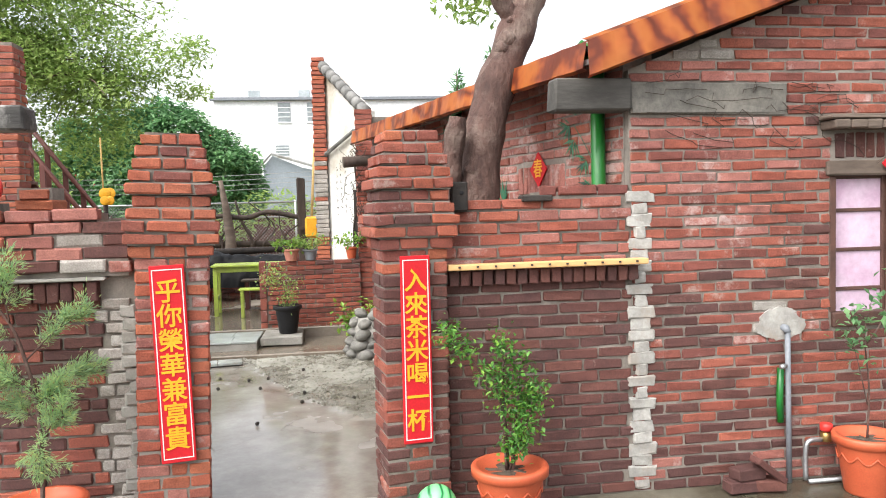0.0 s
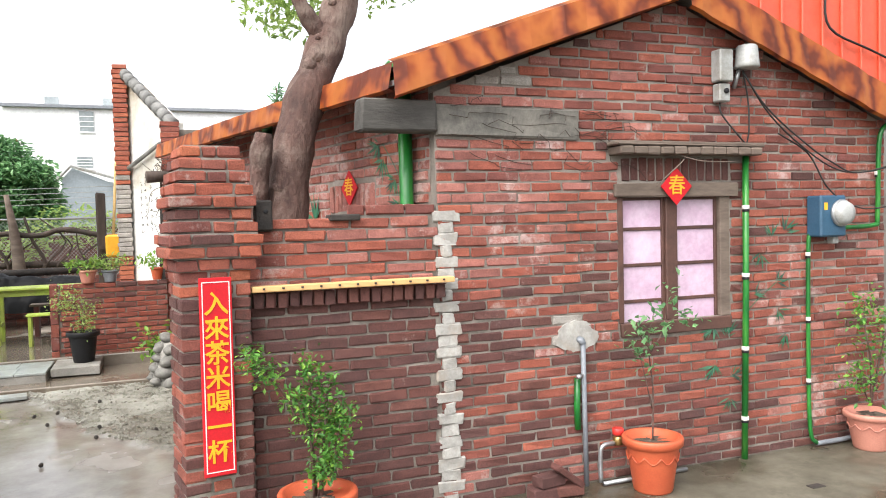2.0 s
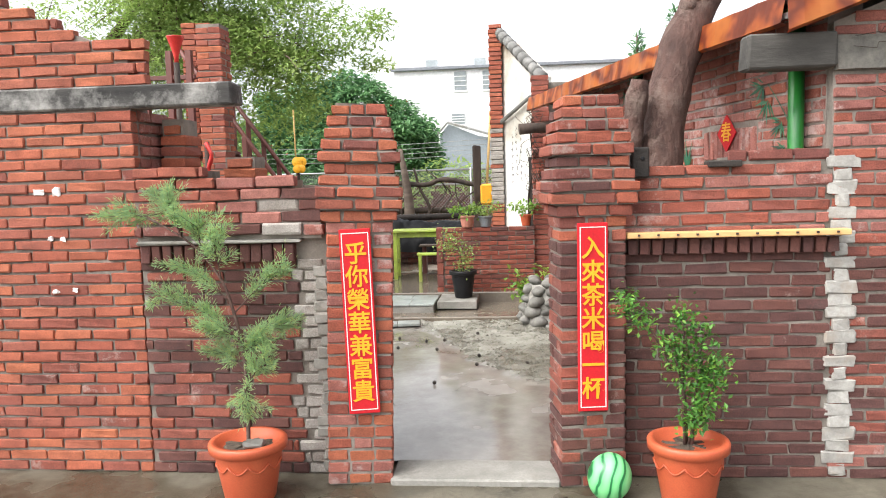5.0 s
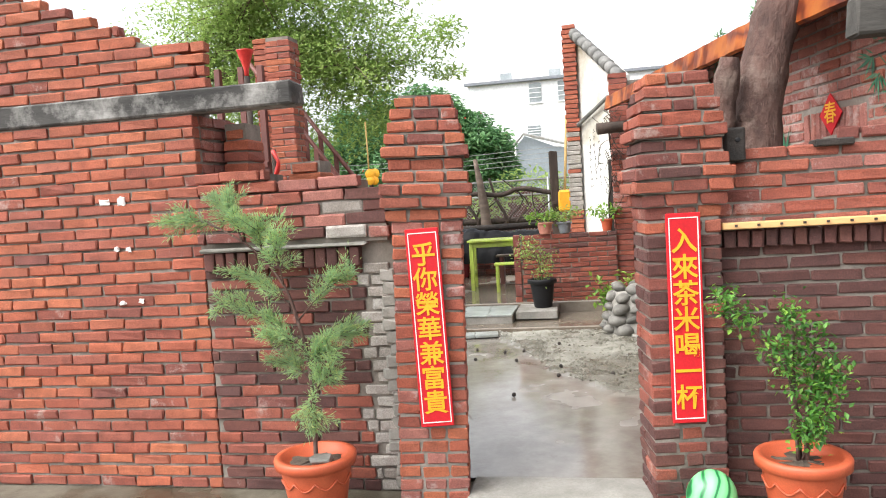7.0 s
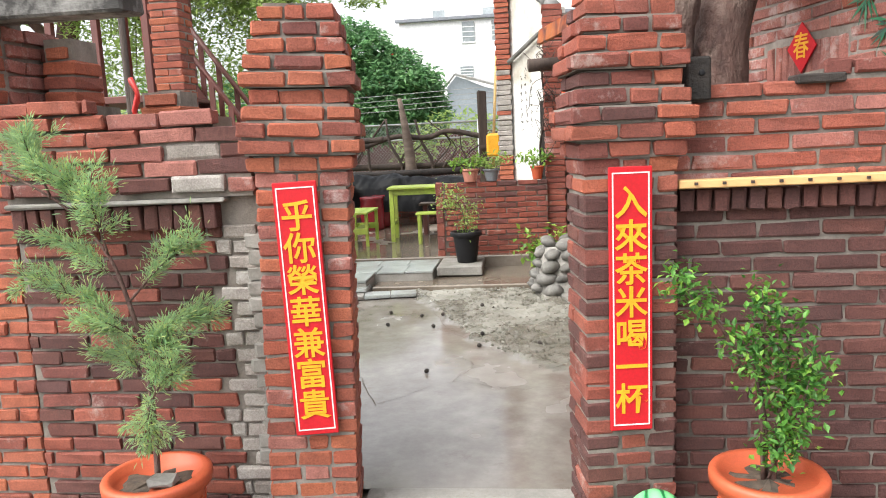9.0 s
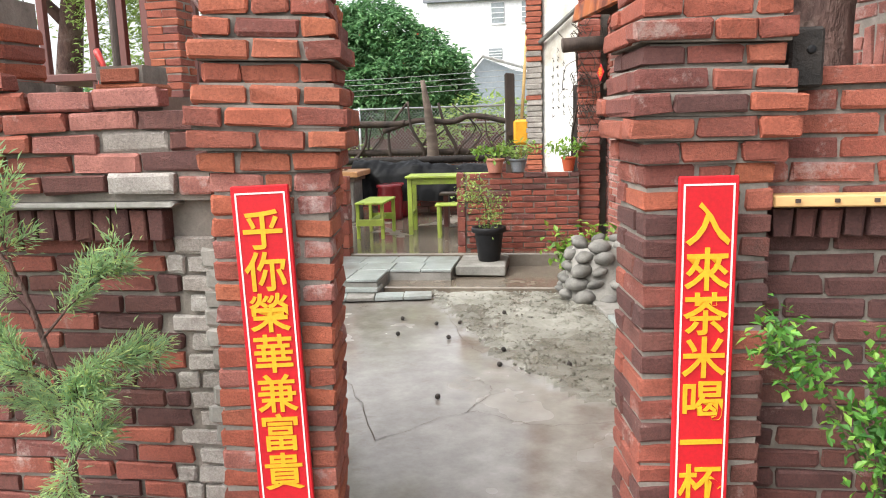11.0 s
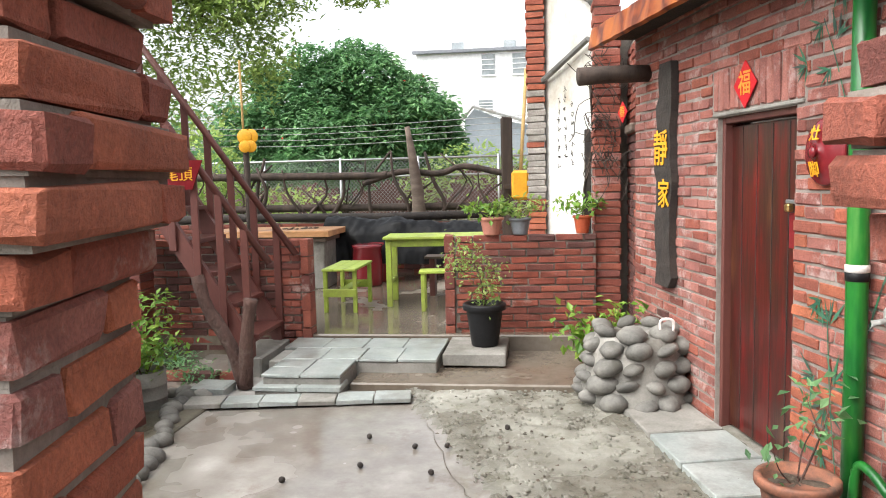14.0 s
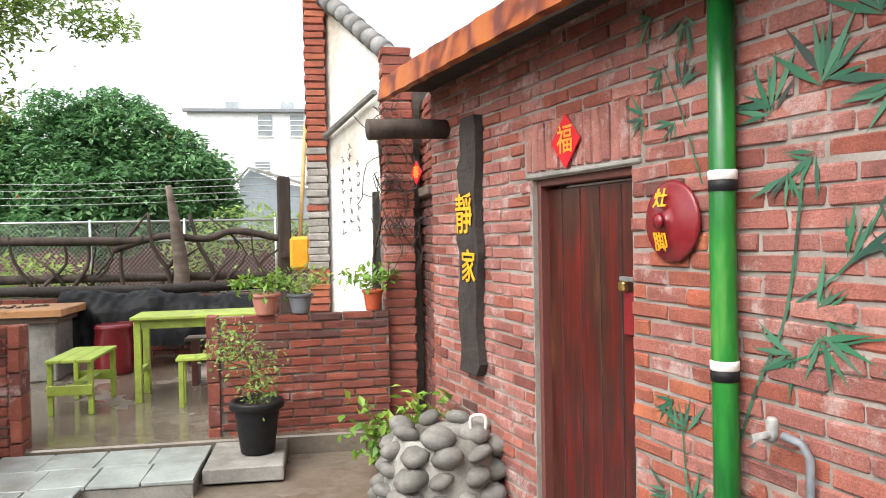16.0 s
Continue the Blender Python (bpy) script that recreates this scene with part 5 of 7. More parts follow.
# ---- trees ----
def old_trunk():
    t = thing("tree", "leaning bare brown trunk behind the gate with a high leafy crown", "tree", pose(0, 0, 0))
    bm = bmesh.new()
    main = smooth_path([(1.26, .9, 0), (1.27, .9, 1.0), (1.29, .9, 1.75), (1.41, .98, 2.35), (1.63, 1.05, 2.9), (1.78, 1.08, 3.3), (1.95, 1.2, 3.9), (2.3, 1.5, 4.7)], 6)
    n = len(main)
    rad = [.16 - .075 * i / (n - 1) + .008 * math.sin(i * 1.7) for i in range(n)]
    add_tube(bm, main, rad, 14, .07)
    add_tube(bm, smooth_path([(1.12, .82, 1.3), (1.10, .82, 1.75), (1.12, .8, 2.0), (1.15, .78, 2.24)], 5), [.07, .075, .07, .062, .07, .066, .06, .07, .072, .062, .06, .066, .07, .075, .06, .05], 9, .16)
    add_tube(bm, smooth_path([(1.60, 1.05, 2.9), (1.47, 1.0, 3.05), (1.40, 1.0, 3.2)], 4), [.08, .075, .065, .06, .055, .05, .045, .04, .035], 8, .1)
    for b in ([(1.68, 1.08, 3.3), (1.5, 1.2, 3.9), (1.2, 1.6, 4.6)], [(1.85, 1.2, 3.9), (2.5, 1.9, 4.3), (3.2, 2.6, 4.5)], [(2.3, 1.5, 4.7), (2.9, 1.9, 5.2), (3.4, 2.4, 5.4)], [(1.85, 1.2, 3.9), (2.2, 2.4, 4.2), (2.4, 3.6, 4.3)]):
        q = smooth_path(b, 5)
        add_tube(bm, q, [.06 - .045 * i / (len(q) - 1) for i in range(len(q))], 7, .08)
    for k in range(12):
        p = main[random.randint(16, n - 8)] + Vector((random.uniform(-.1, .0), -.09, random.uniform(-.05, .05)))
        bmesh.ops.create_icosphere(bm, subdivisions=1, radius=random.uniform(.015, .035), matrix=Matrix.Translation(p))
    for x, y, z, q in ((1.52, .97, 2.76, .07), (1.49, .95, 2.70, .055), (1.25, .84, 1.9, .05)):
        for v in bmesh.ops.create_icosphere(bm, subdivisions=2, radius=q, matrix=Matrix.Translation((x, y, z)))["verts"]:
            v.co += Vector((0, 0, 1)) * .02 * noise.noise(v.co * 25) + Vector((1, 0, 0)) * .025 * noise.noise(v.co * 18)
    mesh_ob("trunk", bm, BARK, t, smooth=True)
    pts = blob_points([(2.4, 3.4, 4.3, .9, .9, .5), (3.2, 2.8, 4.6, .9, .8, .5), (3.4, 2.4, 5.4, 1.0, .8, .6), (1.2, 1.7, 4.8, .7, .7, .5), (2.4, 1.6, 5.3, .9, .8, .6), (1.75, 3.2, 3.75, .5, .6, .35)], 6500, .1)
    leaves("leaf", pts, 0.10, LEAF_LIGHT, t, spread=.6, wide=.5)


old_trunk()


def feather_tree():
    t = thing("tree", "spreading tree with fine light green foliage over the terrace", "tree")
    bm = bmesh.new()
    add_tube(bm, smooth_path([(-6.6, 8.0, 0), (-6.5, 7.9, 1.5), (-6.2, 7.8, 3.0), (-5.9, 7.6, 4.0)], 5), [.22 - .006 * i for i in range(16)], 10, .06)
    limbs = [[(-6.2, 7.8, 3.0), (-5.6, 7.4, 3.75), (-4.9, 7.2, 4.15), (-4.0, 7.0, 4.1), (-3.2, 6.9, 3.9)], [(-5.6, 7.4, 3.75), (-4.8, 7.1, 3.65), (-4.1, 7.0, 3.85), (-3.4, 7.0, 3.7), (-2.6, 7.0, 3.5)], [(-5.9, 7.6, 4.0), (-5.0, 7.5, 4.8), (-4.0, 7.4, 5.0), (-2.8, 7.2, 4.7)], [(-6.2, 7.8, 3.0), (-6.8, 7.4, 3.8), (-7.4, 7.0, 4.3)], [(-4.9, 7.2, 4.15), (-4.4, 6.6, 4.5), (-3.9, 6.0, 4.6)]]
    ends = []
    for b in limbs:
        q = smooth_path(b, 6)
        add_tube(bm, q, [.09 - .075 * i / (len(q) - 1) for i in range(len(q))], 7, .08)
        for p in q[5:]:
            for k in range(3):
                e = p + Vector((random.gauss(0, .5), random.gauss(0, .5), random.gauss(-.1, .32)))
                add_tube(bm, [p, p.lerp(e, .5) + Vector((0, 0, .05)), e], [.014, .01, .004], 4)
                ends.append((p, e))
    mesh_ob("trunk", bm, BARK, t, smooth=True)
    pts = []
    for p, e in ends:
        for k in range(170):
            c = p.lerp(e, random.random() ** .6) + Vector((random.gauss(0, .17), random.gauss(0, .17), random.gauss(-.03, .11)))
            pts.append(c)
    leaves("leaf", pts, 0.085, LEAF_LIGHT, t, spread=.5, wide=.42)
    tw = blob_points([(-2.05, 6.9, 3.75, .75, .5, .42), (-1.6, 7.0, 3.35, .35, .3, .14), (-1.55, 7, 3.95, .3, .3, .2), (-3.0, 6.9, 3.3, .8, .5, .45), (-4.3, 7.2, 3.2, .9, .6, .6), (-3.6, 7.0, 4.5, 1.3, .7, .6), (-5.2, 7.3, 4.6, 1.2, .8, .7), (-5.4, 7.4, 3.4, .7, .6, .7), (-2.6, 6.9, 2.75, .4, .4, .3), (-3.2, 7.2, 2.6, .7, .4, .45), (-4.2, 7.4, 2.5, .8, .5, .6), (-2.7, 6.9, 3.3, .7, .4, .5), (-5.2, 7.5, 2.5, .8, .5, .6), (-2.9, 6.9, 4.1, .8, .5, .4), (-4.6, 7.2, 5.1, 1.4, .8, .5)], 20000, .15)
    leaves("leaf", tw, 0.085, LEAF_LIGHT, t, spread=.5, wide=.42)


feather_tree()


def dome_tree():
    t = thing("tree", "dense dark green dome-shaped tree beyond the fence", "tree", pose(0, 0, 0))
    bm = bmesh.new()
    add_tube(bm, [(-5.0, 19, 0), (-5.0, 19, 1.2), (-4.9, 19, 2.6)], [.25, .2, .14], 9, .1)
    for e in ((-6.6, 18.5, 3.3), (-3.2, 18.5, 3.0), (-4.5, 18, 4.2), (-5.8, 19.4, 4)):
        add_tube(bm, [(-5, 19, 1.6), (-5 + (e[0] + 5) * .5, 18.8, 2.4), e], [.12, .08, .03], 6)
    mesh_ob("trunk", bm, BARK, t, smooth=True)
    blobs = [(-4.5, 18.6, 3.55, 1.5, 1.2, 1.35), (-3.3, 18.4, 2.9, 1.35, 1.1, 1.1), (-5.9, 18.8, 3.1, 1.5, 1.2, 1.3), (-2.5, 18.3, 2.3, .8, .8, .7), (-6.9, 18.7, 2.4, 1.3, 1, 1.1), (-4.4, 18.0, 2.3, 2.0, 1.0, 1.0)]
    lumps = [(b[0] + rng.uniform(-.75, .75) * b[3], b[1] - rng.uniform(0, .7) * b[4], b[2] + rng.uniform(-.6, .8) * b[5], rng.uniform(.35, .7), rng.uniform(.35, .6), rng.uniform(.22, .42)) for b in blobs if b[3] > 1 for _ in range(10)]
    c = blob_points(blobs + blobs + lumps, 8200, .8)
    pts = []
    for p in c:
        for k in range(6):
            pts.append(p + rng.normal(0, .07, 3))
    leaves("leaf", pts, 0.2, LEAF_DARK, t, spread=.4, droop=.3, wide=.42)
    leaves("flower", c[rng.randint(0, len(c), 60)] + rng.normal(0, .05, (60, 3)) + np.array([0, -.15, 0]), 0.14, LEAF_RED, t)


dome_tree()


def thicket(name, label, blobs, n, size, mat, **kw):
    g = thing(name, label, "shrubs", kind="stuff")
    leaves("leaf", blob_points(blobs, n, .3), size, mat, g, **kw)
    return g


thicket("shrubs", "mixed green shrubs crowding the back of the garden", [(-9 + i * 1.5, 13.5 + .7 * math.sin(i * 2.1), .9 + .4 * math.sin(i * 1.3), 1.1, .7, 1.1 + .3 * math.cos(i)) for i in range(4)] + [(-7.6, 11.5, 1.4, 1.3, .7, 1.2), (-5.9, 12.0, 1.7, 1.1, .7, 1.0), (-1.3, 16.5, 1.75, 1.1, .5, .55), (-.3, 16.4, 1.5, .7, .5, .5), (-2.4, 16.2, 1.3, .6, .4, .5)], 8000, .15, LEAF_LIGHT, wide=.5)
thicket("hedge", "far belt of dark green trees along the horizon", [(-46 + i * 4.4, 40 + 3 * math.sin(i * 1.7), 2.2, 3.4, 2, 2.6 + 1.2 * math.sin(i * 2.3)) for i in range(10)] + [(-19 + i * 2.6, 25 + math.sin(i), 1.6, 1.9, 1.2, 1.9 + .6 * math.sin(i * 2.7)) for i in range(6)], 9000, .5, LEAF_DARK, wide=.6)
thicket("ground_weeds", "low weeds and garden greenery behind the terrace", [(-5 + i * .55, 9.95 + .25 * math.sin(i * 2), .45, .35, .2, .22) for i in range(10)] + [(-4.8 + i * .9, 12.5 + .6 * math.sin(i), .25, .5, .5, .25) for i in range(6)], 2600, .09, LEAF_FRESH, wide=.4)
thicket("yard_weeds", "small creeping weeds at the foot of the stairs", [(-2.75, 4.9, .1, .35, .3, .07), (-2.4, 4.75, .09, .2, .15, .06), (-3.0, 5.2, .12, .4, .2, .1)], 900, .04, LEAF_DARK, wide=.5)

# ---- signs on the gate ----
def banner(x, z0, z1, w, text, label, rz, roll):
    b = thing("couplet_board", label, "sign", pose(x, -0.021, (z0 + z1) / 2, 0, roll, rz), "couplet boards on the gate")
    h = (z1 - z0) / 2
    box_ob("board", -w / 2, w / 2, 0, 0.016, -h, h, REDPAINT, b, 0.003)
    e = 0.011
    for a, c, d, f in ((-w / 2 + e, -w / 2 + e + .005, -h + .02, h - .02), (w / 2 - e - .005, w / 2 - e, -h + .02, h - .02)):
        box_ob("border_line", a, c, -0.0015, 0.001, d, f, WHITELINE, b, 0)
    for zc in (-h + .0225, h - .0225):
        box_ob("border_line", -w / 2 + e + .005, w / 2 - e - .005, -0.0015, 0.001, zc - .0025, zc + .0025, WHITELINE, b, 0)
    step = (2 * h - 0.13) / len(text)
    for i, ch in enumerate(text):
        letters("character", ch, 0.125, GOLD, b, pose(0, -0.002, h - 0.075 - step * (i + .5), 90, 0, 0), .0015, .0018)


banner(0.778, 0.428, 1.425, 0.160, "入來茶米喝一杯", "red couplet board with golden brush characters", 9, 0.3)
banner(-0.462, 0.412, 1.420, 0.168, "乎你榮華兼富貴", "red couplet board with golden characters and white border", 9, -1.2)


def diamond(m, size, ch, col, label):
    d = thing("blessing_diamond", label, "sign", m, "red blessing diamonds")
    bm = bmesh.new()
    s = size / 2
    add_box(bm, -s * .707, s * .707, -0.008, 0.0, -s * .707, s * .707, .002, m=pose(0, 0, 0, 0, 45, 0) )
    mesh_ob("card", bm, REDPAINT, d)
    letters("character", ch, size * .55, col, d, pose(0, -0.0095, 0, 90, 0, 0), .001, .001)


diamond(pose(3.68, 0.118, 1.865), 0.245, "春", GOLD, "red paper diamond with a golden character on the window lintel")
diamond(on_side(1.74, 2.0, .012), 0.25, "福", ORANGEPAINT, "red paper diamond with a golden character over the door")
diamond(on_side(4.20, 1.92, .012), 0.25, "春", GOLD, "red paper diamond on the house wall behind the gate")
diamond(pose(0.83, 5.60, 2.02, 0, 0, -70), 0.17, "春", ORANGEPAINT, "small red paper diamond above the narrow doorway")

# ---- things on the lane ----
def melon():
    m, nt, p = base_mat("watermelon_paint", 0.35)
    wv = node(nt, "ShaderNodeTexWave", Scale=5.5, Distortion=4.5, Detail=2.0)
    tc = nt.nodes.new("ShaderNodeTexCoord")
    nt.links.new(tc.outputs["Object"], wv.inputs["Vector"])
    nt.links.new(ramp(nt, wv.outputs[0], [(0.0, (.01, .12, .035)), (.10, (.03, .24, .08)), (.2, (.14, .52, .19)), (1, (.21, .62, .26))]), p.inputs["Base Color"])
    bm = bmesh.new()
    bmesh.ops.create_uvsphere(bm, u_segments=28, v_segments=18, radius=0.112)
    for v in bm.verts:
        v.co.z *= 1.14
    ob = mesh_ob("watermelon", bm, m, smooth=True, m=pose(0.84, -0.155, 0.124, 14, 10, 0))
    tagged(ob, "green striped watermelon ornament leaning on the pillar foot", "watermelon")


melon()


def lane_plumbing():
    p = thing("water_standpipe", "thin grey upright water pipe at the house wall", "pipe")
    tube_ob("pipe", [(2.975, 0.12, 0), (2.965, 0.12, .90)], .016, PVCGREY, p)
    tube_ob("elbow", [(2.965, 0.12, .89), (2.962, .13, .915), (2.955, .17, .92)], .022, PVCGREY, p)
    tube_ob("tap", [(2.94, .10, .70), (2.90, .08, .70)], .014, STEEL, p)
    tube_ob("hose", [(2.93, .135, .68), (2.925, .135, .5), (2.93, .137, .36)], .02, BAMBOOPAINT, p)
    v = thing("water_valve", "brass water valve with a red cap on a bent steel pipe", "valve")
    tube_ob("pipe", smooth_path([(3.06, 0.09, 0.02), (3.06, 0.09, .2), (3.085, .09, .25), (3.16, .09, .255)], 5), .015, STEEL, v)
    lathe_ob("valve_body", [(.02, -.03), (.032, -.025), (.034, .02), (.022, .03)], BRASS, v, 14, pose(3.19, .09, .27))
    lathe_ob("cap", [(.03, 0), (.036, .005), (.036, .04), (.03, .045)], FUNNELRED, v, 14, pose(3.19, .09, .305))
    tube_ob("pipe", [(3.06, 0.06, .02), (3.7, .07, .02)], .014, STEEL, v)
    b = thing("brick_stack", "small pile of broken bricks and a wood block", "brick pile")
    for x, y, z, r in ((2.62, .03, .045, 4), (2.78, .02, .045, -8), (2.66, .03, .115, 10)):
        box_ob("brick", -.09, .09, -.05, .05, -.032, .032, BROWN, b, .006, pose(x, y, z, 0, 0, r), .004)
    box_ob("brick", -.11, .11, -.05, .05, -.018, .018, BROWN, b, .006, pose(2.77, 0.0, .135, 0, 38, 5), .004)
    dr = thing("floor_drain", "dark slotted drain cover in the lane concrete", "drain")
    # slots are flat black boxes, their inner shade given by colour
    for k in range(6):
        box_ob("slot", 2.42 + k * .07, 2.46 + k * .07, -.42, -.25, -.001, .004, BLACKWOOD, dr, 0)
    box_ob("slot", 4.18, 4.28, -.50, -.44, -.001, .004, BLACKWOOD, dr, .001)


lane_plumbing()


def conduit(name, label, pts, r, bands):
    c = thing(name, label, "pipe")
    tube_ob("pipe", pts, r, BAMBOOPAINT, c)
    for x, y, z in bands:
        lathe_ob("white_band", [(r * 1.1, -.012), (r * 1.16, -.01), (r * 1.16, .012), (r * 1.1, .014)], WHITELINE, c, 12, pose(x, y, z))
        lathe_ob("black_band", [(r * 1.08, -.03), (r * 1.13, -.029), (r * 1.13, -.014), (r * 1.08, -.013)], BLACKPLASTIC, c, 12, pose(x, y, z))
    return c


conduit("green_conduit", "green pipe painted like bamboo with white bands", [(4.255, .12, 2.08), (4.25, .12, 1.2), (4.225, .12, 0)], .022, [(4.252, .12, 1.72), (4.248, .12, 1.26), (4.24, .12, .76), (4.232, .12, .28)])
conduit("green_conduit", "thin green electric conduit below the meter", smooth_path([(4.84, .13, 1.54), (4.82, .13, 1.4), (4.815, .13, .6), (4.82, .12, .12), (4.86, .10, .03)], 5) , .015, [(4.815, .13, 1.38), (4.815, .13, .92), (4.815, .13, .48)])
tagged(tube_ob("ground_pipe", smooth_path([(4.86, .10, .03), (5.1, .10, .03), (5.55, .10, .05), (6.0, .1, .06)], 5), .017, PVCGREY), "grey plastic pipe lying along the house foot", "pipe")
conduit("green_conduit", "green electric conduit from the roof edge to the meter", smooth_path([(5.58, .08, 2.33), (5.50, .10, 2.26), (5.48, .11, 2.1), (5.48, .12, 1.64), (5.44, .12, 1.57), (5.10, .12, 1.56)], 5), .017, [(5.48, .12, 1.95)])


def wall_fixtures():
    m = thing("electric_meter", "dark blue electric meter box with a round glass dial", "meter")
    box_ob("box", 4.82, 5.06, .02, .15, 1.50, 1.79, BLUEBOX, m, .012)
    lathe_ob("dial_glass", [(.085, 0), (.085, .03), (.075, .06), (.04, .072), (.005, .075)], LIGHTGREY, m, 22, pose(5.0, .02, 1.665, 90, 0, 0))
    lathe_ob("dial_ring", [(.092, 0), (.095, .004), (.095, .02), (.088, .024)], STEEL, m, 22, pose(5.0, .02, 1.665, 90, 0, 0))
    box_ob("label", 4.85, 4.88, .018, .021, 1.69, 1.74, YELLOW, m, 0)
    box_ob("terminal", 4.98, 5.03, .06, .12, 1.45, 1.50, LIGHTGREY, m, .005)
    j = thing("junction_box", "slim pale grey electric box with a switch below", "junction box")
    box_ob("cover", 4.0, 4.11, .06, .155, 2.55, 2.76, LIGHTGREY, j, .008)
    box_ob("switch_box", 4.01, 4.10, .08, .155, 2.42, 2.54, LIGHTGREY, j, .008)
    lathe_ob("knob", [(.018, 0), (.018, .012), (.01, .016)], BLACKPLASTIC, j, 12, pose(4.06, .08, 2.49, 90, 0, 0))
    s = thing("light_sensor", "weathered grey bell-shaped sensor on the gable", "sensor")
    lathe_ob("bell", [(.075, 0), (.082, .01), (.078, .03), (.068, .14), (.06, .15), (.02, .155)], LIGHTGREY, s, 20, pose(4.22, .06, 2.64))
    tube_ob("bracket", [(4.19, .10, 2.64), (4.18, .14, 2.52)], .014, STEEL, s)
    for pts in ([(4.05, .13, 2.42), (4.06, .12, 2.34), (4.18, .1, 2.2), (4.27, .12, 2.14)], [(4.2, .08, 2.63), (4.26, .1, 2.45), (4.27, .1, 2.25), (4.26, .12, 2.12)], [(4.2, .08, 2.63), (4.4, .06, 2.35), (4.7, .05, 2.12), (5.0, .04, 1.97), (5.3, .02, 1.96), (5.9, -.1, 2.1)], [(4.2, .08, 2.62), (4.36, .05, 2.4), (4.6, .02, 2.2), (4.9, 0, 2.02), (5.2, -.02, 1.95), (5.9, -.14, 2.15)], [(4.5, .08, 2.22), (4.75, .06, 2.08), (4.9, .04, 1.85), (5.1, .02, 1.72), (5.4, 0, 1.70), (6.0, -.1, 1.85)]):
        tagged(tube_ob("cable", smooth_path(pts, 7), .006, CABLE, sides=5), "loose black cable sagging across the gable", "cable", "loose cables")
    e = thing("service_pipe", "grey service pipe with wires at the roof end", "pipe")
    tube_ob("pipe", [(5.6, .04, 2.36), (5.8, -.02, 2.46)], .028, PVCGREY, e)
    tw = thing("dry_vine", "dry vine stems creeping over the beam and wall", "vine", kind="stuff")
    bm = bmesh.new()
    for k in range(26):
        x, z = random.uniform(2.1, 3.3), random.uniform(2.02, 2.36)
        pts = [(x, .122, z)]
        for j in range(5):
            x += random.uniform(-.02, .13)
            z += random.uniform(-.05, .04)
            pts.append((x, .125 if z > 2.15 and x < 3 else .148, z))
        add_tube(bm, pts, .0022, 3)
    mesh_ob("stem", bm, DARKWOOD, tw)
    for pts in ([(3.75, .1, 2.06), (3.62, .0, 2.0), (3.50, -.02, 1.92), (3.44, 0, 1.86)], [(3.66, .05, 2.06), (3.8, 0, 2.02), (4.1, .05, 2.02)]):
        tagged(tube_ob("twig", smooth_path(pts, 5), .004, OLDWOOD, sides=4), "thin dry twig hanging from the window hood", "twig", "dry twigs")
    k = thing("wall_bracket", "black wooden block with a bolt hole beside the pillar", "bracket", pose(1.045, .14, 1.73))
    box_ob("block", -.045, .045, -.04, .05, -.08, .08, BLACKWOOD, k, .008)
    # bolt hole: a raised black disc in place of a shaded recess
    lathe_ob("hole", [(.012, 0), (.012, .003), (.004, .003)], BLACKPLASTIC, k, 10, pose(.01, -.04, .02, 90, 0, 0))
    tagged(box_ob("roof_tile_piece", 1.40, 1.57, .12, .24, 1.693, 1.728, BLACKWOOD, bevel=.006), "dark slab of broken tile lying on the wall", "tile")


wall_fixtures()

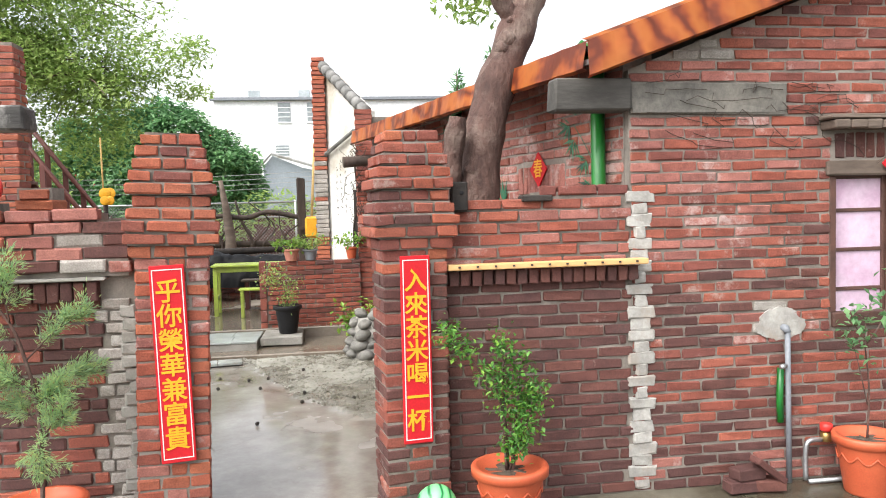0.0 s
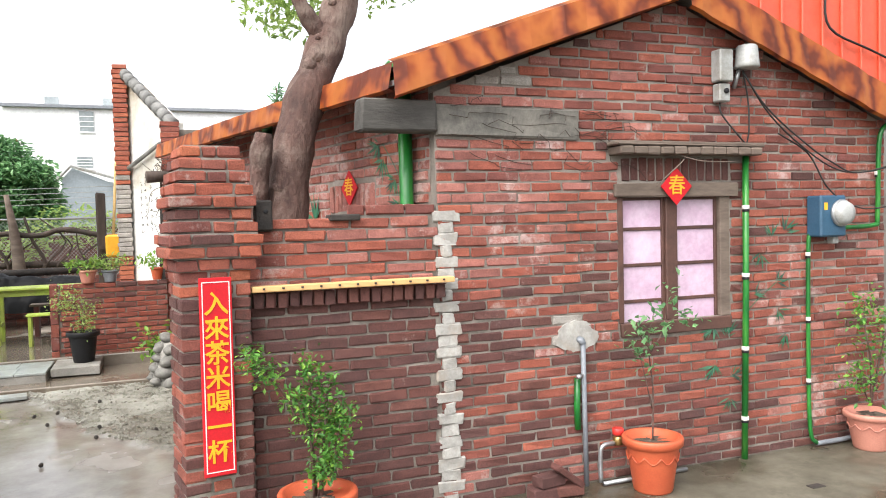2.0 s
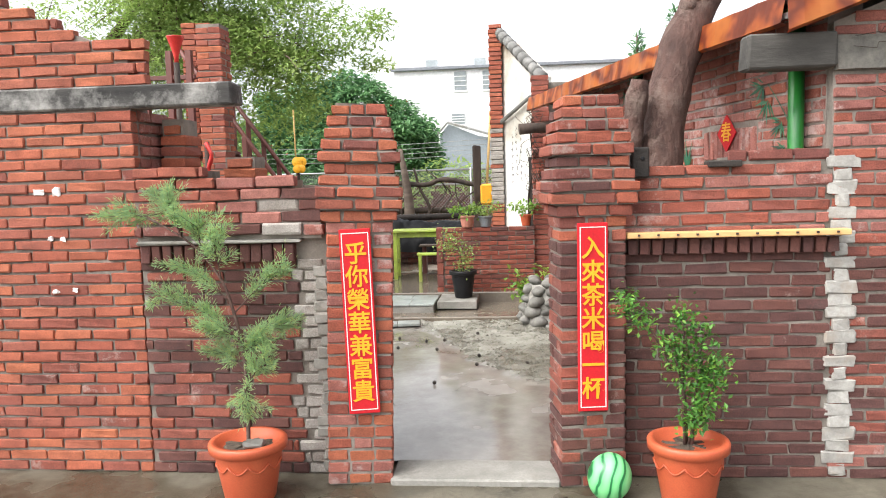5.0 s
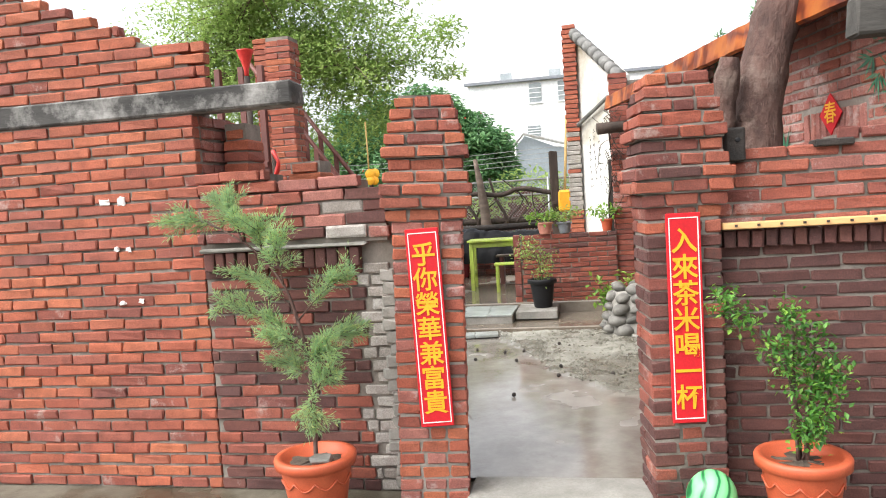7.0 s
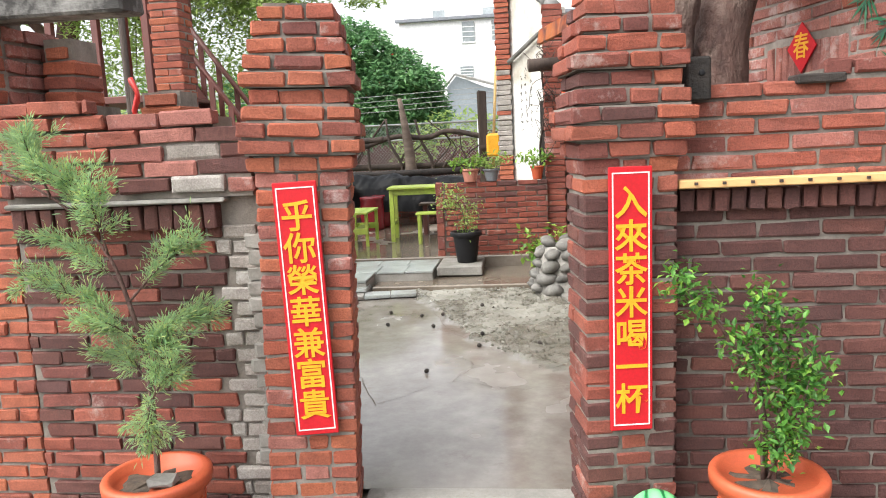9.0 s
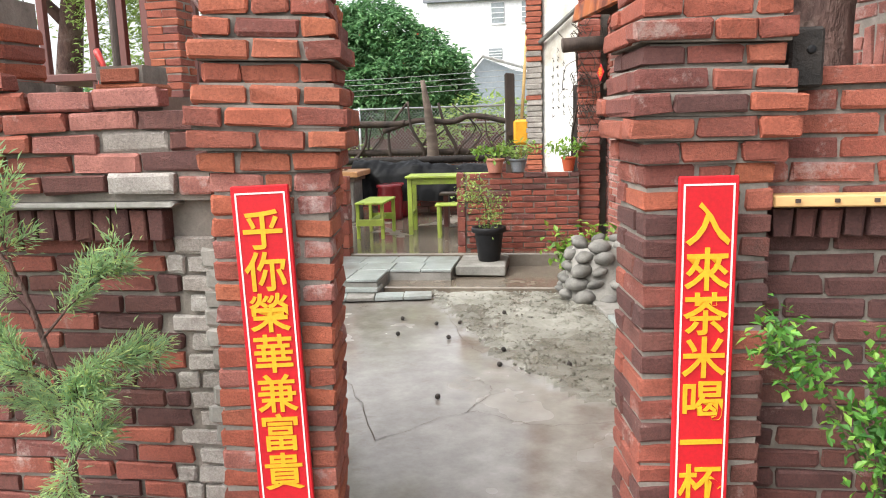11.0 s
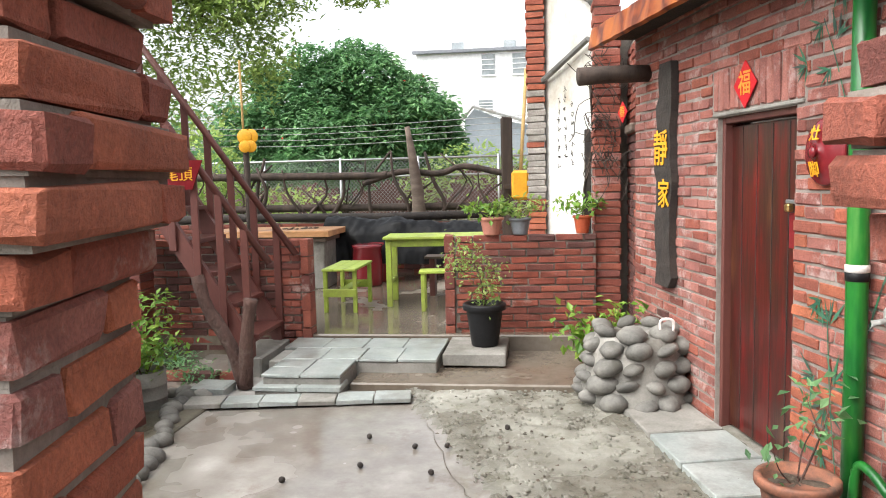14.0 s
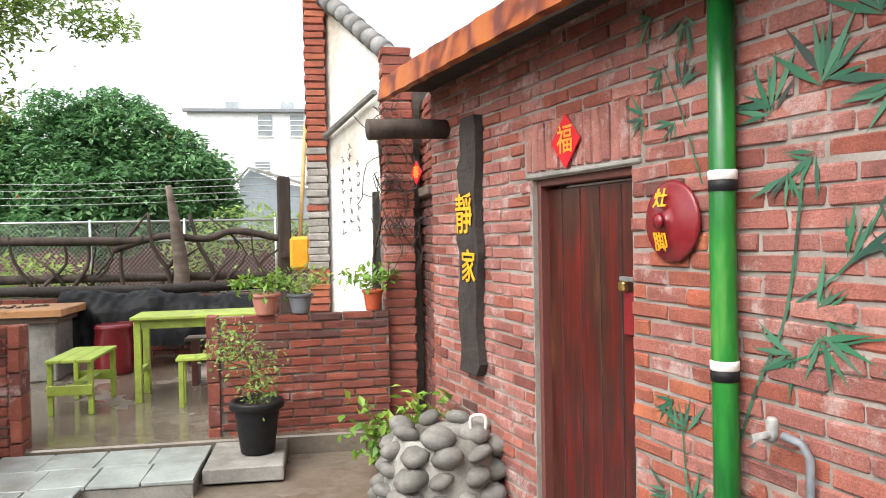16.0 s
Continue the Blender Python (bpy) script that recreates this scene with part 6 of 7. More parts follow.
# ---- things on the courtyard wall ----
def side_things():
    pl = thing("name_plank", "tall charred driftwood plank with golden characters", "sign", on_side(.69, 1.52, .03))
    bm = bmesh.new()
    L, R = [], []
    for i in range(22):
        z = -.74 + 1.48 * i / 21
        a = -.13 + .02 * math.sin(i * .9) + (.07 if i > 17 else 0) + random.uniform(-.006, .006)
        b = .13 + .015 * math.sin(i * .7 + 1) - (.04 if i < 1 else 0) + random.uniform(-.006, .006)
        L.append((a, z)), R.append((b, z))
    f = [[bm.verts.new((x, -.025 + random.uniform(-.004, .004), z)) for x, z in (l, ((l[0] + r[0]) / 2 + random.uniform(-.02, .02), l[1]), r)] for l, r in zip(L, R)]
    for p, q in zip(f, f[1:]):
        for k in range(2):
            bm.faces.new((p[k], p[k + 1], q[k + 1], q[k]))
    e = bmesh.ops.extrude_face_region(bm, geom=list(bm.faces))
    bmesh.ops.translate(bm, vec=(0, .05, 0), verts=[v for v in e["geom"] if isinstance(v, bmesh.types.BMVert)])
    mesh_ob("plank", bm, BLACKWOOD, pl)
    letters("character", "靜", .25, GOLD, pl, pose(-.02, -.033, .17, 90, 0, 0), .002, .002)
    letters("character", "家", .2, GOLD, pl, pose(.035, -.033, -.13, 90, 0, 0), .002, .002)
    wk = thing("wok_lid_sign", "round maroon enamel wok lid with golden characters", "sign", on_side(2.475, 1.625, .014))
    prof = [(.143, 0), (.148, .008), (.14, .016), (.13, .018), (.105, .03), (.06, .042), (.022, .046), (.018, .06), (.025, .064), (.025, .074), (.004, .078)]
    lathe_ob("lid", prof, MAROON, wk, 36, pose(0, 0, 0, 90, 0, 0))
    letters("character", "灶", .075, GOLD, wk, pose(-.01, -.050, .078, 76, 0, 0), .0015, .0008)
    letters("character", "脚", .075, GOLD, wk, pose(-.01, -.050, -.078, 104, 0, 0), .0015, .0008)
    for u, zt, lab in ((2.775, 2.50, "fat green downpipe painted like bamboo by the door"), (5.05, 2.50, "green downpipe painted like bamboo behind the gate")):
        p = thing("bamboo_downpipe", lab, "pipe", on_side(u, 0, .06))
        tube_ob("pipe", [(0, 0, 0.05), (.004, 0, .8), (-.003, 0, 1.6), (0, 0, zt)], .042, BAMBOOPAINT, p, 18)
        tube_ob("elbow", [(0, 0, zt - .02), (0, -.01, zt + .02), (-.02, -.12, zt + .09)], [.05, .052, .05], BAMBOOPAINT, p, 14)
        for z in (1.75, 1.14):
            lathe_ob("white_band", [(.043, 0), (.046, .002), (.046, .03), (.043, .032)], WHITELINE, p, 20, pose(0, 0, z))
            lathe_ob("black_band", [(.043, -.035), (.0455, -.034), (.0455, -.002), (.043, 0)], BLACKPLASTIC, p, 20, pose(0, 0, z))
    t = thing("wall_tap", "grey plastic pipe with a white tap on the wall", "tap", on_side(3.0, 0, .03))
    tube_ob("pipe", [(.08, 0, .03), (.08, 0, .93), (.06, -.01, .97), (0.0, -.02, .98)], .013, PVCGREY, t)
    lathe_ob("tap_body", [(.014, -.02), (.018, 0), (.018, .04), (.012, .05)], LIGHTGREY, t, 14, pose(-.03, -.03, .98))
    tube_ob("spout", [(-.03, -.04, .98), (-.05, -.08, .97), (-.05, -.085, .94)], .012, LIGHTGREY, t)
    g = thing("green_drain", "short bright green pipe with an elbow at the wall foot", "pipe", on_side(2.85, 0, .05))
    tube_ob("pipe", smooth_path([(.15, 0, .30), (.05, -.01, .36), (-.02, -.02, .36), (-.03, -.03, .24), (-.03, -.03, .08)], 4), .02, BAMBOOPAINT, g)
    lg = thing("log_bracket", "thick dark log jutting from the house wall", "log")
    tube_ob("log", [(.98, 5.06, 2.25), (.80, 5.0, 2.245), (.62, 4.96, 2.24), (.45, 4.93, 2.23)], [.058, .062, .06, .064], DARKWOOD, lg, 14, .07)


side_things()


def painted_bamboo(m, sprays, stalks, owner_label):
    """Flat brush strokes of bamboo painted on the brick."""
    b = thing("bamboo_painting", owner_label, "wall painting", m, kind="structure")
    bm = bmesh.new()
    for u, z, a0, k, L in sprays:
        for j in range(k + 4):
            a = a0 + (j - k / 2 - 1.5) * .27 + random.uniform(-.2, .2)
            l = L * random.uniform(.45, .95)
            d = Vector((math.cos(a), 0, math.sin(a)))
            s = Vector((-d.z, 0, d.x)) * l * .06
            c = Vector((u + random.uniform(-.015, .015), -.0085 - random.uniform(0, .004), z + random.uniform(-.015, .015)))
            bm.faces.new([bm.verts.new(q) for q in (c, c + d * l * .4 + s, c + d * l, c + d * l * .4 - s)])
    for pts, r in stalks:
        q = smooth_path([(u, -.0085, z) for u, z in pts], 5)
        for p0, p1 in zip(q, q[1:]):
            d = (p1 - p0).normalized()
            s = Vector((-d.z, 0, d.x)) * r * .6
            bm.faces.new([bm.verts.new(v) for v in (p0 - s, p1 - s, p1 + s, p0 + s)])
    tagged(mesh_ob("brush_strokes", bm, PAINTLEAF, b), kind="stuff")


sp = [(2.35, 2.38, 3.6, 5, .17), (2.45, 2.46, 1.6, 4, .15), (2.4, 2.18, 3.9, 5, .16), (2.55, 2.33, 4.6, 4, .17), (2.3, 2.02, 3.3, 5, .16), (2.48, 1.98, 4.0, 4, .15), (2.52, 2.1, 1.2, 3, .14),
      (2.45, .98, 4.0, 4, .16), (2.52, .88, 1.9, 5, .18), (2.42, .62, 3.6, 5, .17), (2.5, .5, 4.6, 4, .18), (2.56, .62, .9, 4, .16), (2.48, .28, 4.2, 5, .15),
      (2.93, 1.95, 2.2, 6, .22), (3.0, 1.75, 4.3, 4, .18), (3.12, 2.0, 1.2, 6, .26), (3.08, 1.80, 3.9, 4, .18), (3.3, 2.15, 1.5, 5, .3), (3.35, 1.95, 4.2, 5, .22), (3.2, 1.5, 1.0, 3, .2),
      (3.0, 1.22, 3.6, 5, .2), (3.1, 1.28, 5.4, 6, .22), (3.38, 1.45, 1.2, 5, .26), (3.4, 1.35, 5.0, 5, .2), (3.6, 1.7, 1.8, 5, .28), (3.6, 1.3, 4.4, 5, .24), (3.1, 1.35, .6, 4, .18)]
painted_bamboo(SIDE, sp, [([(2.76, .85), (2.86, 1.1), (2.98, 1.35), (3.05, 1.8)], .009), ([(2.6, .15), (2.54, .5), (2.5, .9)], .007), ([(2.62, 1.75), (2.52, 2.0), (2.42, 2.2)], .006), ([(2.98, 1.35), (3.2, 1.5), (3.35, 1.75)], .007), ([(3.0, 1.2), (3.3, 1.3), (3.6, 1.25)], .006)], "green bamboo sprays painted on the courtyard wall")
painted_bamboo(SIDE, [(4.62, 2.18, 3.6, 5, .18), (4.72, 2.24, 1.8, 4, .16), (4.68, 2.08, 4.4, 5, .17), (4.82, 1.95, 3.8, 5, .16), (4.86, 1.8, 3.4, 4, .15)], [([(4.98, 1.8), (4.85, 2.0), (4.66, 2.2)], .006)], "faded green bamboo painted behind the gate wall")
painted_bamboo(pose(0, .155, 0), [(3.98, .92, 4.0, 5, .15), (4.1, .86, 1.4, 4, .15), (4.0, .66, 4.2, 5, .16), (4.15, .58, .2, 3, .15), (4.12, .42, 4.6, 4, .15), (4.5, 1.52, 1.5, 4, .15), (4.62, 1.55, .9, 4, .15), (4.4, 1.4, 4.6, 3, .15), (4.35, 1.12, .5, 4, .14), (4.55, 1.2, .5, 3, .14), (4.56, 1.0, 5.4, 4, .13), (4.62, .82, 4.5, 3, .13)], [([(4.27, 1.0), (4.4, 1.1), (4.55, 1.2)], .005)], "green bamboo leaves painted on the gable wall")

# ---- stone well ----
def stone(bm, c, r, flat=.7):
    s = bmesh.ops.create_icosphere(bm, subdivisions=2, radius=1)
    q = Euler((random.uniform(-.4, .4), random.uniform(-.4, .4), random.uniform(0, 6))).to_matrix()
    k = Vector((random.uniform(.85, 1.25), random.uniform(.8, 1.1), flat * random.uniform(.85, 1.15)))
    sd = random.uniform(0, 99)
    for v in s["verts"]:
        w = 1 + .16 * noise.noise(v.co * 1.6 + Vector((sd, 0, 0)))
        v.co = Vector(c) + (q @ Vector((v.co.x * k.x, v.co.y * k.y, v.co.z * k.z))) * r * w


def well():
    w = thing("stone_well", "round little well of grey river stones set in cement", "well", pose(0.80, 4.52, 0.03))
    bm = bmesh.new()
    add_lathe(bm, [(.385, 0), (.37, .06), (.33, .2), (.30, .36), (.265, .45), (.17, .46), (.16, .3)], 26)
    for v in bm.verts:
        v.co *= 1 + .05 * noise.noise(v.co * 7)
    mesh_ob("cement", bm, CEMENT, w, smooth=True)
    for row, (z, rr, n) in enumerate(((.06, .355, 12), (.17, .33, 12), (.28, .305, 11), (.39, .28, 10), (.48, .225, 7))):
        for k in range(n):
            a = 2 * math.pi * (k + .5 * (row % 2)) / n + random.uniform(-.06, .06)
            bm = bmesh.new()
            stone(bm, (math.cos(a) * (rr + .004), math.sin(a) * (rr + .004), z), random.uniform(.065, .105), .58)
            mesh_ob("stone", bm, STONE, w, smooth=True)
    tube_ob("handle", smooth_path([(.13, -.2, .5), (.13, -.2, .57), (.17, -.2, .585), (.21, -.2, .57), (.21, -.2, .5)], 4), .009, WHITELINE, w)
    tagged(box_ob("side_ledge", .06, .30, -.12, .14, 0, .44, CEMENT, w, .03, rough=.012))


well()

# ---- stairs ----
def staircase():
    s = thing("wooden_stairs", "steep maroon painted outdoor wooden stairs with railings", "stairs")
    foot, head = Vector((-2.05, 0, .12)), Vector((-3.32, 0, 2.12))
    d = head - foot
    for y in (4.95, 5.58):
        bm = bmesh.new()
        n = d.normalized()
        up = Vector((0, 0, .20))
        a, b = Vector((foot.x, y, foot.z)), Vector((head.x, y, head.z))
        vs = [bm.verts.new(q) for q in (a - up * .3, b - up * .3, b + up, a + up)]
        bm.faces.new(vs)
        e = bmesh.ops.extrude_face_region(bm, geom=list(bm.faces))
        bmesh.ops.translate(bm, vec=(0, .045, 0), verts=[v for v in e["geom"] if isinstance(v, bmesh.types.BMVert)])
        mesh_ob("stringer", bm, STAIRPAINT, s)
        ra, rb = a + Vector((.16, 0, .80)), b + Vector((-.3, 0, 1.22))
        tube_ob("handrail", [ra, rb], .028, STAIRPAINT, s, 4)
        for i in range(7):
            p = a.lerp(b, (i + .15) / 6.6)
            q = ra.lerp(rb, (i + .35) / 6.9)
            box_ob("baluster", p.x - .03, p.x + .03, y - .022 if y < 5 else y + .046, y if y < 5 else y + .07, p.z - .05, ra.z + (rb.z - ra.z) * (p.x - ra.x) / (rb.x - ra.x), STAIRPAINT, s, .004)
    for i in range(8):
        p = foot.lerp(head, (i + .6) / 8)
        box_ob("tread", p.x - .11, p.x + .12, 5.0, 5.575, p.z + .05, p.z + .085, STAIRPAINT, s, .004)
    box_ob("landing", -4.6, -3.33, 4.6, 5.7, 2.06, 2.13, STAIRPAINT, s, .006)
    for x, y in ((-3.36, 4.66), (-3.36, 5.66), (-3.9, 4.66), (-4.4, 4.66), (-3.6, 4.66), (-3.15, 4.9)):
        box_ob("post", x - .035, x + .035, y - .035, y + .035, 1.75 if y < 4.7 else 2.0, 3.25, STAIRPAINT, s, .004)
    box_ob("rail", -4.6, -3.3, 4.64, 4.69, 2.92, 2.97, STAIRPAINT, s, .004)
    box_ob("support", -3.5, -3.42, 4.7, 4.78, 0.03, 2.06, STAIRPAINT, s, .004)
    tagged(box_ob("stair_footing", -2.26, -1.99, 4.93, 5.62, .02, .185, CEMENT, bevel=.01, rough=.004), "grey cement footing under the stairs", "footing", kind="structure")
    g = thing("stair_sign", "maroon arrow-shaped board with golden characters on the stairs", "sign", pose(-2.61, 4.90, 1.61))
    bm = bmesh.new()
    f = [bm.verts.new((x, -.012, z)) for x, z in ((-.25, -.11), (.16, -.11), (.25, .11), (-.16, .11))]
    bm.faces.new(f)
    e = bmesh.ops.extrude_face_region(bm, geom=list(bm.faces))
    bmesh.ops.translate(bm, vec=(0, .012, 0), verts=[v for v in e["geom"] if isinstance(v, bmesh.types.BMVert)])
    mesh_ob("board", bm, MAROON, g)
    letters("characters", "樓尾頂", .115, GOLD, g, pose(0, -.0145, 0, 90, 0, 0), .0015, .0004)
    for pts, r in (([(-2.0, 4.62, .04), (-2.1, 4.64, .35), (-2.28, 4.68, .62), (-2.36, 4.7, .86)], [.05, .052, .048, .045]), ([(-1.98, 4.60, .04), (-1.97, 4.6, .3), (-1.94, 4.6, .55), (-1.91, 4.6, .70)], [.048, .05, .046, .055])):
        lo = thing("log", "short weathered branch log leaning at the stair foot", "log", group="logs at the stairs")
        q = smooth_path(pts, 3)
        tube_ob("branch", q, [r[min(3, i // 3)] for i in range(len(q))], BARK, lo, 10, .1)
    for k in range(3):
        tagged(box_ob("edging_brick", -2.75 + k * .24, -2.53 + k * .24, 4.78, 4.88, .03, .10, BROWN if k % 2 else RED, bevel=.008, rough=.005), "loose red brick edging a weedy bed", "brick", "bed edging bricks")
    tagged(box_ob("slate_piece", -2.32, -2.06, 4.38, 4.62, .03, .10, SLATE, bevel=.008, rough=.006), "loose grey slate slab by the steps", "slab")


staircase()

edge = thing("stone_edging", "row of rounded stones edging the planting strip", "stone edging")
for k in range(15):
    t = k / 14
    bm = bmesh.new()
    stone(bm, (-1.85 - .50 * t + random.uniform(-.03, .03), 2.75 + 1.65 * t, .055), random.uniform(.055, .08), .8)
    mesh_ob("stone", bm, STONE, edge, smooth=True)
tagged(box_ob("planting_strip", -2.745, -2.06, 2.2, 4.3, .01, .048, STREET, bevel=.01), "earthy concrete strip beside the west wall", "strip", kind="structure")
for x, y, r in ((-2.2, 4.35, .07), (-2.35, 4.5, .06), (-2.12, 4.45, .055), (-2.45, 4.4, .06), (-2.3, 4.3, .05)):
    bm = bmesh.new()
    stone(bm, (x, y, .06), r, .6)
    tagged(mesh_ob("field_stone", bm, CEMENT, smooth=True), "pale field stone lying by the steps", "stone", "field stones")

# ---- terrace furniture ----
def bench():
    b = thing("bench", "lime green slatted wooden bench on the terrace", "bench", pose(-1.82, 7.0, .215), "green benches")
    for k in range(3):
        box_ob("slat", -.17 + k * .116, -.06 + k * .116, -.38, .38, .42, .445, GREENPAINT, b, .004)
    for x in (-.15, .15):
        for y in (-.32, .32):
            box_ob("leg", x - .02, x + .02, y - .02, y + .02, 0, .42, GREENPAINT, b, .004)
    for y in (-.345, .345):
        box_ob("rail", -.17, .17, y - .012, y + .012, .16, .24, GREENPAINT, b, .004)
    box_ob("stretcher", -.05, .05, -.33, .33, .2, .22, GREENPAINT, b, .004)
    return b


bench()
b2 = thing("bench", "lime green wooden bench half hidden by the low wall", "bench", pose(-0.72, 6.85, .215, 0, 0, 4), "green benches")
for k in range(2):
    box_ob("slat", -.32, .4, -.12 + k * .12, -.01 + k * .12, .38, .405, GREENPAINT, b2, .004)
for x in (-.28, .34):
    for y in (-.09, .09):
        box_ob("leg", x - .02, x + .02, y - .02, y + .02, 0, .38, GREENPAINT, b2, .004)
b3 = thing("bench", "dark brown wooden bench behind the green table", "bench", pose(-0.62, 7.75, .215), "green benches")
box_ob("seat", -.5, .5, -.12, .12, .42, .45, OLDWOOD, b3, .004)
for x in (-.42, .42):
    box_ob("leg", x - .03, x + .03, -.08, .08, 0, .42, STAIRPAINT, b3, .004)
tb = thing("table", "lime green wooden table on the wet terrace", "table", pose(-0.92, 7.25, .215, 0, 0, 3))
for k in range(4):
    box_ob("slat", -.53, .58, -.27 + k * .135, -.14 + k * .135, .70, .725, GREENPAINT, tb, .004)
for x in (-.48, .5):
    for y in (-.2, .22):
        box_ob("leg", x - .028, x + .028, y - .028, y + .028, 0, .70, GREENPAINT, tb, .004)
    box_ob("stretcher", x - .02, x + .02, -.2, .2, .22, .27, GREENPAINT, tb, .004)
box_ob("apron", -.48, .5, -.215, -.19, .62, .70, GREENPAINT, tb, .004)

ct = thing("stone_counter", "grey stone counter with a thick orange wooden top", "counter", pose(-3.05, 8.45, .215))
box_ob("base", -.65, .62, -.22, .3, 0, .58, CEMENT, ct, .01, rough=.004)
box_ob("wood_top", -.8, .72, -.35, .42, .64, .72, TABLEWOOD, ct, .01, rough=.004)
box_ob("support", -.7, .66, -.28, .34, .58, .64, OLDWOOD, ct, .006)
for k in range(14):
    bm = bmesh.new()
    stone(bm, (random.uniform(.05, .45), random.uniform(-.1, .15), .725), .03, .3)
    mesh_ob("dry_leaf", bm, SOIL, ct)
for x, y, z in ((-1.98, 8.55, .215), (-1.95, 8.95, .215)):
    dm = thing("drum_stool", "round maroon lacquered drum stool", "stool", pose(x, y, z), "drum stools")
    lathe_ob("drum", [(.17, 0), (.18, .02), (.185, .1), (.19, .3), (.18, .46), (.19, .47), (.19, .5), (.16, .51)], MAROON, dm, 22)


def tarp():
    """Black plastic sheeting crumpled over a low heap."""
    bm = bmesh.new()
    nx, ny = 64, 30
    g = []
    for j in range(ny + 1):
        row = []
        for i in range(nx + 1):
            u, v = i / nx, j / ny
            x = -2.62 + 2.1 * u
            a = math.pi * (.04 + .92 * v)
            fold = .07 * noise.noise((x * 3.2, v * 4, 1)) + .05 * abs(noise.noise((x * 8 + v * 5, v * 8, 4))) + .025 * noise.noise((x * 19, v * 17, 2))
            top = (.80 - .10 * u) * (1 + fold)
            y = 9.15 - (.42 - .12 * u) * math.cos(a) * (1 + 2.2 * fold)
            row.append(bm.verts.new((x, y, .23 + top * math.sin(a) ** .6 + .06 * fold)))
        g.append(row)
    for j in range(ny):
        for i in range(nx):
            bm.faces.new((g[j][i], g[j][i + 1], g[j + 1][i + 1], g[j + 1][i]))
    tagged(mesh_ob("tarp", bm, TARP, smooth=True), "crumpled shiny black plastic tarp over a heap", "tarp")


tarp()

# ---- back of the garden ----
pb = thing("planter_wall", "low red brick planter edge behind the terrace", "planter", kind="structure")
box_ob("mortar", -6, .2, 9.715, 9.86, 0, .93, MORTAR, pb, 0)
lay(pb, pose(0, 9.70, 0), running(lambda z: [(-6, .2)], .2, .93, lambda x, z: DARKTOP if rng.rand() < .5 else RED), lambda x, z: z > .5)
for z, y, r in ((.99, 9.74, .065), (.975, 9.85, .05)):
    o = thing("long_log", "long blackened log lying along the planter", "log", group="planter logs")
    tube_ob("log", [(-6, y, z), (-4, y + .03, z + .02), (-2, y - .02, z), (-.2, y + .02, z + .03)], [r, r * .9, r, r * .8], BLACKWOOD, o, 9, .06)
tagged(box_ob("garden_soil", -14, 3, 9.87, 60, -.02, .25, GRASS, bevel=0), "patchy grass and bare earth of the garden", "ground", kind="structure")


def branch_fence():
    f = thing("branch_fence", "rustic fence of crooked dark branches", "fence")
    rails = [[(-9, 11, 1.62), (-5, 11, 1.6), (-2.6, 11, 1.57), (-2.2, 11, 1.58)], [(-2.6, 11, 1.45), (-2.0, 11, 1.62), (-1.4, 11, 1.58), (-1.0, 11, 1.68), (-.35, 11, 1.55)], [(-9, 11.05, 1.05), (-4, 11.05, 1.08), (-.3, 11.05, 1.06)]]
    for k, r in enumerate(rails):
        tube_ob("rail", smooth_path(r, 6), .06 if k != 1 else .05, DARKWOOD, f, 8, .1)
    x = -8.6
    while x < -.3:
        h = random.uniform(1.5, 2.1)
        pts = [(x, 11 + random.uniform(-.1, .1), .2)]
        for j in range(4):
            pts.append((x + random.uniform(-.16, .16) + (.1 * j if random.random() < .5 else -.06 * j), 11 + random.uniform(-.08, .08), .2 + h * (j + 1) / 4 * .85))
        q = smooth_path(pts, 3)
        r0 = random.uniform(.02, .055)
        tube_ob("branch", q, [r0 * (1 - .6 * i / (len(q) - 1)) for i in range(len(q))], DARKWOOD, f, 6, .12)
        if random.random() < .7:
            a = q[len(q) // 2]
            e = a + Vector((random.uniform(-.45, .45), 0, random.uniform(.2, .6)))
            tube_ob("branch", [a, a.lerp(e, .5) + Vector((0, 0, .06)), e], [r0 * .6, r0 * .4, r0 * .2], DARKWOOD, f, 5, .1)
        x += random.uniform(.16, .36)
    tube_ob("stump", smooth_path([(-1.72, 10.9, .2), (-1.7, 10.9, 1.0), (-1.75, 10.9, 1.6), (-1.85, 10.9, 2.3)], 4), [.14, .13, .12, .12, .11, .1, .1, .09, .08, .07, .06, .05, .04], OLDWOOD, f, 9, .08)


branch_fence()


def chain_fence():
    f = thing("chain_link_fence", "grey chain-link fence on steel posts", "fence")
    for z in (1.93, 1.55):
        tube_ob("rail", [(-14, 15.8, z), (2, 15.8, z)], .025, STEEL, f, 6)
    for k in range(9):
        tube_ob("post", [(-13 + k * 1.75, 15.8, .2), (-13 + k * 1.75, 15.8, 1.98)], .03, STEEL, f, 6)
    bm = bmesh.new()
    for k in range(150):
        x = -11 + k * .08
        for s in (-1, 1):
            x2 = x + s * 1.35
            for q in (0.0,):
                a, b = Vector((x, 15.82, .4)), Vector((x2, 15.82, 1.9))
                w = Vector((.004, 0, 0))
                bm.faces.new([bm.verts.new(v) for v in (a - w, a + w, b + w, b - w)])
    tagged(mesh_ob("mesh_wire", bm, STEEL, f), kind="stuff")
    tagged(box_ob("far_brick_wall", -22, 6, 21.6, 21.9, .2, 1.75, BROWN, bevel=0), "low dark brick wall far behind the fence", "wall", kind="structure")


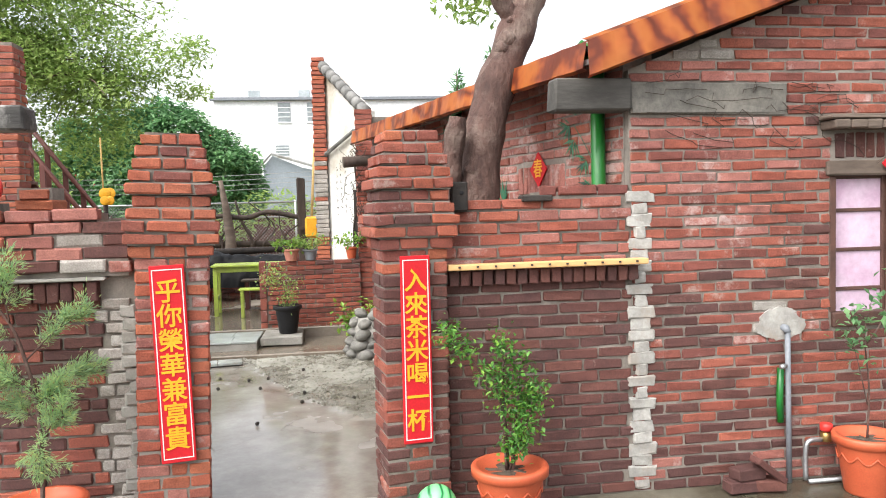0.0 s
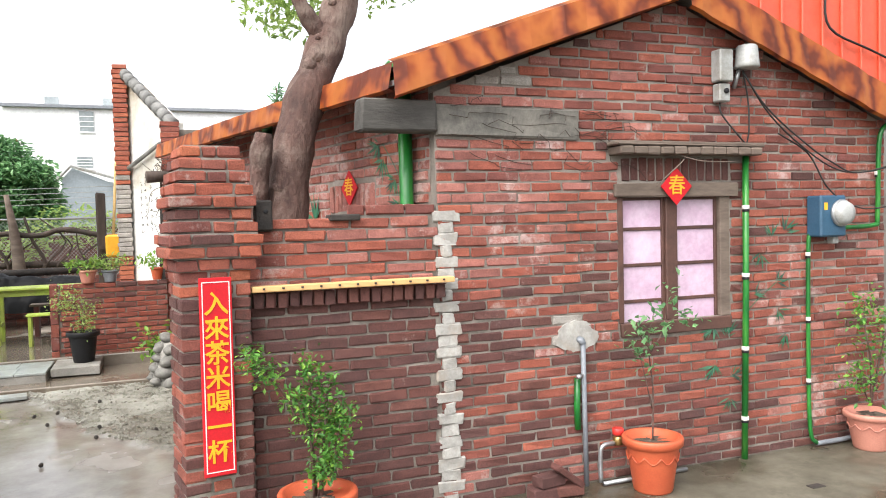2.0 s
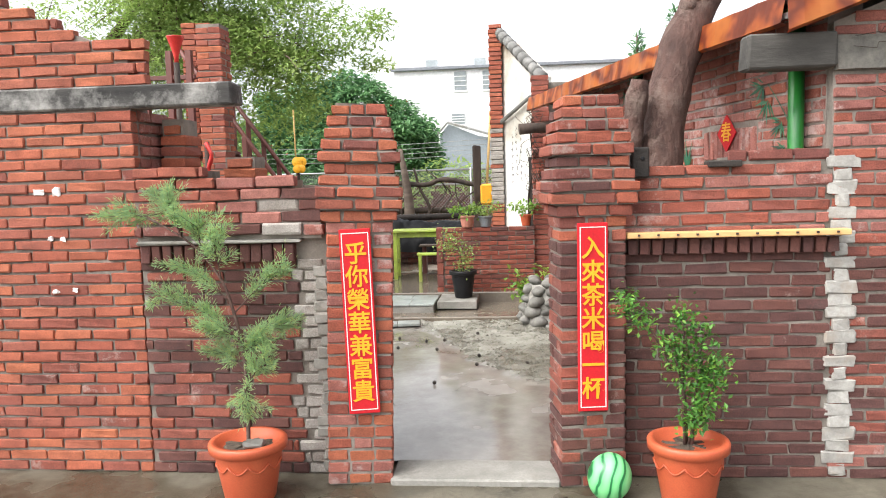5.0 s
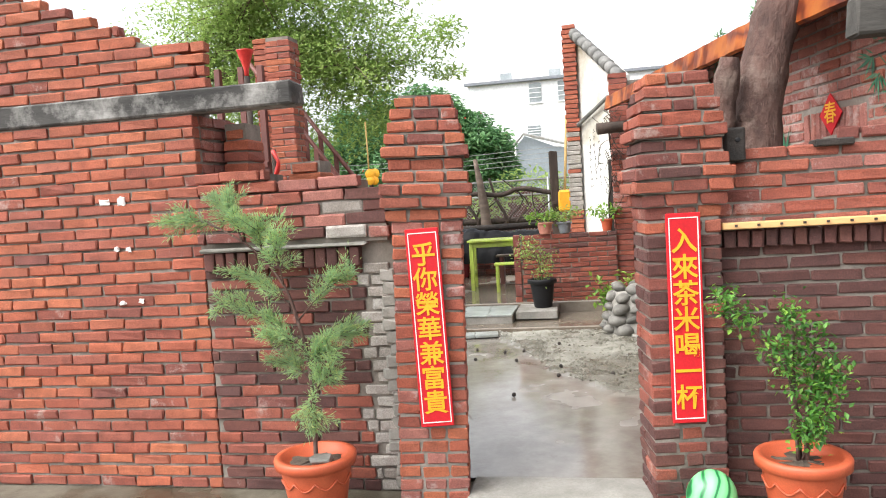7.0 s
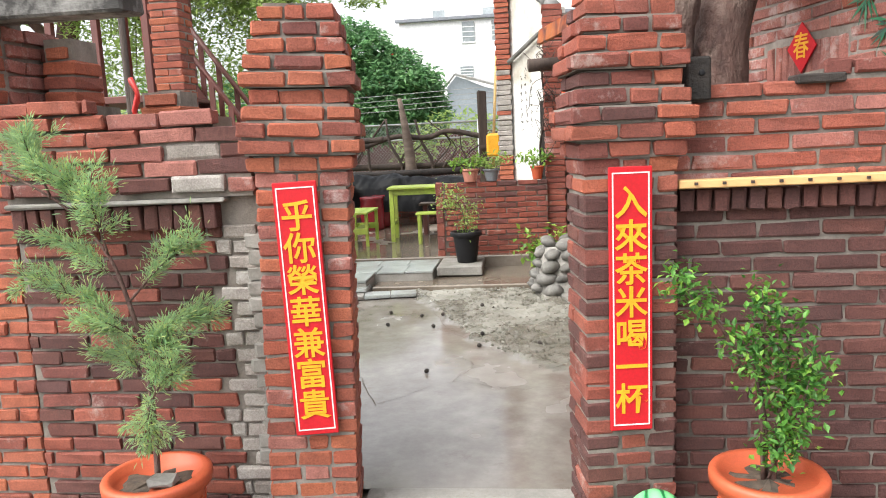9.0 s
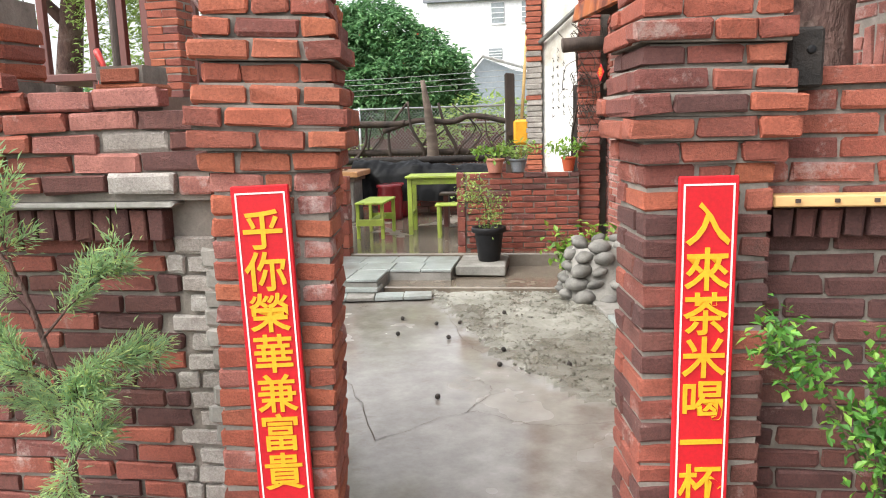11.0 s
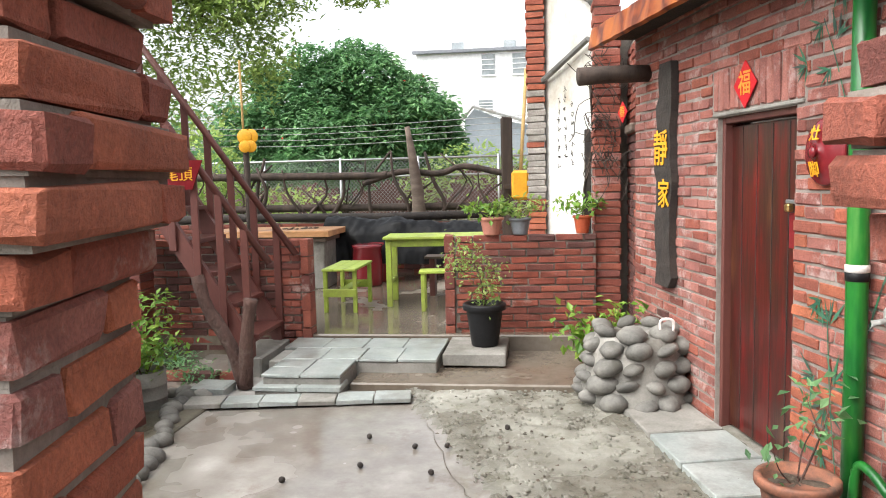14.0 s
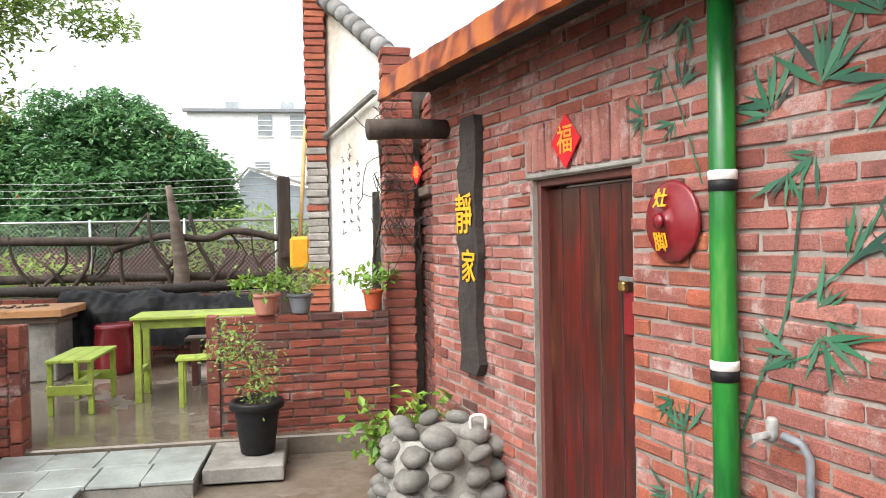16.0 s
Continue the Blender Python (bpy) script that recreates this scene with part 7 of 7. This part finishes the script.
chain_fence()
pst = thing("post", "dark weathered timber post at the garden edge", "post")
box_ob("timber", -.27, -.15, 8.14, 8.26, .2, 2.2, DARKWOOD, pst, .012, rough=.008)
yb = thing("yellow_box", "yellow plastic letter box beside the ruined gable", "box", pose(-.055, 8.0, 1.43))
box_ob("body", -.1, .1, -.06, .06, -.17, .16, YELLOW, yb, .03)
box_ob("arm", -.2, .16, .06, .1, -.05, 0, DARKWOOD, yb, .004)
bpole = thing("bamboo_pole", "slanting dry bamboo pole leaning by the post", "pole")
tube_ob("cane", [(-.12, 8.3, .2), (-.06, 8.3, 1.6), (.02, 8.3, 2.75)], .022, BAMBOO, bpole, 8)
bt = thing("butterfly_stake", "yellow butterfly ornament on a dark garden stake", "ornament", pose(-2.65, 6.5, 1.93))
for s in (-1, 1):
    lathe_ob("wing", [(.07, 0), (.075, .003), (.07, .006), (.01, .007)], YELLOW, bt, 14, pose(s * .03 + .02, -.012 + s * .004, .045, 90, 0, 0))
    lathe_ob("wing", [(.055, 0), (.06, .003), (.055, .006), (.01, .007)], YELLOW, bt, 14, pose(s * .03 + .02, -.022 + s * .004, -.05, 90, 0, 0))
tube_ob("stake", [(-.02, .03, -1.72), (-.02, .03, .12)], .03, DARKWOOD, bt, 7, .05)
tube_ob("cane", [(-.04, .04, -.2), (-.05, .04, .78)], .012, BAMBOO, bt, 6)
fu = thing("red_funnel", "red plastic funnel upturned on a post", "funnel", pose(-2.99, 3.5, 2.98))
lathe_ob("funnel", [(.02, -.08), (.025, 0), (.04, .06), (.085, .19), (.09, .2), (.08, .195)], FUNNELRED, fu, 20)
tube_ob("post", [(0, 0, -2.95), (0, 0, -.06)], .03, DARKWOOD, fu, 7)
rb = thing("red_ribbon", "pink ribbon tied on the stair landing", "ribbon")
tube_ob("ribbon", smooth_path([(-1.9, 1.5, 1.99), (-1.85, 1.48, 1.9), (-1.88, 1.48, 1.8), (-1.86, 1.48, 1.72)], 4), .016, FUNNELRED, rb, 4, .3)
tube_ob("stake", [(-1.9, 1.52, 0), (-1.9, 1.52, 2.0)], .02, DARKWOOD, rb, 5)
vine = thing("dry_vine", "tangle of dry brown vine on the brick pier", "vine", kind="stuff")
bm = bmesh.new()
for k in range(40):
    p = Vector((.62 + random.uniform(-.05, .3), 5.86, random.uniform(1.6, 2.6)))
    pts = [p]
    for j in range(5):
        p = p + Vector((random.uniform(-.1, .08), random.uniform(-.06, .03), random.uniform(-.16, .14)))
        pts.append(p)
    add_tube(bm, smooth_path(pts, 2), .004, 3)
add_tube(bm, smooth_path([(.58, 6.5, 1.0), (.57, 6.4, 1.4), (.63, 6.2, 1.8), (.6, 5.95, 2.3)], 4), .014, 5, .1)
mesh_ob("stem", bm, DARKWOOD, vine)

# ---- beyond ----
def white_building():
    b = thing("white_building", "tall white rendered building with dark windows", "building")
    bm = bmesh.new()
    add_box(bm, -7.1, 8, 44, 52, 0, 8.7)
    mesh_ob("wall", bm, WHITEWALL, b)
    bm = bmesh.new()
    f = [bm.verts.new(v) for v in ((-9.4, 46, 0), (9, 46, 0), (9, 46, 9.4), (-2.86, 46, 10.7), (-9.4, 46, 9.5))]
    bm.faces.new(f)
    e = bmesh.ops.extrude_face_region(bm, geom=list(bm.faces))
    bmesh.ops.translate(bm, vec=(0, 8, 0), verts=[v for v in e["geom"] if isinstance(v, bmesh.types.BMVert)])
    mesh_ob("wall", bm, WHITEWALL, b)
    box_ob("eave", -7.3, 8, 43.7, 44, 8.55, 8.75, PVCGREY, b, .02)
    for x, z, w, h in ((-2.88, 7.25, .75, 1.15), (-1.1, 7.25, .75, 1.15), (-3.06, 5.15, .8, .65), (-4.6, 5.1, .0, .0)):
        if w:
            box_ob("window", x - w / 2, x + w / 2, 43.93, 44.02, z, z + h, GLASSFAR, b, 0)
            box_ob("window_frame", x - w / 2 - .08, x + w / 2 + .08, 43.9, 44.01, z - .09, z - .01, WHITEWALL, b, 0)
            for k in range(1, 4):
                box_ob("window_bar", x - w / 2, x + w / 2, 43.9, 43.93, z + h * k / 4 - .02, z + h * k / 4 + .02, WHITEWALL, b, 0)
    for x in (-4.85, -1.7):
        box_ob("window", x - .38, x + .38, 45.93, 46.02, 8.85, 9.5, GLASSFAR, b, 0)
    g = thing("grey_cottage", "small grey-blue cottage with a pitched roof", "building")
    bm = bmesh.new()
    f = [bm.verts.new(v) for v in ((-2.9, 30, 0), (1.5, 30, 0), (1.5, 30, 3.1), (-1.2, 30, 3.6), (-2.5, 30, 4.15), (-2.9, 30, 3.7))]
    bm.faces.new(f)
    e = bmesh.ops.extrude_face_region(bm, geom=list(bm.faces))
    bmesh.ops.translate(bm, vec=(0, 6, 0), verts=[v for v in e["geom"] if isinstance(v, bmesh.types.BMVert)])
    mesh_ob("wall", bm, SLATEROOF, g)
    bm = bmesh.new()
    for a, c in (((-2.55, 29.8, 4.22), (1.6, 29.8, 2.95)), ((-2.55, 29.8, 4.22), (-3.2, 29.8, 3.5))):
        add_tube(bm, [a, c], .07, 5)
    mesh_ob("eave", bm, LIGHTGREY, g)


white_building()


def red_building():
    b = thing("red_metal_building", "big building clad in ribbed red sheet metal", "building")
    bm = bmesh.new()
    for top, low, s in ((9, 3.3, 0.0), (3.3, 0, 0.2)):
        f = [bm.verts.new((x, y, low)) for x, y in ((8.4 + s, 5.3 + s), (30, 5.3 + s), (30, 16), (22, 16))]
        bm.faces.new(f)
        e = bmesh.ops.extrude_face_region(bm, geom=[q for q in bm.faces if all(v in f for v in q.verts)])
        bmesh.ops.translate(bm, vec=(0, 0, top - low), verts=[v for v in e["geom"] if isinstance(v, bmesh.types.BMVert)])
    mesh_ob("wall", bm, REDSHEET, b)
    for k in range(40):
        x = 8.5 + k * .42
        box_ob("rib", x, x + .06, 5.25, 5.30, 3.3, 9, REDSHEET, b, .012)
    tube_ob("cable", smooth_path([(10.6, 5.2, 5.2), (10.7, 5.2, 4.6), (11.6, 5.2, 4.3), (13, 5.2, 3.9)], 5), .02, CABLE, b, 5)
    w = tagged(box_ob("wall_neighbour", 6.15, 14, .9, 1.1, 0, 2.4, GREYWALL, bevel=0), "mossy grey cement wall of the neighbour", "wall", kind="structure")
    for x, y, r in ((5.75, .25, .12), (5.95, .35, .15), (5.85, .15, .1)):
        bm = bmesh.new()
        stone(bm, (x, y, .08), r, .5)
        tagged(mesh_ob("field_stone", bm, STONE, smooth=True), "grey flat stone heaped at the house corner", "stone", "field stones")


red_building()
for x, y, h in ((5.78, 30, 7.7), (7.4, 30, 8.7)):
    t = thing("conifer_tree", "dark pointed conifer top far behind the roof", "tree", pose(x, y, 0))
    tube_ob("trunk", [(0, 0, 0), (0, 0, h)], [.2, .03], BARK, t, 7)
    pts = [(random.gauss(0, .05 + .13 * (h - z)), random.gauss(0, .05 + .13 * (h - z)), z) for z in (h - 3 * random.random() ** .7 for _ in range(500))]
    leaves("needles", pts, .35, LEAF_DARK, t, spread=.4, droop=-.3, wide=.25)
for k, (z, x0, x1) in enumerate(((2.35, -8, 0), (2.25, -8, 0), (2.15, -8, 0), (2.45, -8, 0))):
    tagged(tube_ob("wire", smooth_path([(x0, 12, z + .1), ((x0 + x1) / 2, 12, z - .05), (x1, 12, z + .05)], 6), .006, LIGHTGREY, sides=4), "thin grey wire strung across the garden", "wire", "garden wires")

# ---- litter ----
def litter():
    pod = None
    spots = [(-.83, 3.63), (-.39, 3.13), (.03, 2.81), (-.78, 3.2), (-.35, 3.48), (-.03, 3.8)] + [(random.uniform(-1.4, .9), random.uniform(.7, 4.3)) for _ in range(8)]
    for x, y in spots:
        if pod is None:
            bm = bmesh.new()
            bmesh.ops.create_icosphere(bm, subdivisions=2, radius=.017)
            for v in bm.verts:
                v.co *= 1 + .2 * noise.noise(v.co * 60)
            pod = tagged(mesh_ob("seed_pod", bm, BLACKWOOD, smooth=True, m=pose(x, y, .05)), "small round black seed pod on the concrete", "seed pod", "fallen seed pods")
        else:
            copy_thing(pod, pose(x, y, .048 if x < edge_x(y) else .062, 0, 0, random.uniform(0, 360)))
    g = thing("leaf_litter", "scattered brown leaves and chips on the rough concrete", "litter", kind="stuff")
    pts = []
    while len(pts) < 260:
        x, y = random.uniform(-.8, 1.3), random.uniform(1.2, 4.6)
        if x > edge_x(y) and x < side_x(y) - .1:
            pts.append((x, y, .062 + random.uniform(-.004, .004)))
    leaves("dry_leaf", pts, .028, SOIL, g, spread=.15, wide=.6)
    h = thing("pebbles", "loose pale pebbles strewn over the rough concrete", "pebbles", kind="stuff")
    bm = bmesh.new()
    n = 0
    while n < 1300:
        x, y = random.uniform(-.8, 1.4), random.uniform(.9, 4.7)
        if x > edge_x(y) + .05 and x < side_x(y) - .4:
            r = random.uniform(.006, .02)
            s = bmesh.ops.create_icosphere(bm, subdivisions=1, radius=r, matrix=Matrix.LocRotScale((x, y, .045), Euler((random.random(), random.random(), 0)), (1, random.uniform(.6, 1), .6)))
            n += 1
    mesh_ob("pebble", bm, GRAVEL, h)


litter()
